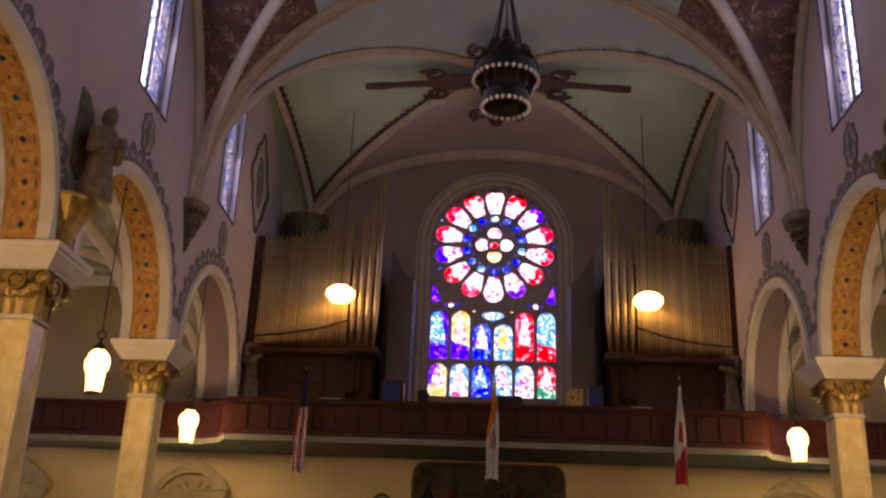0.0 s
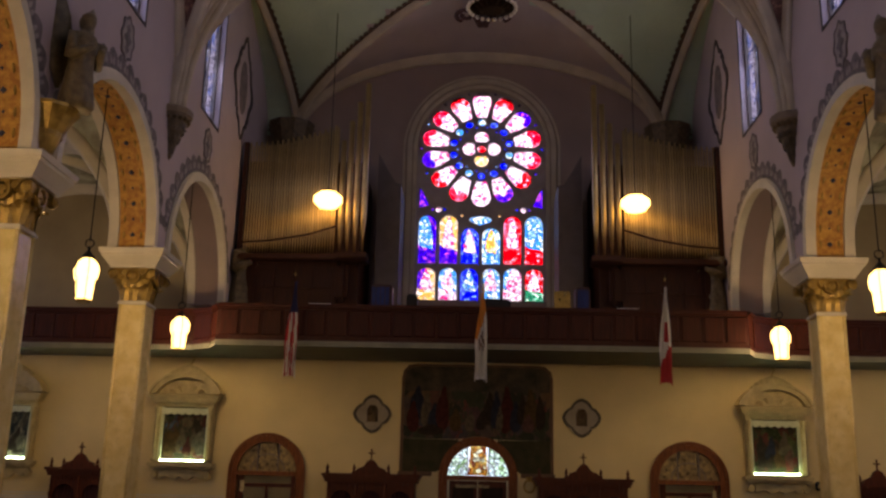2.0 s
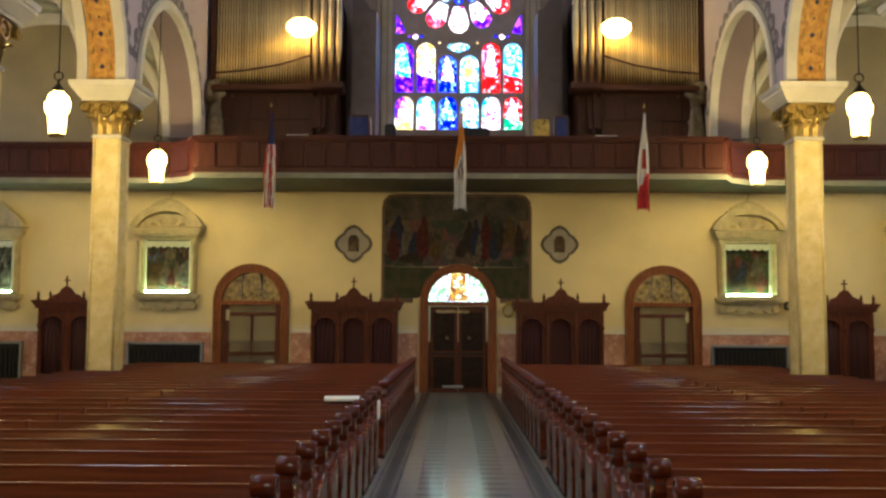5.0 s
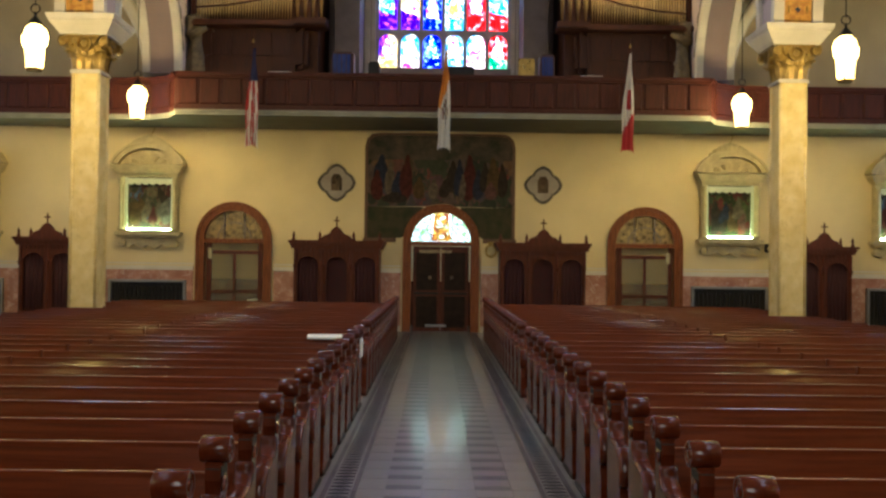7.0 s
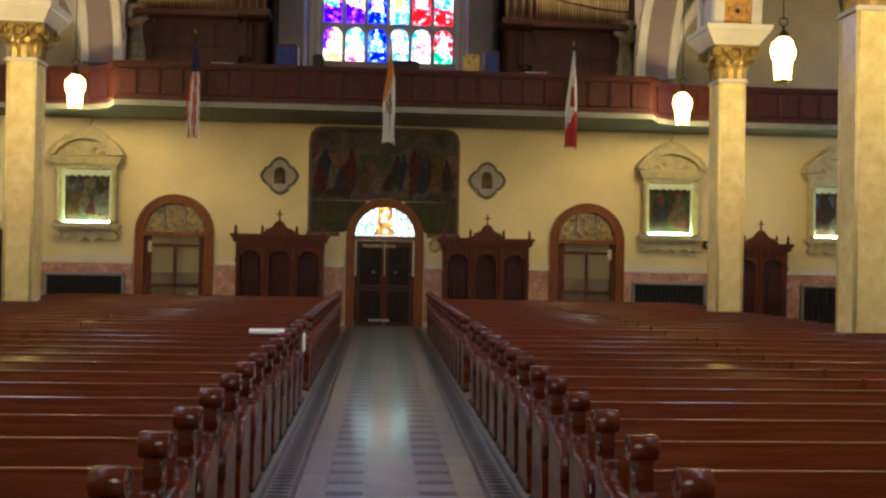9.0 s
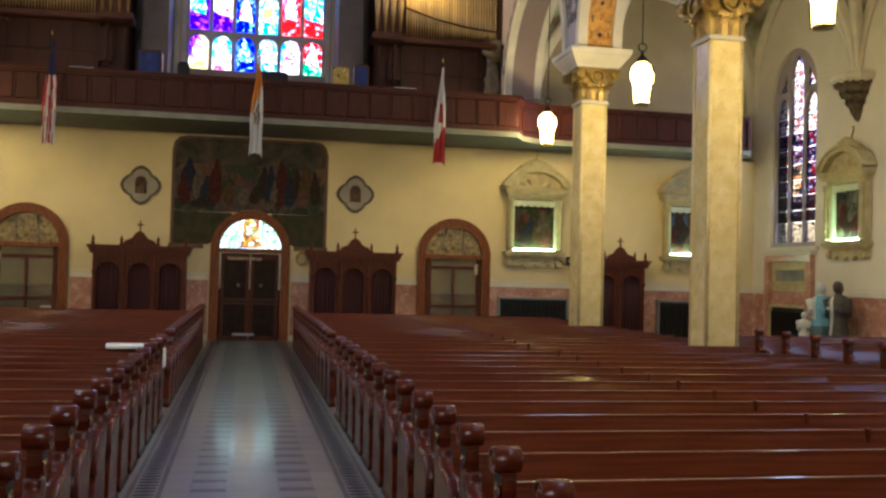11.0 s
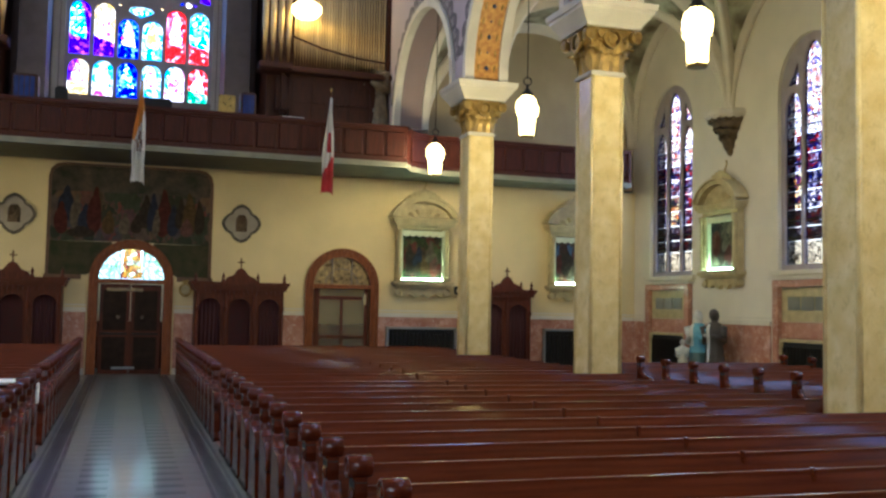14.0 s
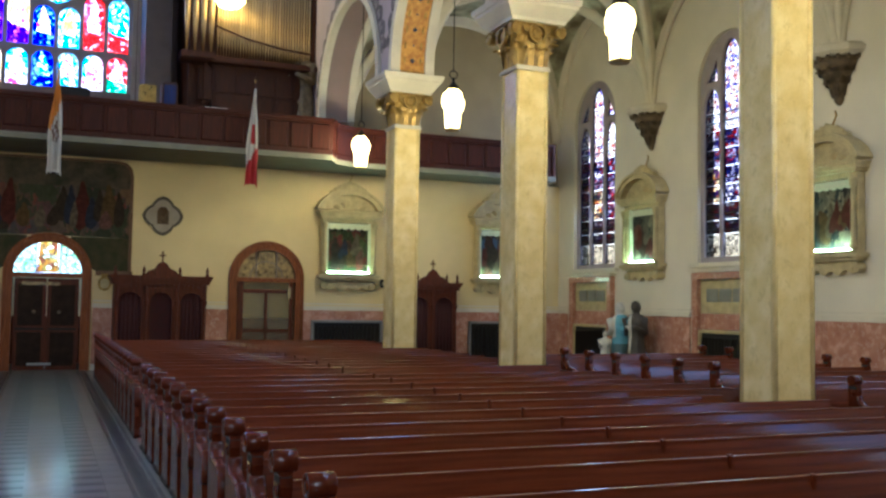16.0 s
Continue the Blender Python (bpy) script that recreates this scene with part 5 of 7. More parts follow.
def lantern():
    o = empty("hanging_lantern", "lit hexagonal hanging lantern of amber glass", "lantern", (0, 0, 0), 0, "nave lanterns")
    bm = bmesh.new()
    lathe(bm, [(0.10, -0.32), (0.13, -0.3), (0.15, -0.02), (0.185, 0.03), (0.20, 0.15), (0.17, 0.25), (0.08, 0.33)], 6)
    part("glass", bm, BULB, o).visible_shadow = False
    bm = bmesh.new()
    for i in range(6):
        a = radians(60 * i)
        pts = [Vector((r * math.cos(a), r * math.sin(a), z)) for r, z in ((0.115, -0.33), (0.14, -0.3), (0.155, -0.02), (0.19, 0.03), (0.206, 0.15), (0.176, 0.255), (0.085, 0.345))]
        sweep(bm, pts, [(-0.005, -0.005), (0.005, -0.005), (0.005, 0.005), (-0.005, 0.005)])
    part("rib", bm, IRON, o)
    bm = bmesh.new()
    lathe(bm, [(0.10, -0.35), (0.125, -0.34), (0.125, -0.31), (0.10, -0.31)], 6)
    part("base_ring", bm, GOLD, o)
    bm = bmesh.new()
    lathe(bm, [(0.09, 0.33), (0.1, 0.36), (0.05, 0.42), (0.02, 0.46), (0.02, 0.52)], 8)
    strip(bm, [(0.06 * math.cos(a), 0.57 + 0.06 * math.sin(a)) for a in [k * math.pi / 6 for k in range(12)]], [(0.075 * math.cos(a), 0.57 + 0.075 * math.sin(a)) for a in [k * math.pi / 6 for k in range(12)]],
          lambda u, v: Vector((u, -0.008, v)), lambda u, v: Vector((u, 0.008, v)), True)
    part("crown", bm, IRON, o)
    bm = bmesh.new()
    lathe(bm, [(0.012, 0.62), (0.012, 3.8)], 6)
    part("chain", bm, IRON, o)
    for ch in o.children:
        ch.scale = (1.25, 1.25, 1.25) if not ch.name.startswith("chain") else (1, 1, 1)
        if ch.name.startswith("chain"):
            ch.location = (0, 0, 0.14)
    return o


first = lantern()
first.matrix_basis = pose(-7.42, BAYS[0], 5.75)
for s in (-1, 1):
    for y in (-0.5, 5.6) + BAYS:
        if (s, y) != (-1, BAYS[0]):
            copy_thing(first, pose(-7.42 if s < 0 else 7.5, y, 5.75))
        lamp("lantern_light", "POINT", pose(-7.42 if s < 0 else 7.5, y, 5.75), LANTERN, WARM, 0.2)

# ---- chandelier ----
c = empty("chandelier", "black iron two-tier chandelier with small unlit bulbs", "chandelier", (0.2, 14.75, 0))
PEARL = mat("frosted_bulb", (0.85, 0.80, 0.74), 0.25, vary=0.05)
for r, z, n in ((0.62, 10.34, 30), (0.45, 9.80, 24)):
    bm = bmesh.new()
    circ = [(math.cos(2 * math.pi * i / 40), math.sin(2 * math.pi * i / 40)) for i in range(40)]
    strip(bm, [(0.93 * r * u, 0.93 * r * v) for u, v in circ], [(r * u, r * v) for u, v in circ], lambda u, v: Vector((u, v, z - 0.07)), lambda u, v: Vector((u, v, z + 0.16)), True)
    for i in range(n):
        a = 2 * math.pi * i / n
        box(bm, r * math.cos(a) - 0.02, r * math.cos(a) + 0.02, r * math.sin(a) - 0.02, r * math.sin(a) + 0.02, z + 0.16, z + 0.22)
    part("ring", bm, IRON, c)
    bm = bmesh.new()
    bmesh.ops.create_icosphere(bm, subdivisions=2, radius=0.042)
    me = mesh_from("bulb", bm, PEARL, True)
    for i in range(n):
        a = 2 * math.pi * (i + 0.5) / n
        ob = new("bulb", me)
        ob.parent, ob.location = c, (1.03 * r * math.cos(a), 1.03 * r * math.sin(a), z - 0.1)
BRONZE = mat("dark_bronze", (0.05, 0.026, 0.018), 0.45, 0.5, vary=0.3, scale=6)
for i in range(16):
    a = 2 * math.pi * i / 16
    for r0, z0, r1, z1 in ((0.61, 10.46, 0.47, 10.78), (0.56, 10.24, 0.45, 9.96), (0.43, 9.76, 0.22, 9.66)):
        bm = bmesh.new()
        sweep(bm, [(r0 * math.cos(a), r0 * math.sin(a), z0), (r1 * math.cos(a), r1 * math.sin(a), z1)], [(-0.03, -0.01), (0.03, -0.01), (0.03, 0.01), (-0.03, 0.01)], up=(math.cos(a + 1.57), math.sin(a + 1.57), 0.01))
        part("bar", bm, BRONZE, c)
bm = bmesh.new()
lathe(bm, [(0.2, 9.64), (0.32, 9.72), (0.40, 9.95), (0.50, 10.5), (0.40, 10.72), (0.3, 10.76)], 20)
lathe(bm, [(0.3, 10.74), (0.24, 10.95), (0.12, 11.1), (0.06, 11.3)], 14)
part("basket", bm, BRONZE, c)
bm = bmesh.new()
for i in range(8):
    a = 2 * math.pi * i / 8
    sweep(bm, [(0.5 * math.cos(a), 0.5 * math.sin(a), 10.45), (0.3 * math.cos(a), 0.3 * math.sin(a), 11.0), (0.03 * math.cos(a), 0.03 * math.sin(a), 12.3)], [(-0.012, -0.012), (0.012, -0.012), (0.012, 0.012), (-0.012, 0.012)])
lathe(bm, [(0.015, 12.2), (0.015, 17.6)], 6)
part("chain", bm, IRON, c)
for ch in c.children:
    ch.scale = (0.87, 0.87, 0.96)
    ch.location = (0.87 * ch.location.x, 0.87 * ch.location.y, 0.96 * ch.location.z + 0.53)

# painted ornament at the crown of the far vault
ORN = mat("vault_ornament_paint", (0.11, 0.04, 0.03), 0.8, vary=0.3, scale=5)
o = empty("vault_boss", "dark red-brown cross-shaped ornament at the vault crown", "ceiling ornament", (0.1, 25.6, 16.72))
bm = bmesh.new()
lathe(bm, [(0.05, -0.5), (0.3, -0.42), (0.5, -0.2), (0.6, 0.1)], 14)
part("boss", bm, ORN, o)
for d, ln in ((0, 3.95), (90, 2.6), (180, 3.95), (270, 2.6)):
    bm = bmesh.new()
    half = [(0.3, 0.50), (0.8, 0.36), (1.3, 0.46), (1.75, 0.40), (2.1, 0.16), (ln - 0.9, 0.13), (ln - 0.5, 0.2), (ln, 0.16)]
    prism(bm, half + [(u, -v) for u, v in reversed(half)], lambda u, v: Vector((u, v, -0.10 - 0.07 * u)), lambda u, v: Vector((u, v, -0.05 - 0.07 * u)))
    for e in (-1, 1):
        curl = []
        for k in range(22):
            a, r = radians(20 + 22 * k), 0.42 - 0.014 * k
            curl.append(Vector((2.15 + r * math.cos(a) - 0.3, e * (0.55 + r * 0.75 * math.sin(a)), -0.10 - 0.15)))
        sweep(bm, curl, [(-0.07, -0.02), (0.07, -0.02), (0.07, 0.02), (-0.07, 0.02)])
    bmesh.ops.rotate(bm, verts=bm.verts, matrix=Matrix.Rotation(radians(d), 3, "Z"))
    part("arm", bm, ORN, o)

# ---- wall under the gallery ----
YW = BACK
bm = bmesh.new()
gaps = [(-15.0, -6.7), (-4.5, -0.98), (1.22, 4.72), (6.82, 15.0)]
wains = empty("wainscot_back", "pink veined marble wainscot with a moulded cap", "wainscot", kind="structure")
for a, b in gaps:
    n = max(1, round((b - a) / 0.9))
    for i in range(n):
        u0, u1 = a + (b - a) * i / n, a + (b - a) * (i + 1) / n
        part("panel", boxed(u0 + 0.004, u1 - 0.004, YW - 0.03, YW, 0.16, 1.62, bevel=0.004), MARBLE_PINK, wains)
    bm = bmesh.new()
    for z0, z1, e in ((0, 0.16, 0.05), (1.62, 1.68, 0.06), (1.68, 1.74, 0.035), (1.78, 1.82, 0.02)):
        box(bm, a, b, YW - e, YW, z0, z1)
    part("cap", bm, STONE, wains)


def canvas(name, colours, scale, seed, dark=0.5):
    """Dim painted scene: blurred patches of colour with no figures."""
    m = mat(name, colours[0], 0.55, vary=0.15, scale=scale, bump=0.05, spec=0.1)
    n, l = m.node_tree.nodes, m.node_tree.links
    b = n["Principled BSDF"]
    co = [q for q in n if q.type == "TEX_COORD"][0]
    mp = n.new("ShaderNodeMapping")
    mp.inputs["Location"].default_value = (seed * 3.1, seed * 1.7, 0)
    mp.inputs["Scale"].default_value = (1.0, 1.0, 0.55)
    l.new(co.outputs["Object"], mp.inputs["Vector"])
    no = n.new("ShaderNodeTexNoise")
    no.inputs["Scale"].default_value, no.inputs["Detail"].default_value = scale * 2, 2
    l.new(mp.outputs[0], no.inputs["Vector"])
    add = n.new("ShaderNodeMix")
    add.data_type = "RGBA"
    add.inputs[0].default_value = 0.22
    l.new(mp.outputs[0], add.inputs[6])
    l.new(no.outputs["Color"], add.inputs[7])
    v = n.new("ShaderNodeTexVoronoi")
    v.inputs["Scale"].default_value = scale
    v.feature = "SMOOTH_F1"
    v.inputs["Smoothness"].default_value = 0.25
    l.new(add.outputs[2], v.inputs["Vector"])
    sp = n.new("ShaderNodeSeparateColor")
    l.new(v.outputs["Color"], sp.inputs[0])
    r = n.new("ShaderNodeValToRGB")
    e = r.color_ramp.elements
    for i, c in enumerate(colours):
        k = e[i] if i < 2 else e.new(0.5)
        k.position, k.color = 0.2 + 0.6 * i / (len(colours) - 1), (*c, 1)
    l.new(sp.outputs[0], r.inputs["Fac"])
    mul = n.new("ShaderNodeMix")
    mul.data_type, mul.blend_type = "RGBA", "MULTIPLY"
    mul.inputs[0].default_value = 0.7
    l.new(r.outputs[0], mul.inputs[6])
    l.new(no.outputs["Fac"], mul.inputs[7])
    l.new(mul.outputs[2], b.inputs["Base Color"])
    return m


MURAL = canvas("dim_mural_paint", [(0.05, 0.06, 0.035), (0.10, 0.085, 0.06), (0.22, 0.045, 0.032), (0.06, 0.065, 0.075), (0.26, 0.19, 0.12), (0.04, 0.045, 0.03), (0.17, 0.10, 0.05)], 4.6, 2)
MURALTOP = mat("dim_mural_sky", (0.10, 0.07, 0.05), 0.6, vary=0.35, scale=3.0, other=(0.030, 0.034, 0.024), spec=0.1)
MURALLOW = mat("dim_mural_ground", (0.065, 0.05, 0.028), 0.6, vary=0.3, scale=3.5, other=(0.028, 0.034, 0.016), spec=0.1)
mu = empty("wall_mural", "large dim religious mural above the middle door", "mural", (0.07, YW, 0))
hole = arc(MID - 0.07, 2.5, 1.04, 24)
for nm, z0, z1, m in (("sky_band", 4.75, 5.42, MURALTOP), ("picture", 3.45, 4.75, MURAL)):
    c = 0.32
    o = [(-2.0, z0), (2.0, z0), (2.0, z1), (-2.0, z1)] if nm == "picture" else [(-2.0, z0), (2.0, z0), (2.0, z1 - c), (2.0 - c * 0.13, z1 - c * 0.5), (2.0 - c * 0.5, z1 - c * 0.13), (2.0 - c, z1), (-2.0 + c, z1), (-2.0 + c * 0.5, z1 - c * 0.13), (-2.0 + c * 0.13, z1 - c * 0.5), (-2.0, z1 - c)]
    if nm == "picture":
        o = [(-2.0, z0)] + [(u, v) for u, v in hole if v > z0] + [(2.0, z0), (2.0, z1), (-2.0, z1)]
    bm = bmesh.new()
    prism(bm, o, lambda u, v: Vector((u, -0.012, v)), lambda u, v: Vector((u, 0, v)))
    part(nm, bm, m, mu)
for sgn in (-1, 1):
    arcpts = [(u, v) for u, v in hole if 2.56 < v < 3.45 and (u - MID + 0.07) * sgn > 0]
    arcpts.sort(key=lambda p: p[1])
    bm = bmesh.new()
    prism(bm, [(sgn * 2.0, 2.58)] + [(sgn * 1.14 + MID - 0.07, 2.58)] + arcpts + [(arcpts[-1][0], 3.45), (sgn * 2.0, 3.45)], lambda u, v: Vector((u, -0.012, v)), lambda u, v: Vector((u, 0, v)))
    part("ground_band", bm, MURALLOW, mu)
bm = bmesh.new()
for s in (-1, 1):
    box(bm, *sorted((s * 2.0, s * 2.08)), -0.03, 0, 2.5, 5.1)
    q = [(2.0, 5.1), (1.96, 5.26), (1.84, 5.38), (1.68, 5.42), (1.68, 5.49), (1.89, 5.45), (2.03, 5.31), (2.08, 5.1)]
    prism(bm, [(s * u, v) for u, v in q], lambda u, v: Vector((u, -0.03, v)), lambda u, v: Vector((u, 0, v)))
    box(bm, *sorted((s * 1.2, s * 2.12)), -0.03, 0, 2.46, 2.58)
box(bm, -1.68, 1.68, -0.03, 0, 5.42, 5.49)
part("painted_frame", bm, mat("brown_mural_frame", (0.13, 0.060, 0.025), 0.6, vary=0.2), mu)


PIG = [mat("faded_%s_paint" % n, tuple(0.5 * q for q in c), 0.6, vary=0.5, scale=9, other=tuple(0.25 * q for q in c), spec=0.1) for n, c in (("red", (0.17, 0.040, 0.032)), ("cream", (0.26, 0.20, 0.13)), ("blue", (0.05, 0.06, 0.10)), ("ochre", (0.22, 0.13, 0.05)), ("rose", (0.28, 0.13, 0.10)), ("umber", (0.08, 0.055, 0.04)), ("white", (0.30, 0.27, 0.21)))]


def painted_forms(parent, rnd, x0, x1, z0, z1, n, size, y):
    """Upright soft patches of old paint, thin as paint."""
    for i in range(n):
        c, h = x0 + (x1 - x0) * (i + rnd.uniform(0.2, 0.8)) / n, size * rnd.uniform(0.7, 1.15)
        w, zz = h * rnd.uniform(0.16, 0.26), z0 + (z1 - z0) * rnd.random()
        lean = rnd.uniform(-0.2, 0.2)
        bm = bmesh.new()
        o = []
        for k in range(16):
            a = 2 * math.pi * k / 16
            r = 1 + 0.22 * math.sin(3 * a + i) + 0.1 * math.sin(5 * a + 2 * i)
            v = 0.5 * h * math.sin(a) * r
            o.append((c + w * math.cos(a) * r * (1.15 - 0.5 * math.sin(a)) + lean * v, zz + v))
        q = y + 0.0007 * i
        prism(bm, o, lambda u, v: Vector((u, -q, v)), lambda u, v: Vector((u, -q + 0.003, v)))
        part("painted_form", bm, PIG[rnd.randrange(len(PIG))], parent)


def robed_form(parent, x, z, h, w, pigment, y):
    """A tall patch of paint, broad at the foot and narrow at the head."""
    o = []
    for k in range(20):
        t = 2 * math.pi * k / 20
        v = math.sin(t)
        o.append((x + w * math.cos(t) * (1.0 - 0.38 * v - 0.22 * math.exp(-((v - 0.62) / 0.16) ** 2)) + 0.02 * h * math.sin(2.1 * v + x), z + 0.5 * h * (1 + v)))
    bm = bmesh.new()
    prism(bm, o, lambda u, v: Vector((u, -y, v)), lambda u, v: Vector((u, -y + 0.003, v)))
    part("painted_form", bm, PIG[pigment], parent)


# 0 red, 1 cream, 2 blue, 3 ochre, 4 rose, 5 umber, 6 white
for k, (x, z, h, w, c) in enumerate(((-1.62, 3.95, 0.95, 0.20, 2), (-1.74, 3.62, 0.85, 0.16, 0), (-1.38, 3.70, 1.0, 0.13, 1), (-1.16, 3.62, 0.82, 0.16, 2), (-0.92, 3.68, 1.22, 0.17, 0), (-1.25, 3.55, 0.30, 0.34, 5),
                                     (-0.58, 3.66, 0.62, 0.15, 3), (-0.18, 3.64, 0.60, 0.13, 1), (0.12, 3.70, 0.50, 0.14, 5), (0.34, 3.85, 0.90, 0.16, 5), (0.52, 3.75, 1.05, 0.13, 2), (0.80, 3.62, 1.30, 0.18, 0),
                                     (0.62, 3.66, 0.72, 0.09, 1), (1.05, 3.66, 0.85, 0.15, 2), (1.24, 3.85, 0.85, 0.14, 5), (1.46, 3.70, 1.15, 0.18, 3), (1.40, 3.66, 0.50, 0.16, 4), (1.72, 3.72, 0.95, 0.13, 5))):
    robed_form(mu, x, z, h, w, c, 0.014 + 0.0007 * k)


def quatrefoil(x, z):
    o = empty("wall_plaque", "pale quatrefoil plaque with a dark painted centre", "wall plaque", (x, YW, z), 0, "quatrefoil plaques")
    ol = []
    for i in range(72):
        a = 2 * math.pi * i / 72
        r = 0.40 + 0.13 * abs(math.cos(2 * a)) ** 0.8 - 0.02 * abs(math.sin(4 * a))
        ol.append((r * math.cos(a), r * math.sin(a)))
    bm = bmesh.new()
    strip(bm, [(0.84 * u, 0.84 * v) for u, v in ol], ol, lambda u, v: Vector((u, 0, v)), lambda u, v: Vector((u, -0.045, v)), True)
    part("rim", bm, mat("plaque_rim", (0.10, 0.08, 0.05), 0.6, vary=0.2), o)
    bm = bmesh.new()
    prism(bm, [(0.84 * u, 0.84 * v) for u, v in ol], lambda u, v: Vector((u, 0, v)), lambda u, v: Vector((u, -0.015, v)))
    part("field", bm, mat("plaque_field", (0.36, 0.31, 0.24), 0.7, vary=0.12), o)
    bm = bmesh.new()
    prism(bm, [(-0.15, -0.22), (0.15, -0.22), (0.15, 0.12), (0.08, 0.24), (-0.08, 0.24), (-0.15, 0.12)], lambda u, v: Vector((u, 0, v)), lambda u, v: Vector((u, -0.03, v)))
    part("centre", bm, canvas("plaque_picture", [(0.10, 0.06, 0.035), (0.20, 0.14, 0.08), (0.06, 0.045, 0.03)], 8, x), o)


quatrefoil(-2.79, 4.09)
quatrefoil(2.92, 4.09)

# ---- doors ----
G_LUN = [stained("lunette_pale", (0.90, 1.0, 0.88), (0.55, 0.70, 0.42), 9, 0.25, 0.2, 0.5, ((0.95, 1.0, 0.95), (0.88, 0.97, 0.80))), stained("lunette_gold", (1.0, 0.80, 0.35), (0.50, 0.16, 0.05), 9, 0.25, 0.15, 0.45, ((1.0, 0.95, 0.75), (0.7, 0.42, 0.08)))]
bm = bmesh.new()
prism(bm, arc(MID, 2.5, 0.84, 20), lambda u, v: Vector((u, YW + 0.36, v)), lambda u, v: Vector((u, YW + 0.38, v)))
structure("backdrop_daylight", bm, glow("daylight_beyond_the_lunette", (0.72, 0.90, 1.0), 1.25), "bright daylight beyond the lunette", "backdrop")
AMBER = mat("dull_amber_glass", (0.36, 0.25, 0.08), 0.3, vary=0.2, scale=9, fine=25, other=(0.10, 0.07, 0.03))
PANE = bpy.data.materials.new("door_glass")
PANE.use_nodes = True
_b = PANE.node_tree.nodes["Principled BSDF"]
_b.inputs["Transmission Weight"].default_value, _b.inputs["Roughness"].default_value, _b.inputs["Base Color"].default_value = 0.95, 0.05, (0.92, 0.86, 0.68, 1)


def door_frame(n, x, hw, label, lit):
    d = tagged(new("door_%d" % n), label, "door", "", "structure")
    d.matrix_basis = pose(x, YW, 0)
    y0, y1 = -0.06, 0.14
    f = lambda q: (lambda u, v: Vector((u, q, v)))
    bm = bmesh.new()
    a, b = ([(-q, 0)] + arc(0, 2.47, q, 32) + [(q, 0)] for q in (hw - 0.08, hw + 0.12))
    strip(bm, a, b, f(y0), f(y1))
    a, b = ([(-q, 0)] + arc(0, 2.47, q, 32) + [(q, 0)] for q in (hw + 0.07, hw + 0.16))
    strip(bm, a, b, f(y0 - 0.03), f(y0 + 0.05))
    box(bm, -hw + 0.08, hw - 0.08, y0, y1, 2.38, 2.50)
    part("door_frame", bm, DOORWOOD, d)
    r = hw - 0.08
    for i, (a0, a1) in enumerate(((180, 120), (120, 60), (60, 0))):
        if i == 1:
            k = r * 0.33
            top = [(-k, 2.51)] + [(u, v) for u, v in arc(0, 2.5, r, 24) if abs(u) < k] + [(k, 2.51)]
        else:
            sg = -1 if i == 0 else 1
            k = r * 0.36
            pts = [(u, v) for u, v in arc(0, 2.5, r, 30) if u * sg > k]
            top = [(sg * k, 2.51), (sg * k, 2.5 + math.sqrt(r * r - k * k))] + (pts if sg > 0 else list(reversed(pts)))
        bm = bmesh.new()
        prism(bm, top, f(0.05), f(0.062))
        part("lunette_pane", bm, (G_LUN[1] if i == 1 else G_LUN[0]) if lit else AMBER, d)
    bm = bmesh.new()
    for u in (-r * 0.345, r * 0.345):
        box(bm, u - 0.016, u + 0.016, 0.03, 0.08, 2.5, 2.5 + math.sqrt(r * r - u * u))
    strip(bm, arc(0, 2.5, r * 0.55, 16), arc(0, 2.5, r * 0.58, 16), f(0.04), f(0.075))
    part("glazing_bar", bm, LEAD, d)
    return d


# middle door: a closed pair of dark leaves with glass above
d = door_frame(2, MID, 0.90, "dark double door under a stained-glass lunette", True)
for s in (-1, 1):
    bm = bmesh.new()
    box(bm, *sorted((s * 0.01, s * 0.77)), 0.04, 0.10, 0.01, 2.36, 0.006)
    leafd = part("door_leaf", bm, DARKWOOD, d)
    bm = bmesh.new()
    box(bm, *sorted((s * 0.10, s * 0.68)), 0.015, 0.04, 1.15, 2.2, 0.01)
    box(bm, *sorted((s * 0.10, s * 0.68)), 0.015, 0.04, 0.12, 0.98, 0.01)
    part("door_panel", bm, mat("dark_door_panel", (0.025, 0.014, 0.009), 0.5, vary=0.25, scale=5, spec=0.1), leafd)
    bm = bmesh.new()
    lathe(bm, [(0.02, 0), (0.05, 0.02), (0.05, 0.04), (0.02, 0.06)], 10)
    bmesh.ops.transform(bm, matrix=pose(s * 0.3, -0.0, 1.5, 90, 0, 0), verts=bm.verts)
    part("door_knob", bm, DARKGOLD, leafd)
    bm = boxed(*sorted((s * 0.06, s * 0.72)), 0.0, 0.03, 1.03, 1.09, bevel=0.01)
    part("push_bar", bm, IRON, leafd)
part("threshold_plate", boxed(-0.42, 0.15, -0.02, 0.035, 0.14, 0.20), STEEL, d)
part("notice", boxed(-0.6, 0.3, 0.005, 0.035, 2.18, 2.26), AMBER, d)
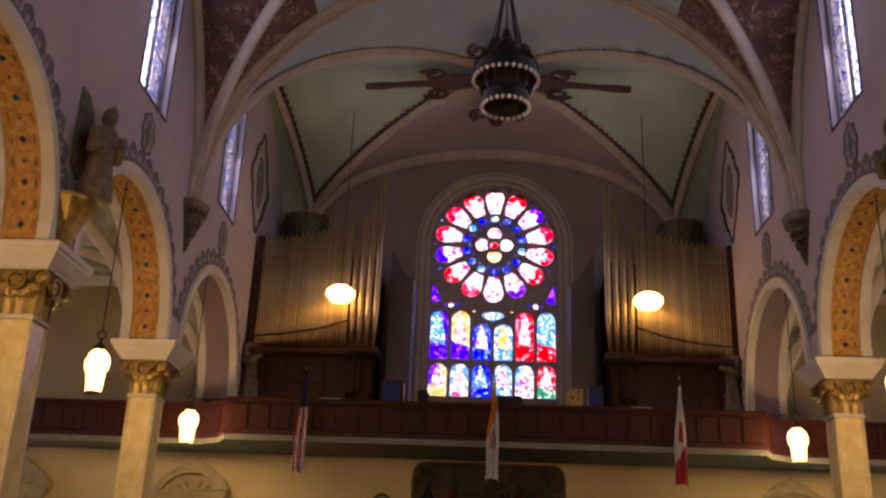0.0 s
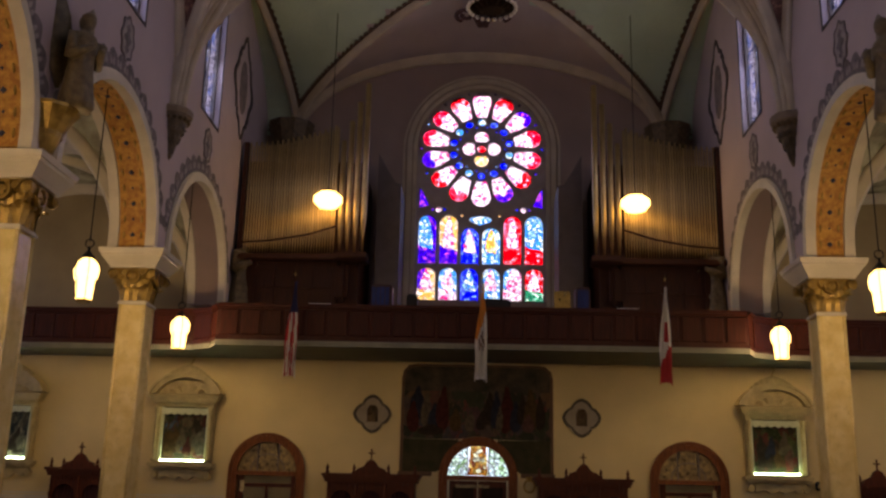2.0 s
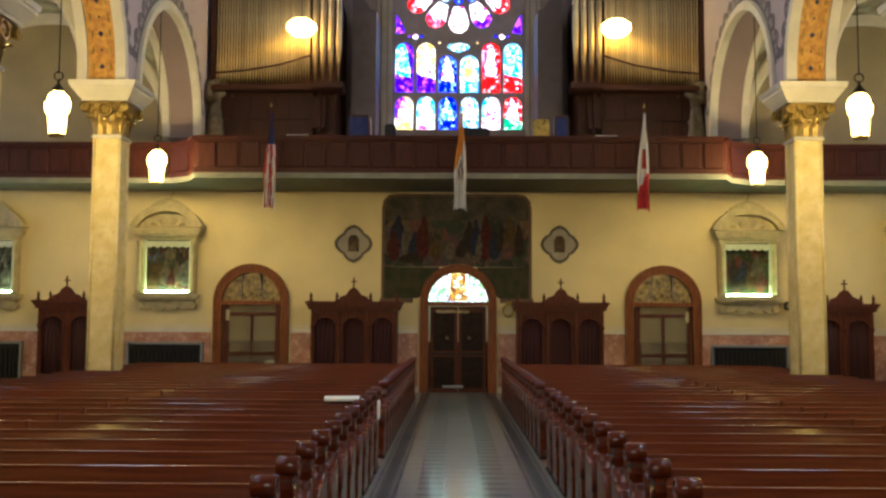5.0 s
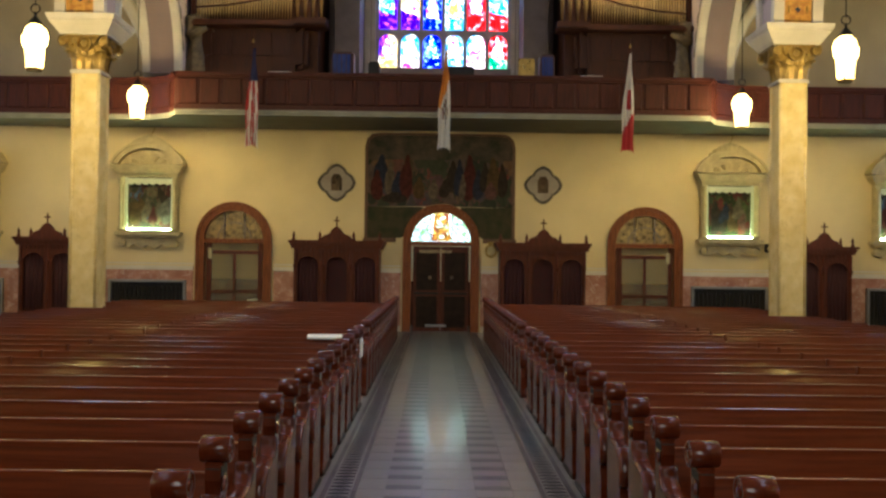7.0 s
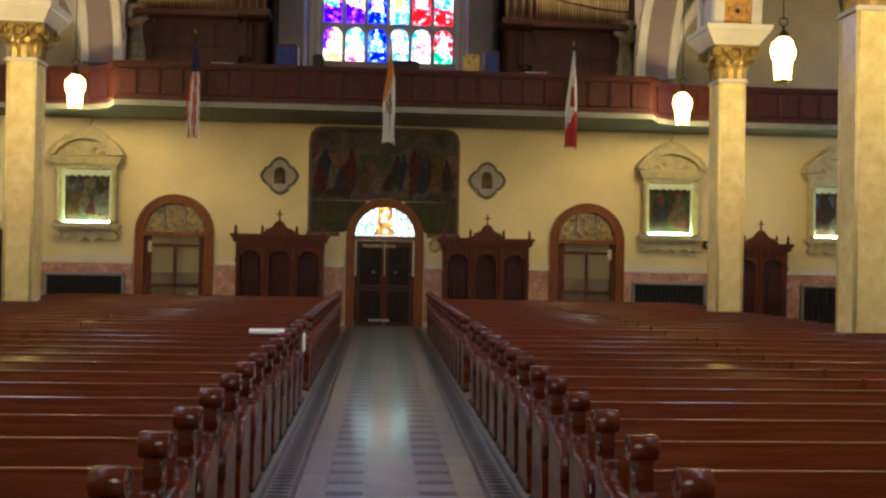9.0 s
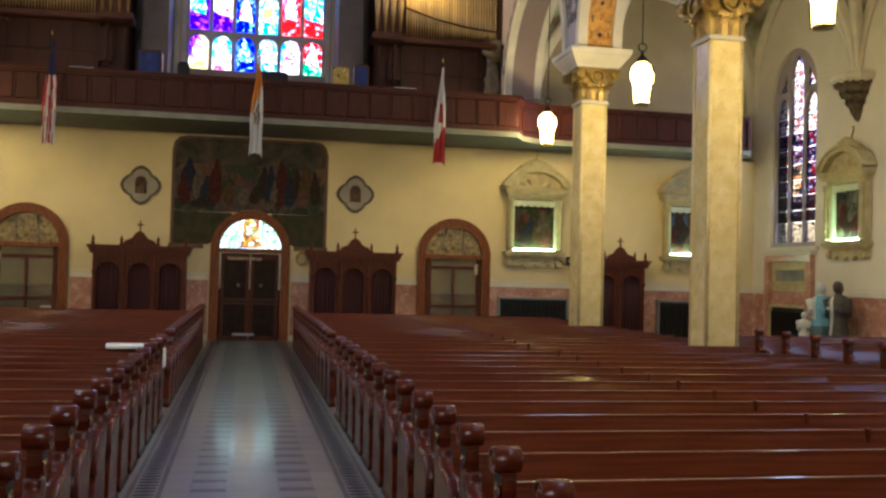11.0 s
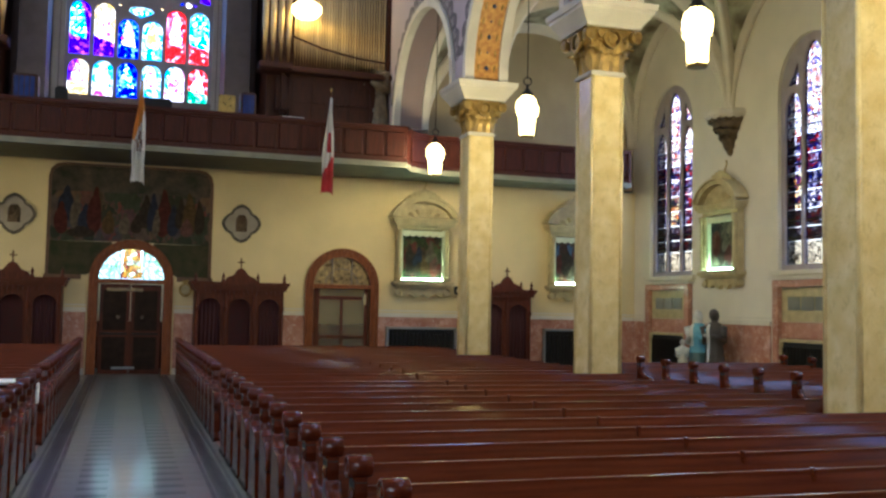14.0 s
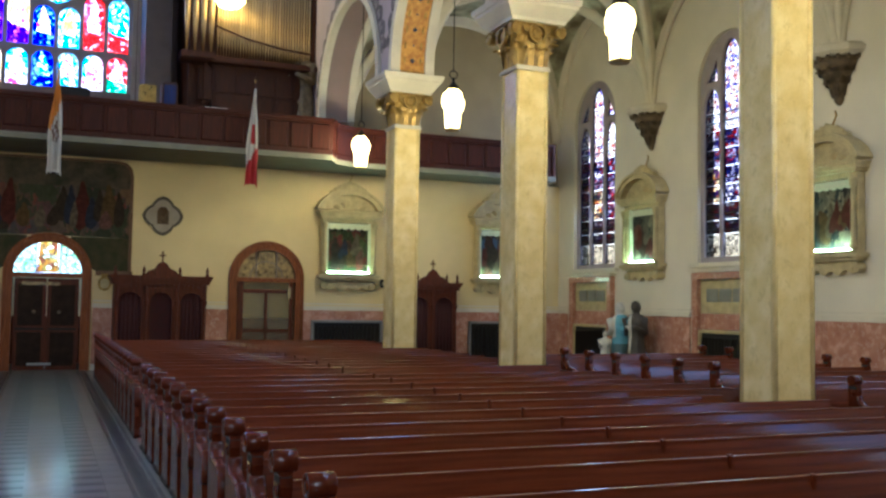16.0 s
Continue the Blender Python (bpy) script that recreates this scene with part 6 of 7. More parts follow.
for n, x in ((1, -5.6), (3, 5.76)):
    d = door_frame(n, x, 0.89, "arched wooden side door with a glazed screen", False)
    bm = bmesh.new()
    for u0, u1, z0, z1 in ((-0.78, -0.62, 0, 2.38), (0.66, 0.78, 0, 2.38), (-0.62, 0.66, 2.08, 2.18), (-0.03, 0.05, 0, 2.1), (-0.62, 0.66, 0, 0.3), (-0.62, 0.66, 1.0, 1.08)):
        box(bm, u0, u1, 0.04, 0.10, z0, z1, 0.008)
    part("screen_frame", bm, DARKWOOD, d)
    for u0, u1, z0, z1 in ((-0.62, -0.03, 1.08, 2.08), (0.05, 0.66, 1.08, 2.08), (-0.62, 0.66, 2.18, 2.38), (-0.62, -0.03, 0.3, 1.0), (0.05, 0.66, 0.3, 1.0)):
        ob = part("pane", boxed(u0, u1, 0.065, 0.075, z0, z1), PANE, d)
        ob.visible_shadow = False
    part("closer_box", boxed(-0.70 if n == 1 else 0.60, -0.60 if n == 1 else 0.70, -0.02, 0.04, 1.95, 2.25), PALE, d, "pale grey door closer")

# dim vestibule lamps are not seen; a pale table stands behind the side screen
o = empty("vestibule_table", "pale covered table in the vestibule", "table", (-5.0, 28.6, 0))
part("top", boxed(-0.5, 0.5, -0.3, 0.3, 0.72, 0.78, bevel=0.02), PAPER, o)
for sx in (-0.42, 0.42):
    for sy in (-0.22, 0.22):
        part("leg", boxed(sx - 0.03, sx + 0.03, sy - 0.03, sy + 0.03, 0, 0.72), DARKWOOD, o)

# ---- confessionals ----


def confessional(x, w, bays, label):
    o = empty("confessional", label, "confessional", (x, YW - 0.04, 0), 0, "confessionals")
    dp, h = 0.72, 2.45
    f = lambda q: (lambda u, v: Vector((u, q, v)))
    part("back", boxed(-w / 2, w / 2, -0.05, 0, 0, h), DARKWOOD, o)
    for s in (-1, 1):
        part("side_panel", boxed(*sorted((s * w / 2, s * (w / 2 - 0.06))), -dp, -0.05, 0, h, bevel=0.01), DARKWOOD, o)
    bw = w / bays
    bm = bmesh.new()
    wall(bm, -w / 2, w / 2, 0, h - 0.18, lambda u, v, q: Vector((u, q, v)), -dp - 0.05, -dp, [(-w / 2 + bw * (i + 0.5), bw * 0.36, 0.12, 1.78, 0.26) for i in range(bays)])
    part("front", bm, DARKWOOD, o)
    for i in range(bays + 1):
        bm = bmesh.new()
        u = -w / 2 + bw * i
        u = max(-w / 2 + 0.05, min(w / 2 - 0.05, u))
        lathe(bm, [(0.06, 0), (0.06, 0.12), (0.04, 0.14), (0.035, 1.7), (0.055, 1.74), (0.065, 1.82), (0.04, 1.84), (0.04, 2.2)], 10, (u, -dp - 0.08, 0))
        part("pilaster", bm, DARKWOOD, o)
    bm = bmesh.new()
    for z0, z1, e in ((h - 0.2, h - 0.12, 0.07), (h - 0.12, h - 0.05, 0.1), (h - 0.05, h + 0.02, 0.14)):
        box(bm, -w / 2 - e, w / 2 + e, -dp - 0.06 - e, 0, z0, z1, 0.008)
    for i in range(int(w / 0.12)):
        u = -w / 2 + 0.06 + i * 0.12
        box(bm, u - 0.03, u + 0.03, -dp - 0.10, -dp - 0.05, h - 0.30, h - 0.2)
    part("cornice", bm, DARKWOOD, o)
    bm = bmesh.new()
    g = [(-0.42, h + 0.02), (0.42, h + 0.02), (0.36, h + 0.14), (0.2, h + 0.20), (0.10, h + 0.34), (0, h + 0.40), (-0.10, h + 0.34), (-0.2, h + 0.20), (-0.36, h + 0.14)]
    prism(bm, g, f(-dp - 0.16), f(-dp - 0.05))
    part("gable", bm, DARKWOOD, o)
    bm = bmesh.new()
    box(bm, -0.018, 0.018, -dp - 0.12, -dp - 0.09, h + 0.38, h + 0.66)
    box(bm, -0.085, 0.085, -dp - 0.12, -dp - 0.09, h + 0.53, h + 0.565)
    part("cross", bm, DARKWOOD, o)
    for u in (-w / 2, -0.45, 0.45, w / 2):
        bm = bmesh.new()
        lathe(bm, [(0.05, h + 0.02), (0.05, h + 0.08), (0.025, h + 0.1), (0.045, h + 0.15), (0.03, h + 0.2), (0.005, h + 0.27)], 8, (u, -dp - 0.08, 0))
        part("finial", bm, DARKWOOD, o)
    for i in range(bays):
        bm = bmesh.new()
        u0 = -w / 2 + bw * (i + 0.5) - bw * 0.38
        pts = [(u0 + bw * 0.76 * k / 24, -dp + 0.06 + 0.03 * math.sin(k * 1.5)) for k in range(25)]
        strip(bm, pts, [(a, b + 0.01) for a, b in pts], lambda u, v: Vector((u, v, 0.14)), lambda u, v: Vector((u, v, 2.1)))
        if bays == 3 and i == 1:
            bm.free()
            bm = boxed(u0, u0 + bw * 0.76, -dp + 0.1, -dp + 0.14, 0.14, 2.1)
            part("booth_door", bm, CURTAIN, o, "dark maroon middle door")
        else:
            part("curtain", bm, CURTAIN, o, "maroon curtain", True)


confessional(-2.68, 2.3, 3, "carved dark wooden confessional with maroon curtains")
confessional(2.86, 2.3, 3, "carved dark wooden confessional topped by a cross")
confessional(10.4, 1.55, 2, "narrow dark wooden confessional beside the column")
confessional(-10.4, 1.55, 2, "narrow dark carved confessional in the aisle")

# holy water stoup and thermostat
o = empty("wall_shield", "pale gilded shield hanging beside the door", "wall ornament", (1.5, YW, 2.25))
bm = bmesh.new()
ring = [(0.17 * math.cos(radians(a)), 0.19 * math.sin(radians(a))) for a in range(0, 360, 20)]
strip(bm, [(0.68 * u, 0.68 * v) for u, v in ring], ring, lambda u, v: Vector((u, -0.05, v)), lambda u, v: Vector((u, 0, v)), True)
box(bm, -0.1, 0.1, -0.05, 0, 0.18, 0.27, 0.02)
part("wreath", bm, GOLD, o)
bm = bmesh.new()
prism(bm, [(0.68 * u, 0.68 * v) for u, v in ring], lambda u, v: Vector((u, -0.02, v)), lambda u, v: Vector((u, 0, v)))
part("face", bm, PALE, o)
o = empty("wall_gauge", "small dark round gauge on the wall", "gauge", (9.2, YW, 2.42))
bm = boxed(-0.13, 0.13, -0.08, 0, -0.12, 0.12, bevel=0.03)
part("housing", bm, IRON, o)
bm = bmesh.new()
lathe(bm, [(0.07, 0), (0.07, 0.02)], 14)
bmesh.ops.transform(bm, matrix=pose(0, -0.08, 0, 90, 0, 0), verts=bm.verts)
part("dial", bm, PALE, o)
o = empty("processional_pole", "dark carved wooden pole leaning by the column", "pole", (9.45, YW - 0.25, 0))
part("shaft", boxed(-0.06, 0.06, -0.06, 0.06, 0, 2.45, bevel=0.02), DARKWOOD, o)
bm = bmesh.new()
lathe(bm, [(0.02, 2.45), (0.07, 2.5), (0.05, 2.58), (0.01, 2.68)], 8)
part("finial", bm, DARKWOOD, o)

# ---- stations of the cross ----
TUBE = glow("lit_picture_lamp", (0.72, 1.0, 0.52), 16.0)
VALANCE = mat("scalloped_valance", (0.62, 0.66, 0.48), 0.6, vary=0.1)


def station(at, rz, label, colours, seed):
    o = empty("station_frame", label, "picture frame", at, rz, "stations of the cross")
    P = lambda q: (lambda u, v: Vector((u, -q, v)))
    bm = bmesh.new()
    for a, b, z0, z1, e in ((-0.80, -0.66, 0, 1.62, 0.22), (0.66, 0.80, 0, 1.62, 0.22), (-0.66, 0.66, 0, 0.05, 0.22), (-0.66, 0.66, 1.50, 1.62, 0.22)):
        box(bm, a, b, -e, 0, z0, z1, 0.015)
    part("case", bm, PALE, o)
    for s in (-1, 1):
        bm = bmesh.new()
        lathe(bm, [(0.075, 0.05), (0.075, 0.11), (0.05, 0.14), (0.045, 1.28), (0.07, 1.33), (0.085, 1.44), (0.085, 1.48)], 10, (s * 0.74, -0.27, 0))
        part("colonnette", bm, PALE, o, "", True)
    bm = bmesh.new()
    for z0, z1, e in ((1.60, 1.66, 0.03), (1.66, 1.75, 0.08), (1.75, 1.80, 0.12)):
        box(bm, -0.84 - e, 0.84 + e, -0.30 - e, 0, z0, z1, 0.01)
    a, b = arc(0, 1.62, 0.86, 22, 160, 20, 0.78), arc(0, 1.62, 1.0, 22, 163, 17, 0.80)
    strip(bm, a, b, P(0.0), P(0.36))
    strip(bm, arc(0, 1.60, 1.0, 22, 163, 17, 0.80), arc(0, 1.62, 1.05, 22, 163, 17, 0.80), P(0.0), P(0.42))
    part("pediment", bm, PALE, o)
    bm = bmesh.new()
    prism(bm, arc(0, 1.62, 0.87, 22, 160, 20, 0.78), P(0.02), P(0.16))
    for k in (-2, -1, 0, 1, 2):
        leaf(bm, Vector((k * 0.14, -0.18, 1.95 - 0.03 * abs(k))), Vector((math.sin(k * 0.5), -0.35, 0)), Vector((math.sin(k * 0.6), 0, math.cos(k * 0.6))), 0.16, 0.12, 0.05)
    part("tympanum", bm, PALE, o)
    bm = bmesh.new()
    for k in range(-4, 5):
        t = k / 4
        leaf(bm, Vector((0.42 * t, -0.18, 2.40 - 0.18 * t * t)), Vector((0.3 * t, -0.6, 0)), Vector((0.8 * t, 0, 1)), 0.26 - 0.1 * abs(t), 0.16, 0.07)
    for s in (-1, 1):
        scroll(bm, Vector((s * 0.45, -0.15, 2.32)), (0, 1, 0), 0.12, 0.16)
        scroll(bm, Vector((s * 0.62, -0.15, 2.18)), (0, 1, 0), 0.08, 0.14)
    box(bm, -0.5, 0.5, -0.2, -0.02, 2.22, 2.42, 0.05)
    part("cresting", bm, PALE, o)
    bm = bmesh.new()
    for z0, z1, e in ((-0.10, 0.0, 0.1), (-0.16, -0.10, 0.04)):
        box(bm, -0.8 - e, 0.8 + e, -0.22 - e, 0, z0, z1, 0.015)
    w = [(-0.75 + 1.5 * i / 30, -0.30 - 0.10 * math.sin(i * math.pi / 7.5) ** 2 - 0.06 * math.sin(i * math.pi / 30)) for i in range(31)]
    prism(bm, [(-0.75, -0.16)] + w + [(0.75, -0.16)], P(0.02), P(0.14))
    for s in (-1, 1):
        scroll(bm, Vector((s * 0.72, -0.12, -0.32)), (0, 1, 0), 0.13, 0.2)
    part("apron", bm, PALE, o)
    bm = boxed(-0.66, 0.66, -0.05, -0.01, 0.05, 1.5)
    part("painting", bm, canvas("station_painting", colours, 6.0, seed), o, "dim painted panel")
    painted_forms(o, random.Random(seed), -0.48, 0.48, 0.45, 0.85, 6, 0.62, 0.054)
    part("lamp_strip", boxed(-0.60, 0.60, -0.17, -0.10, 0.055, 0.085), TUBE, o, "glowing lamp strip along the foot")
    for s in (-1, 1):
        part("inner_frame", boxed(*sorted((s * 0.66, s * 0.60)), -0.16, -0.05, 0.05, 1.5, bevel=0.01), VALANCE, o, "pale green-white inner frame")
    bm = bmesh.new()
    pts = [(-0.6 + 1.2 * i / 48, 1.34 - 0.05 * abs(math.sin(i * math.pi / 8))) for i in range(49)]
    strip(bm, pts, [(u, 1.47) for u, v in pts], P(0.13), P(0.16))
    part("valance", bm, VALANCE, o, "scalloped pale valance")
    bm = bmesh.new()
    sweep(bm, [(0, -0.05, 2.55), (0.03, -0.06, 2.72), (0.10, -0.05, 2.85), (0.04, -0.03, 2.95)], [(-0.012, -0.012), (0.012, -0.012), (0.012, 0.012), (-0.012, 0.012)], up=(0, 1, 0))
    part("hook", bm, GOLD, o)
    return o


S1 = [(0.05, 0.05, 0.03), (0.20, 0.15, 0.08), (0.12, 0.03, 0.025), (0.10, 0.10, 0.06), (0.08, 0.12, 0.20), (0.03, 0.03, 0.02)]
S2 = [(0.03, 0.04, 0.015), (0.09, 0.11, 0.04), (0.05, 0.06, 0.03), (0.15, 0.03, 0.025), (0.20, 0.14, 0.07), (0.04, 0.05, 0.02), (0.03, 0.03, 0.02)]
S3 = [(0.02, 0.025, 0.03), (0.05, 0.06, 0.06), (0.30, 0.26, 0.18), (0.03, 0.03, 0.03), (0.02, 0.02, 0.02)]
LAB = ("carved cream station frame with a lit painting", "carved plaster station frame with a red-robed painting", "cream aedicule frame with a dim lit painting", "carved station frame on the aisle wall")
station((-7.92, YW, 2.66), 0, LAB[0], S1, 1)
station((8.07, YW, 2.64), 0, LAB[1], S2, 2)
station((12.85, YW, 2.64), 0, LAB[2], S1, 3)
station((-12.85, YW, 2.64), 0, LAB[2], S3, 4)
station((SIDE, 22.0, 3.0), -90, LAB[3], S3, 5)
station((SIDE, 15.3, 3.0), -90, LAB[3], S3, 6)

# ---- radiators behind marble-framed openings ----


def radiator(at, rz, w, h, label, panelled):
    o = empty("radiator_niche", label, "radiator cover", at, rz, "radiator niches")
    # flat sheet on the wall, the hollow's shade put into its colour
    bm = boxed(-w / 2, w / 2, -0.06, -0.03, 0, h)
    part("shade_sheet", bm, DARK, o)
    bm = bmesh.new()
    for a, b, z0, z1 in ((-w / 2 - 0.07, -w / 2, 0, h + 0.07), (w / 2, w / 2 + 0.07, 0, h + 0.07), (-w / 2, w / 2, h, h + 0.07)):
        box(bm, a, b, -0.14, -0.03, z0, z1, 0.01)
    part("surround", bm, STEEL if not panelled else PALE, o, "grey frame")
    for i in range(int(w / 0.12)):
        u = -w / 2 + 0.06 + 0.12 * i
        part("radiator_fin", boxed(u - 0.035, u + 0.035, -0.11, -0.06, 0.05, h - 0.12), IRON, o)
    if panelled:
        bm = bmesh.new()
        for a, b, z0, z1, e in ((-w / 2 - 0.3, -w / 2 - 0.08, 0, 2.55, 0.16), (w / 2 + 0.08, w / 2 + 0.3, 0, 2.55, 0.16), (-w / 2 - 0.3, w / 2 + 0.3, 2.55, 2.72, 0.17), (-w / 2 - 0.08, w / 2 + 0.08, h + 0.08, 1.72, 0.06)):
            box(bm, a, b, -e, -0.01, z0, z1, 0.01)
        part("marble_frame", bm, MARBLE_PINK, o)
        part("tablet", boxed(-w / 2 - 0.07, w / 2 + 0.07, -0.05, -0.01, 1.73, 2.54), PALE, o)
        for k in range(3):
            u = -w / 2 + 0.15 + k * (w - 0.3) / 3
            part("grille", boxed(u + 0.02, u + (w - 0.3) / 3 - 0.02, -0.07, -0.05, 2.0, 2.32, bevel=0.008), STEEL, o)
        bm = boxed(-w / 2 - 0.4, w / 2 + 0.4, -0.22, 0, 2.72, 2.80, bevel=0.015)
        part("ledge", bm, STONE, o)
    return o


for x in (-7.95, 8.1, 12.95, -12.95):
    radiator((x, YW, 0), 0, 1.98, 1.28, "dark radiator niche with a grey metal frame", False)
for y in (18.7, 24.75):
    radiator((SIDE, y, 0), -90, 1.75, 1.25, "marble-panelled radiator niche under the aisle window", True)
wa = empty("wainscot_aisle", "pink veined marble wainscot along the aisle", "wainscot", kind="structure")
for y0, y1 in ((8.5, 17.3), (20.1, 23.35), (26.2, 26.8)):
    n = max(1, round((y1 - y0) / 0.9))
    for i in range(n):
        a, b = y0 + (y1 - y0) * i / n, y0 + (y1 - y0) * (i + 1) / n
        part("panel", boxed(SIDE - 0.03, SIDE, a + 0.004, b - 0.004, 0.16, 1.62, bevel=0.004), MARBLE_PINK, wa)
    bm = bmesh.new()
    for z0, z1, e in ((0, 0.16, 0.05), (1.62, 1.68, 0.06), (1.68, 1.74, 0.035), (1.78, 1.82, 0.02)):
        box(bm, SIDE - e, SIDE, y0, y1, z0, z1)
    part("cap", bm, STONE, wa)

# statue group in the side aisle
PAINTB = mat("blue_painted_plaster", (0.16, 0.40, 0.55), 0.5, vary=0.12, scale=4)
PAINTW = mat("white_painted_plaster", (0.66, 0.66, 0.62), 0.5, vary=0.12, scale=4)
PAINTT = mat("teal_painted_plaster", (0.06, 0.13, 0.14), 0.5, vary=0.2, scale=4)
PAINTD = mat("dark_brown_painted_plaster", (0.075, 0.06, 0.048), 0.55, vary=0.3, scale=3)
ped = empty("statue_pedestal", "low dark pedestal under the statue group", "pedestal", (14.25, 21.75, 0))
part("block", boxed(-0.5, 0.5, -0.8, 0.95, 0, 0.36, bevel=0.03), DARKWOOD, ped)
part("plinth", boxed(-0.56, 0.56, -0.86, 1.01, 0, 0.1, bevel=0.02), DARKWOOD, ped)
statue("robed_statue", "white and blue robed plaster statue on a pedestal", (14.2, 22.05, 0.36), -62, 1.62, [PAINTW, PAINTB, PAINTT], False,
       lambda x, y, z: 0 if z > 0.80 or (x < -0.05 and z > 0.4) else 2 if z < 0.36 else 1)
statue("robed_statue", "dark brown robed plaster statue with a pale band", (14.4, 21.6, 0.36), -62, 1.66, [PAINTD, PAINTW], False,
       lambda x, y, z: 1 if -0.11 < x < -0.04 and y < 0 and z < 0.74 else 0)
statue("child_statue", "small white plaster child statue beside the group", (13.95, 22.4, 0.36), -40, 0.85, PAINTW, False)

# ---- main aisle floor ----
fa = empty("aisle_paving", "pale marble aisle paving with dark inlaid borders", "floor", (0, 0, 0), 0, "", "structure")
slab_me = {}


def slab(x0, x1, y0, y1, material, name, z=0.006):
    key = (round(x1 - x0, 3), round(y1 - y0, 3), material.name, z)
    if key not in slab_me:
        w, d = (x1 - x0) / 2 - 0.0025, (y1 - y0) / 2 - 0.0025
        bm = bmesh.new()
        prism(bm, [(-w, -d), (w, -d), (w, d), (-w, d)], lambda u, v: Vector((u, v, 0.0005)), lambda u, v: Vector((u - 0.001 * (1 if u > 0 else -1), v - 0.001 * (1 if v > 0 else -1), z)))
        slab_me[key] = mesh_from(name, bm, material)
    ob = new(name, slab_me[key])
    ob.parent = fa
    ob.matrix_basis = pose((x0 + x1) / 2, (y0 + y1) / 2, 0)


Y = 3.0
while Y < 26.6:
    for c in (-0.25, 0.49):
        slab(c - 0.15, c + 0.15, Y, Y + 0.13, FLOORDARK, "inlay_tile")
        slab(c - 0.15, c + 0.15, Y + 0.13, Y + 0.385, FLOORSTONE, "paving_slab")
    slab(-0.10, 0.34, Y, Y + 0.385, FLOORSTONE, "paving_slab")
    for x0, x1 in ((-0.62, -0.40), (0.64, 0.86)):
        slab(x0, x1, Y, Y + 0.385, FLOORSTONE, "paving_slab")
    Y += 0.385
for s in (-1, 1):
    for a, b in ((0.745, 0.785), (0.985, 1.025)):
        x0, x1 = sorted((MID + s * a, MID + s * b))
        bm = bmesh.new()
        for k in range(24):
            box(bm, x0, x1, 3 + k * 0.98, 3 + k * 0.98 + 0.975, 0.0005, 0.0065)
        part("border_strip", bm, FLOORDARK, fa)
    bm = bmesh.new()
    for k in range(190):
        y = 3.0 + k * 0.124
        x0, x1 = sorted((MID + s * 0.80, MID + s * 0.97))
        prism(bm, [(x0, y), (x1, y), ((x0 + x1) / 2 + 0.02, y + 0.085), ((x0 + x1) / 2 - 0.02, y + 0.085)], lambda u, v: Vector((u, v, 0.0005)), lambda u, v: Vector((u, v, 0.0065)))
    tagged(part("border_mosaic", bm, FLOORDARK, fa), "", "", "", "stuff")
bm = bmesh.new()
for s in (-1, 1):
    box(bm, *sorted((MID + s * 1.12, s * 7.4)), 12.75, 14.35, 0.0005, 0.006)
part("cross_passage", bm, FLOORRED, fa)

# ---- pews ----
H_BACK = 0.88


def pew_end_mesh():
    """The shaped end board: a scrolled head, a sweeping arm and a foot; x is its thickness."""
    bm = bmesh.new()
    ol = [(-0.50, 0.0), (0.06, 0.0), (0.06, 0.05), (0.03, 0.09), (0.045, 0.5), (0.065, 0.86), (0.055, 0.93), (-0.075, 0.93), (-0.085, 0.86), (-0.07, 0.78), (-0.10, 0.70), (-0.17, 0.655),
          (-0.27, 0.645), (-0.36, 0.63), (-0.43, 0.58), (-0.455, 0.52), (-0.44, 0.47), (-0.40, 0.44), (-0.41, 0.38), (-0.45, 0.28), (-0.45, 0.12), (-0.48, 0.08), (-0.50, 0.05)]
    prism(bm, ol, lambda u, v: Vector((-0.035, u, v)), lambda u, v: Vector((0.035, u, v)))
    # raised moulding that follows the arm
    ar = [(-0.085, 0.80), (-0.10, 0.735), (-0.17, 0.685), (-0.27, 0.672), (-0.37, 0.655), (-0.45, 0.60), (-0.48, 0.52), (-0.46, 0.455), (-0.41, 0.43)]
    fine = [tuple(p + (q - p) * t for p, q in zip(a, b)) for a, b in zip(ar, ar[1:]) for t in (0, 0.33, 0.67)] + [ar[-1]]
    flat = set(bm.faces)
    sweep(bm, [Vector((0, a, b)) for a, b in fine], [(0.052 * math.cos(q), 0.022 * math.sin(q)) for q in [k * math.pi / 6 for k in range(12)]], side=(1, 0, 0))
    for f in bm.faces:
        f.smooth = f not in flat
    return mesh_from("end_panel", bm, PEWEND)


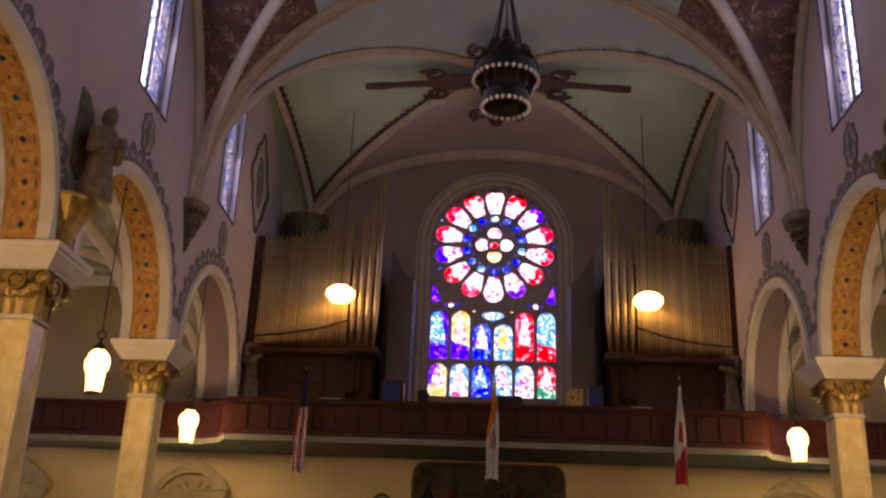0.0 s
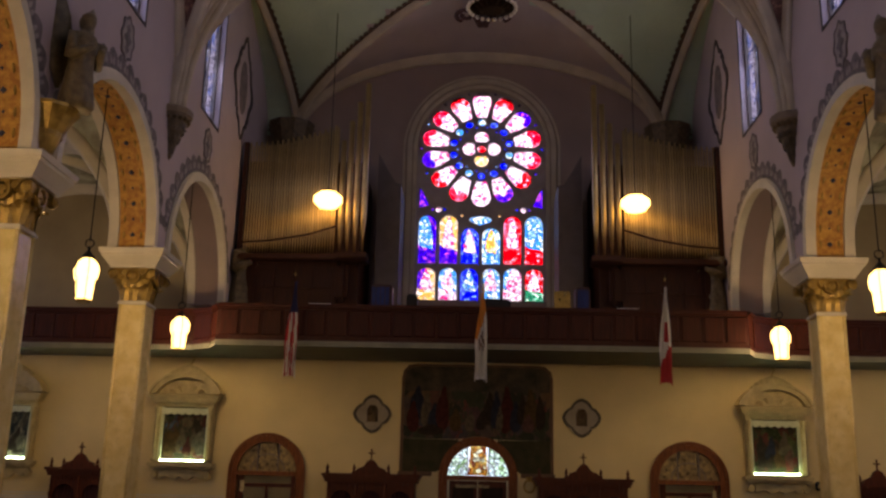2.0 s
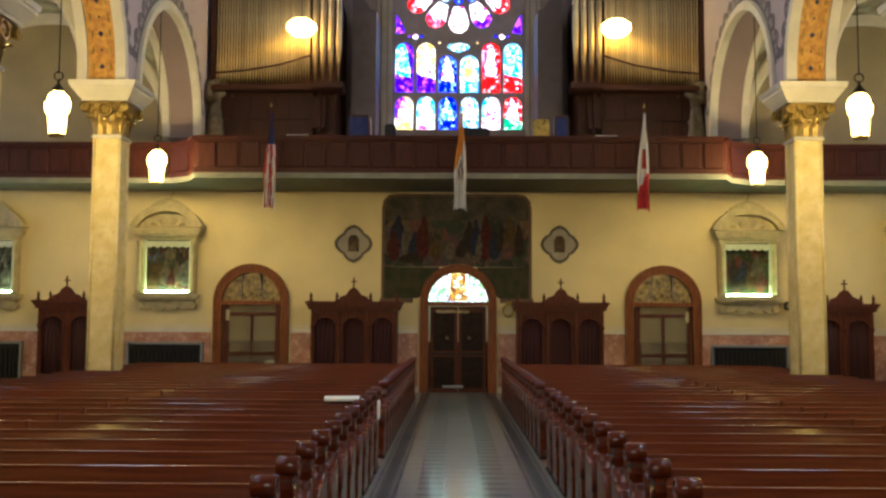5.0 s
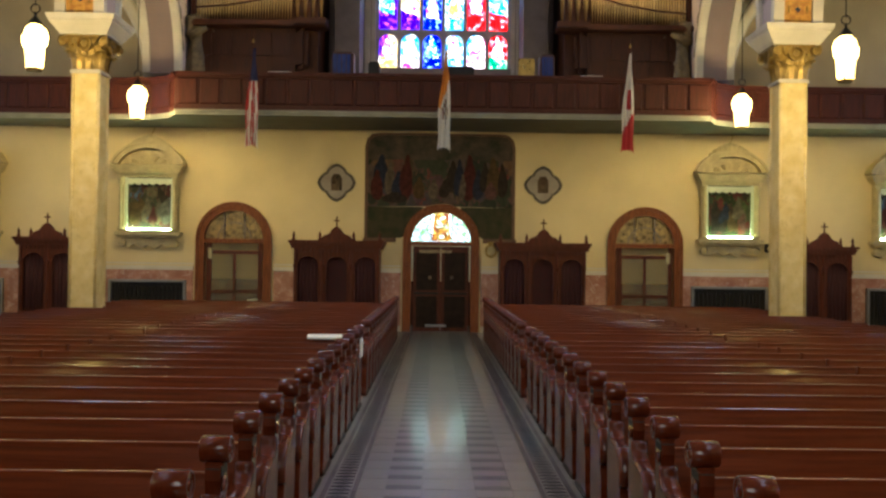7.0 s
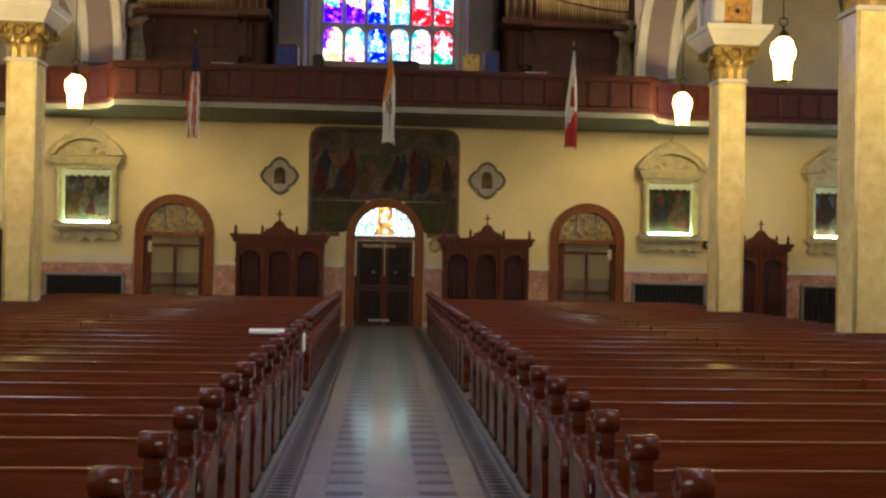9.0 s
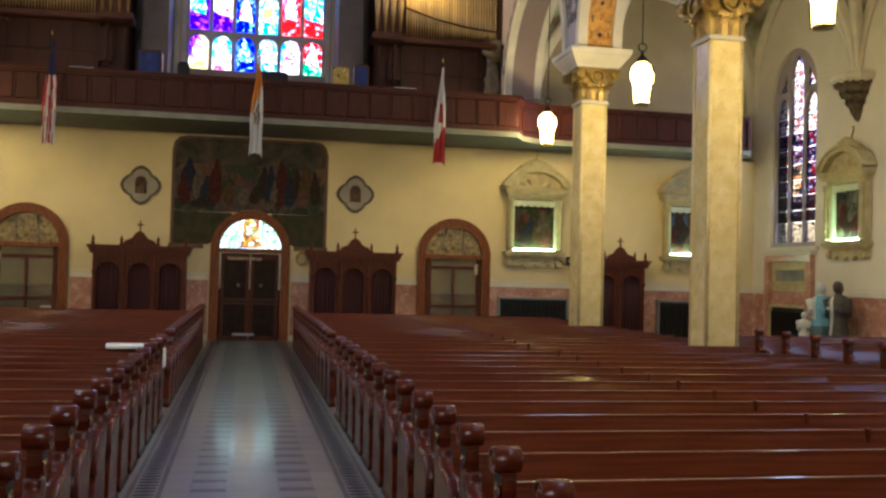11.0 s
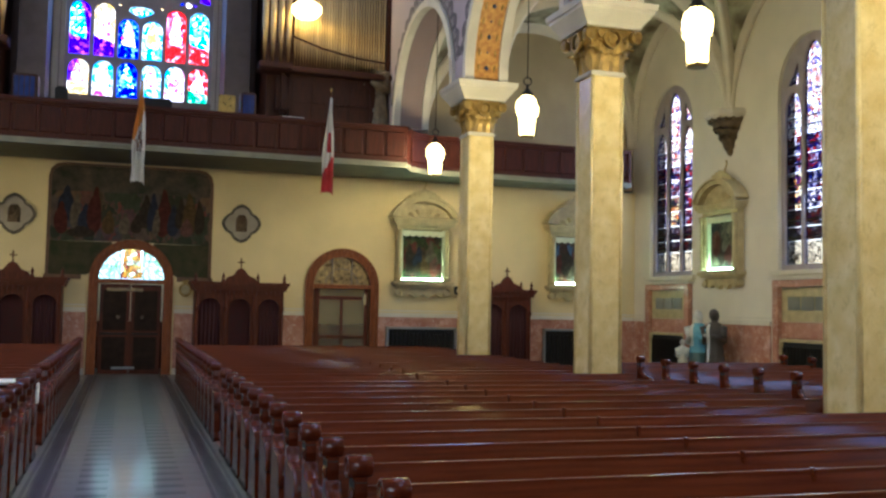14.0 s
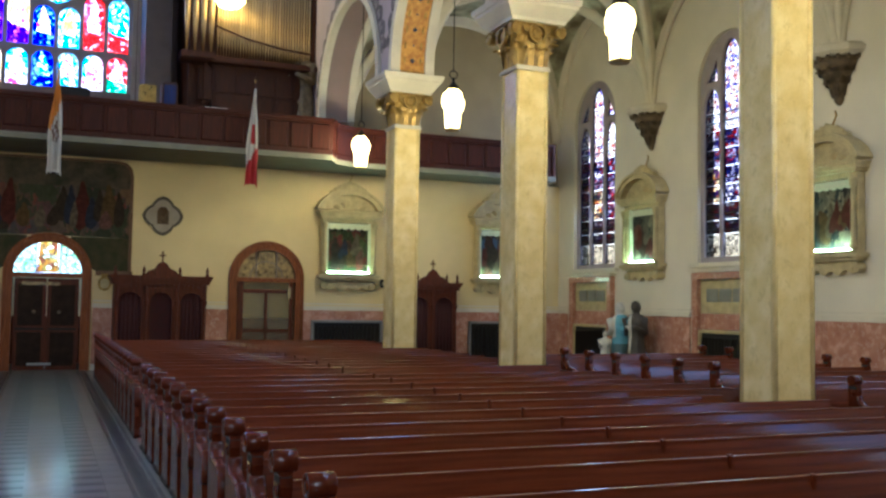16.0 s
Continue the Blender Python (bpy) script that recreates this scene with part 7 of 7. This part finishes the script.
def pew_cap_mesh():
    """A small rounded head over a near-black collar, lying along the pew end."""
    bm = bmesh.new()
    box(bm, -0.042, 0.042, -0.066, 0.052, 0.92, 0.94, 0.006)
    cy, cz, ry, rz = -0.006, 0.992, 0.068, 0.062
    ang = [radians(a) for a in range(0, 360, 15)]
    rings = [[bm.verts.new((x, cy + ry * k * math.cos(a), cz + rz * k * math.sin(a))) for a in ang] for x, k in ((-0.068, 0.95), (-0.064, 1.0), (0.064, 1.0), (0.068, 0.95))]
    for p, q in zip(rings, rings[1:]):
        for i in range(len(ang)):
            bm.faces.new((p[i], p[(i + 1) % len(ang)], q[(i + 1) % len(ang)], q[i])).smooth = True
    for e in (-1, 1):
        # turned end of the scroll: a sunk field and a boss
        last = None
        for x, k in ((0.068, 0.95), (0.068, 0.80), (0.062, 0.74), (0.062, 0.42), (0.070, 0.34), (0.072, 0.12)):
            ring = [bm.verts.new((e * x, cy + ry * k * math.cos(a), cz + rz * k * math.sin(a))) for a in ang]
            if last:
                for i in range(len(ang)):
                    bm.faces.new((last[i], last[(i + 1) % len(ang)], ring[(i + 1) % len(ang)], ring[i]))
            last = ring
        bm.faces.new(last)
    return mesh_from("scroll_cap", bm, PEWEND)


# collar below the cap; the cap's shade is put into its near-black colour
def neck_mesh():
    bm = boxed(-0.038, 0.038, -0.078, 0.058, 0.875, 0.922, bevel=0.006)
    return mesh_from("shaded_neck", bm, DARK)


def foot_mesh():
    bm = boxed(-0.05, 0.05, -0.50, 0.07, 0.0, 0.045, bevel=0.012)
    return mesh_from("foot", bm, DARK)


def rosette_mesh():
    bm = bmesh.new()
    lathe(bm, [(0.02, 0), (0.045, 0.006), (0.03, 0.016), (0.006, 0.02)], 8)
    bmesh.ops.rotate(bm, verts=bm.verts, matrix=Matrix.Rotation(radians(90), 3, "Y"))
    return mesh_from("knob", bm, PEWEND)


END, CAP, KNOB, NECK, FOOT = pew_end_mesh(), pew_cap_mesh(), rosette_mesh(), neck_mesh(), foot_mesh()


def pew(x0, x1, at_y, z=0.0, ends=(True, True), divider=None, label="long polished reddish-brown wooden pew"):
    o = empty("pew", label, "pew", (x0, at_y, z), 0, "church pews")
    w = x1 - x0
    key = round(w, 3)

    def add(name, make, ob_parent=o):
        if (name, key) not in pew_me:
            pew_me[name, key] = mesh_from(name, make(), PEW)
        ob = new(name, pew_me[name, key])
        ob.parent = ob_parent
        return ob

    add("backrest", lambda: slanted(w))
    add("top_rail", lambda: rail(w))
    add("seat", lambda: boxed(0, w, -0.44, -0.03, 0.405, 0.44, bevel=0.012))
    add("kneeler", lambda: boxed(1.0, w - 1.0, 0.24, 0.36, 0.10, 0.16, bevel=0.015))
    for k, (x, yes) in enumerate(((0.0, ends[0]), (w, ends[1]))):
        if yes:
            e = new("end_panel", END)
            e.parent = o
            e.location = (x, 0, 0)
            c = new("scroll_cap", CAP)
            c.parent = e
            for me in (NECK, FOOT):
                new(me.name, me).parent = e
            kn = new("knob", KNOB)
            kn.parent = e
            kn.location = (0.035 if k else -0.035, -0.02, 0.84)
            if not k:
                kn.rotation_euler = (0, 0, math.pi)
        else:
            e = add("outer_end", lambda: boxed(-0.02, 0.02, -0.44, 0.03, 0.0, 0.80, bevel=0.008))
            e.location = (x, 0, 0)
    if divider is not None:
        e = add("divider", lambda: boxed(-0.02, 0.02, -0.40, 0.03, 0.42, 0.60))
        e.location = (divider - x0, 0, 0)
        e = add("divider_peg", lambda: boxed(-0.014, 0.014, -0.02, 0.03, 0.80, 0.89, bevel=0.005))
        e.location = (divider - x0, 0, 0)
    return o


pew_me = {}


def slanted(w):
    bm = bmesh.new()
    # flat crest, a hollow under it and a leaning back below
    front, u, v = [(0.010, H_BACK - 0.012)], 0.010, H_BACK - 0.012
    for step, lean in ((0.018, 9.5), (0.055, 16.0), (0.08, 13.0), (0.12, 11.0), (0.15, 9.0)):
        u, v = u - step * math.tan(radians(lean)), v - step
        front.append((u, v))
    foot = u - 0.004
    prism(bm, [(foot, 0.42), (foot + 0.03, 0.42), (0.034, H_BACK - 0.012)] + front, lambda u, v: Vector((0, u, v)), lambda u, v: Vector((w, u, v)))
    prism(bm, [(-0.02, 0.08), (0.0, 0.08), (0.0, 0.42), (-0.02, 0.42)], lambda u, v: Vector((0, u, v)), lambda u, v: Vector((w, u, v)))
    return bm


def rail(w):
    bm = bmesh.new()
    prism(bm, [(0.007, H_BACK - 0.012), (0.037, H_BACK - 0.012), (0.037, H_BACK - 0.004), (0.032, H_BACK), (0.014, H_BACK), (0.009, H_BACK - 0.003), (0.007, H_BACK - 0.007)],
          lambda u, v: Vector((0, u, v)), lambda u, v: Vector((w, u, v)))
    return bm


ROWS_Y = [3.01 + 0.742 * k for k in range(14)] + [14.12 + 0.742 * k for k in range(15)]
for y in ROWS_Y:
    edge = 7.12 if any(c - 0.39 < y + 0.05 and y - 0.52 < c + 0.41 for c in COLS) else 7.95
    pew(MID + 1.12, edge, y, 0.0, (True, False), 4.22)
    pew(-edge, MID - 1.12, y, 0.0, (False, True), -4.22, "polished reddish-brown wooden pew facing the chancel")
for k in range(12):
    y = 7.2 + 0.9 * k
    for s in (-1, 1):
        x0, x1 = sorted((s * 9.3, s * 13.2))
        pew(x0, x1, y + (0.2 if s > 0 else 0), 0.0, (True, True), None, "shorter brown wooden pew in the side aisle")

# papers left on a pew
o = tagged(part("leaflet_tray", boxed(-0.26, 0.26, -0.14, 0.14, 0, 0.03, bevel=0.006), PAPER), "white papers lying on top of a pew", "papers")
o.matrix_basis = pose(-1.40, 12.62, 0.885, 4, 0, 6)
o = tagged(part("hanging_towel", boxed(-0.012, 0.012, -0.12, 0.08, -0.14, 0.10, bevel=0.01), PAPER), "white cloth hung over a pew end", "cloth")
o.matrix_basis = pose(-0.945, 12.42, 0.80)
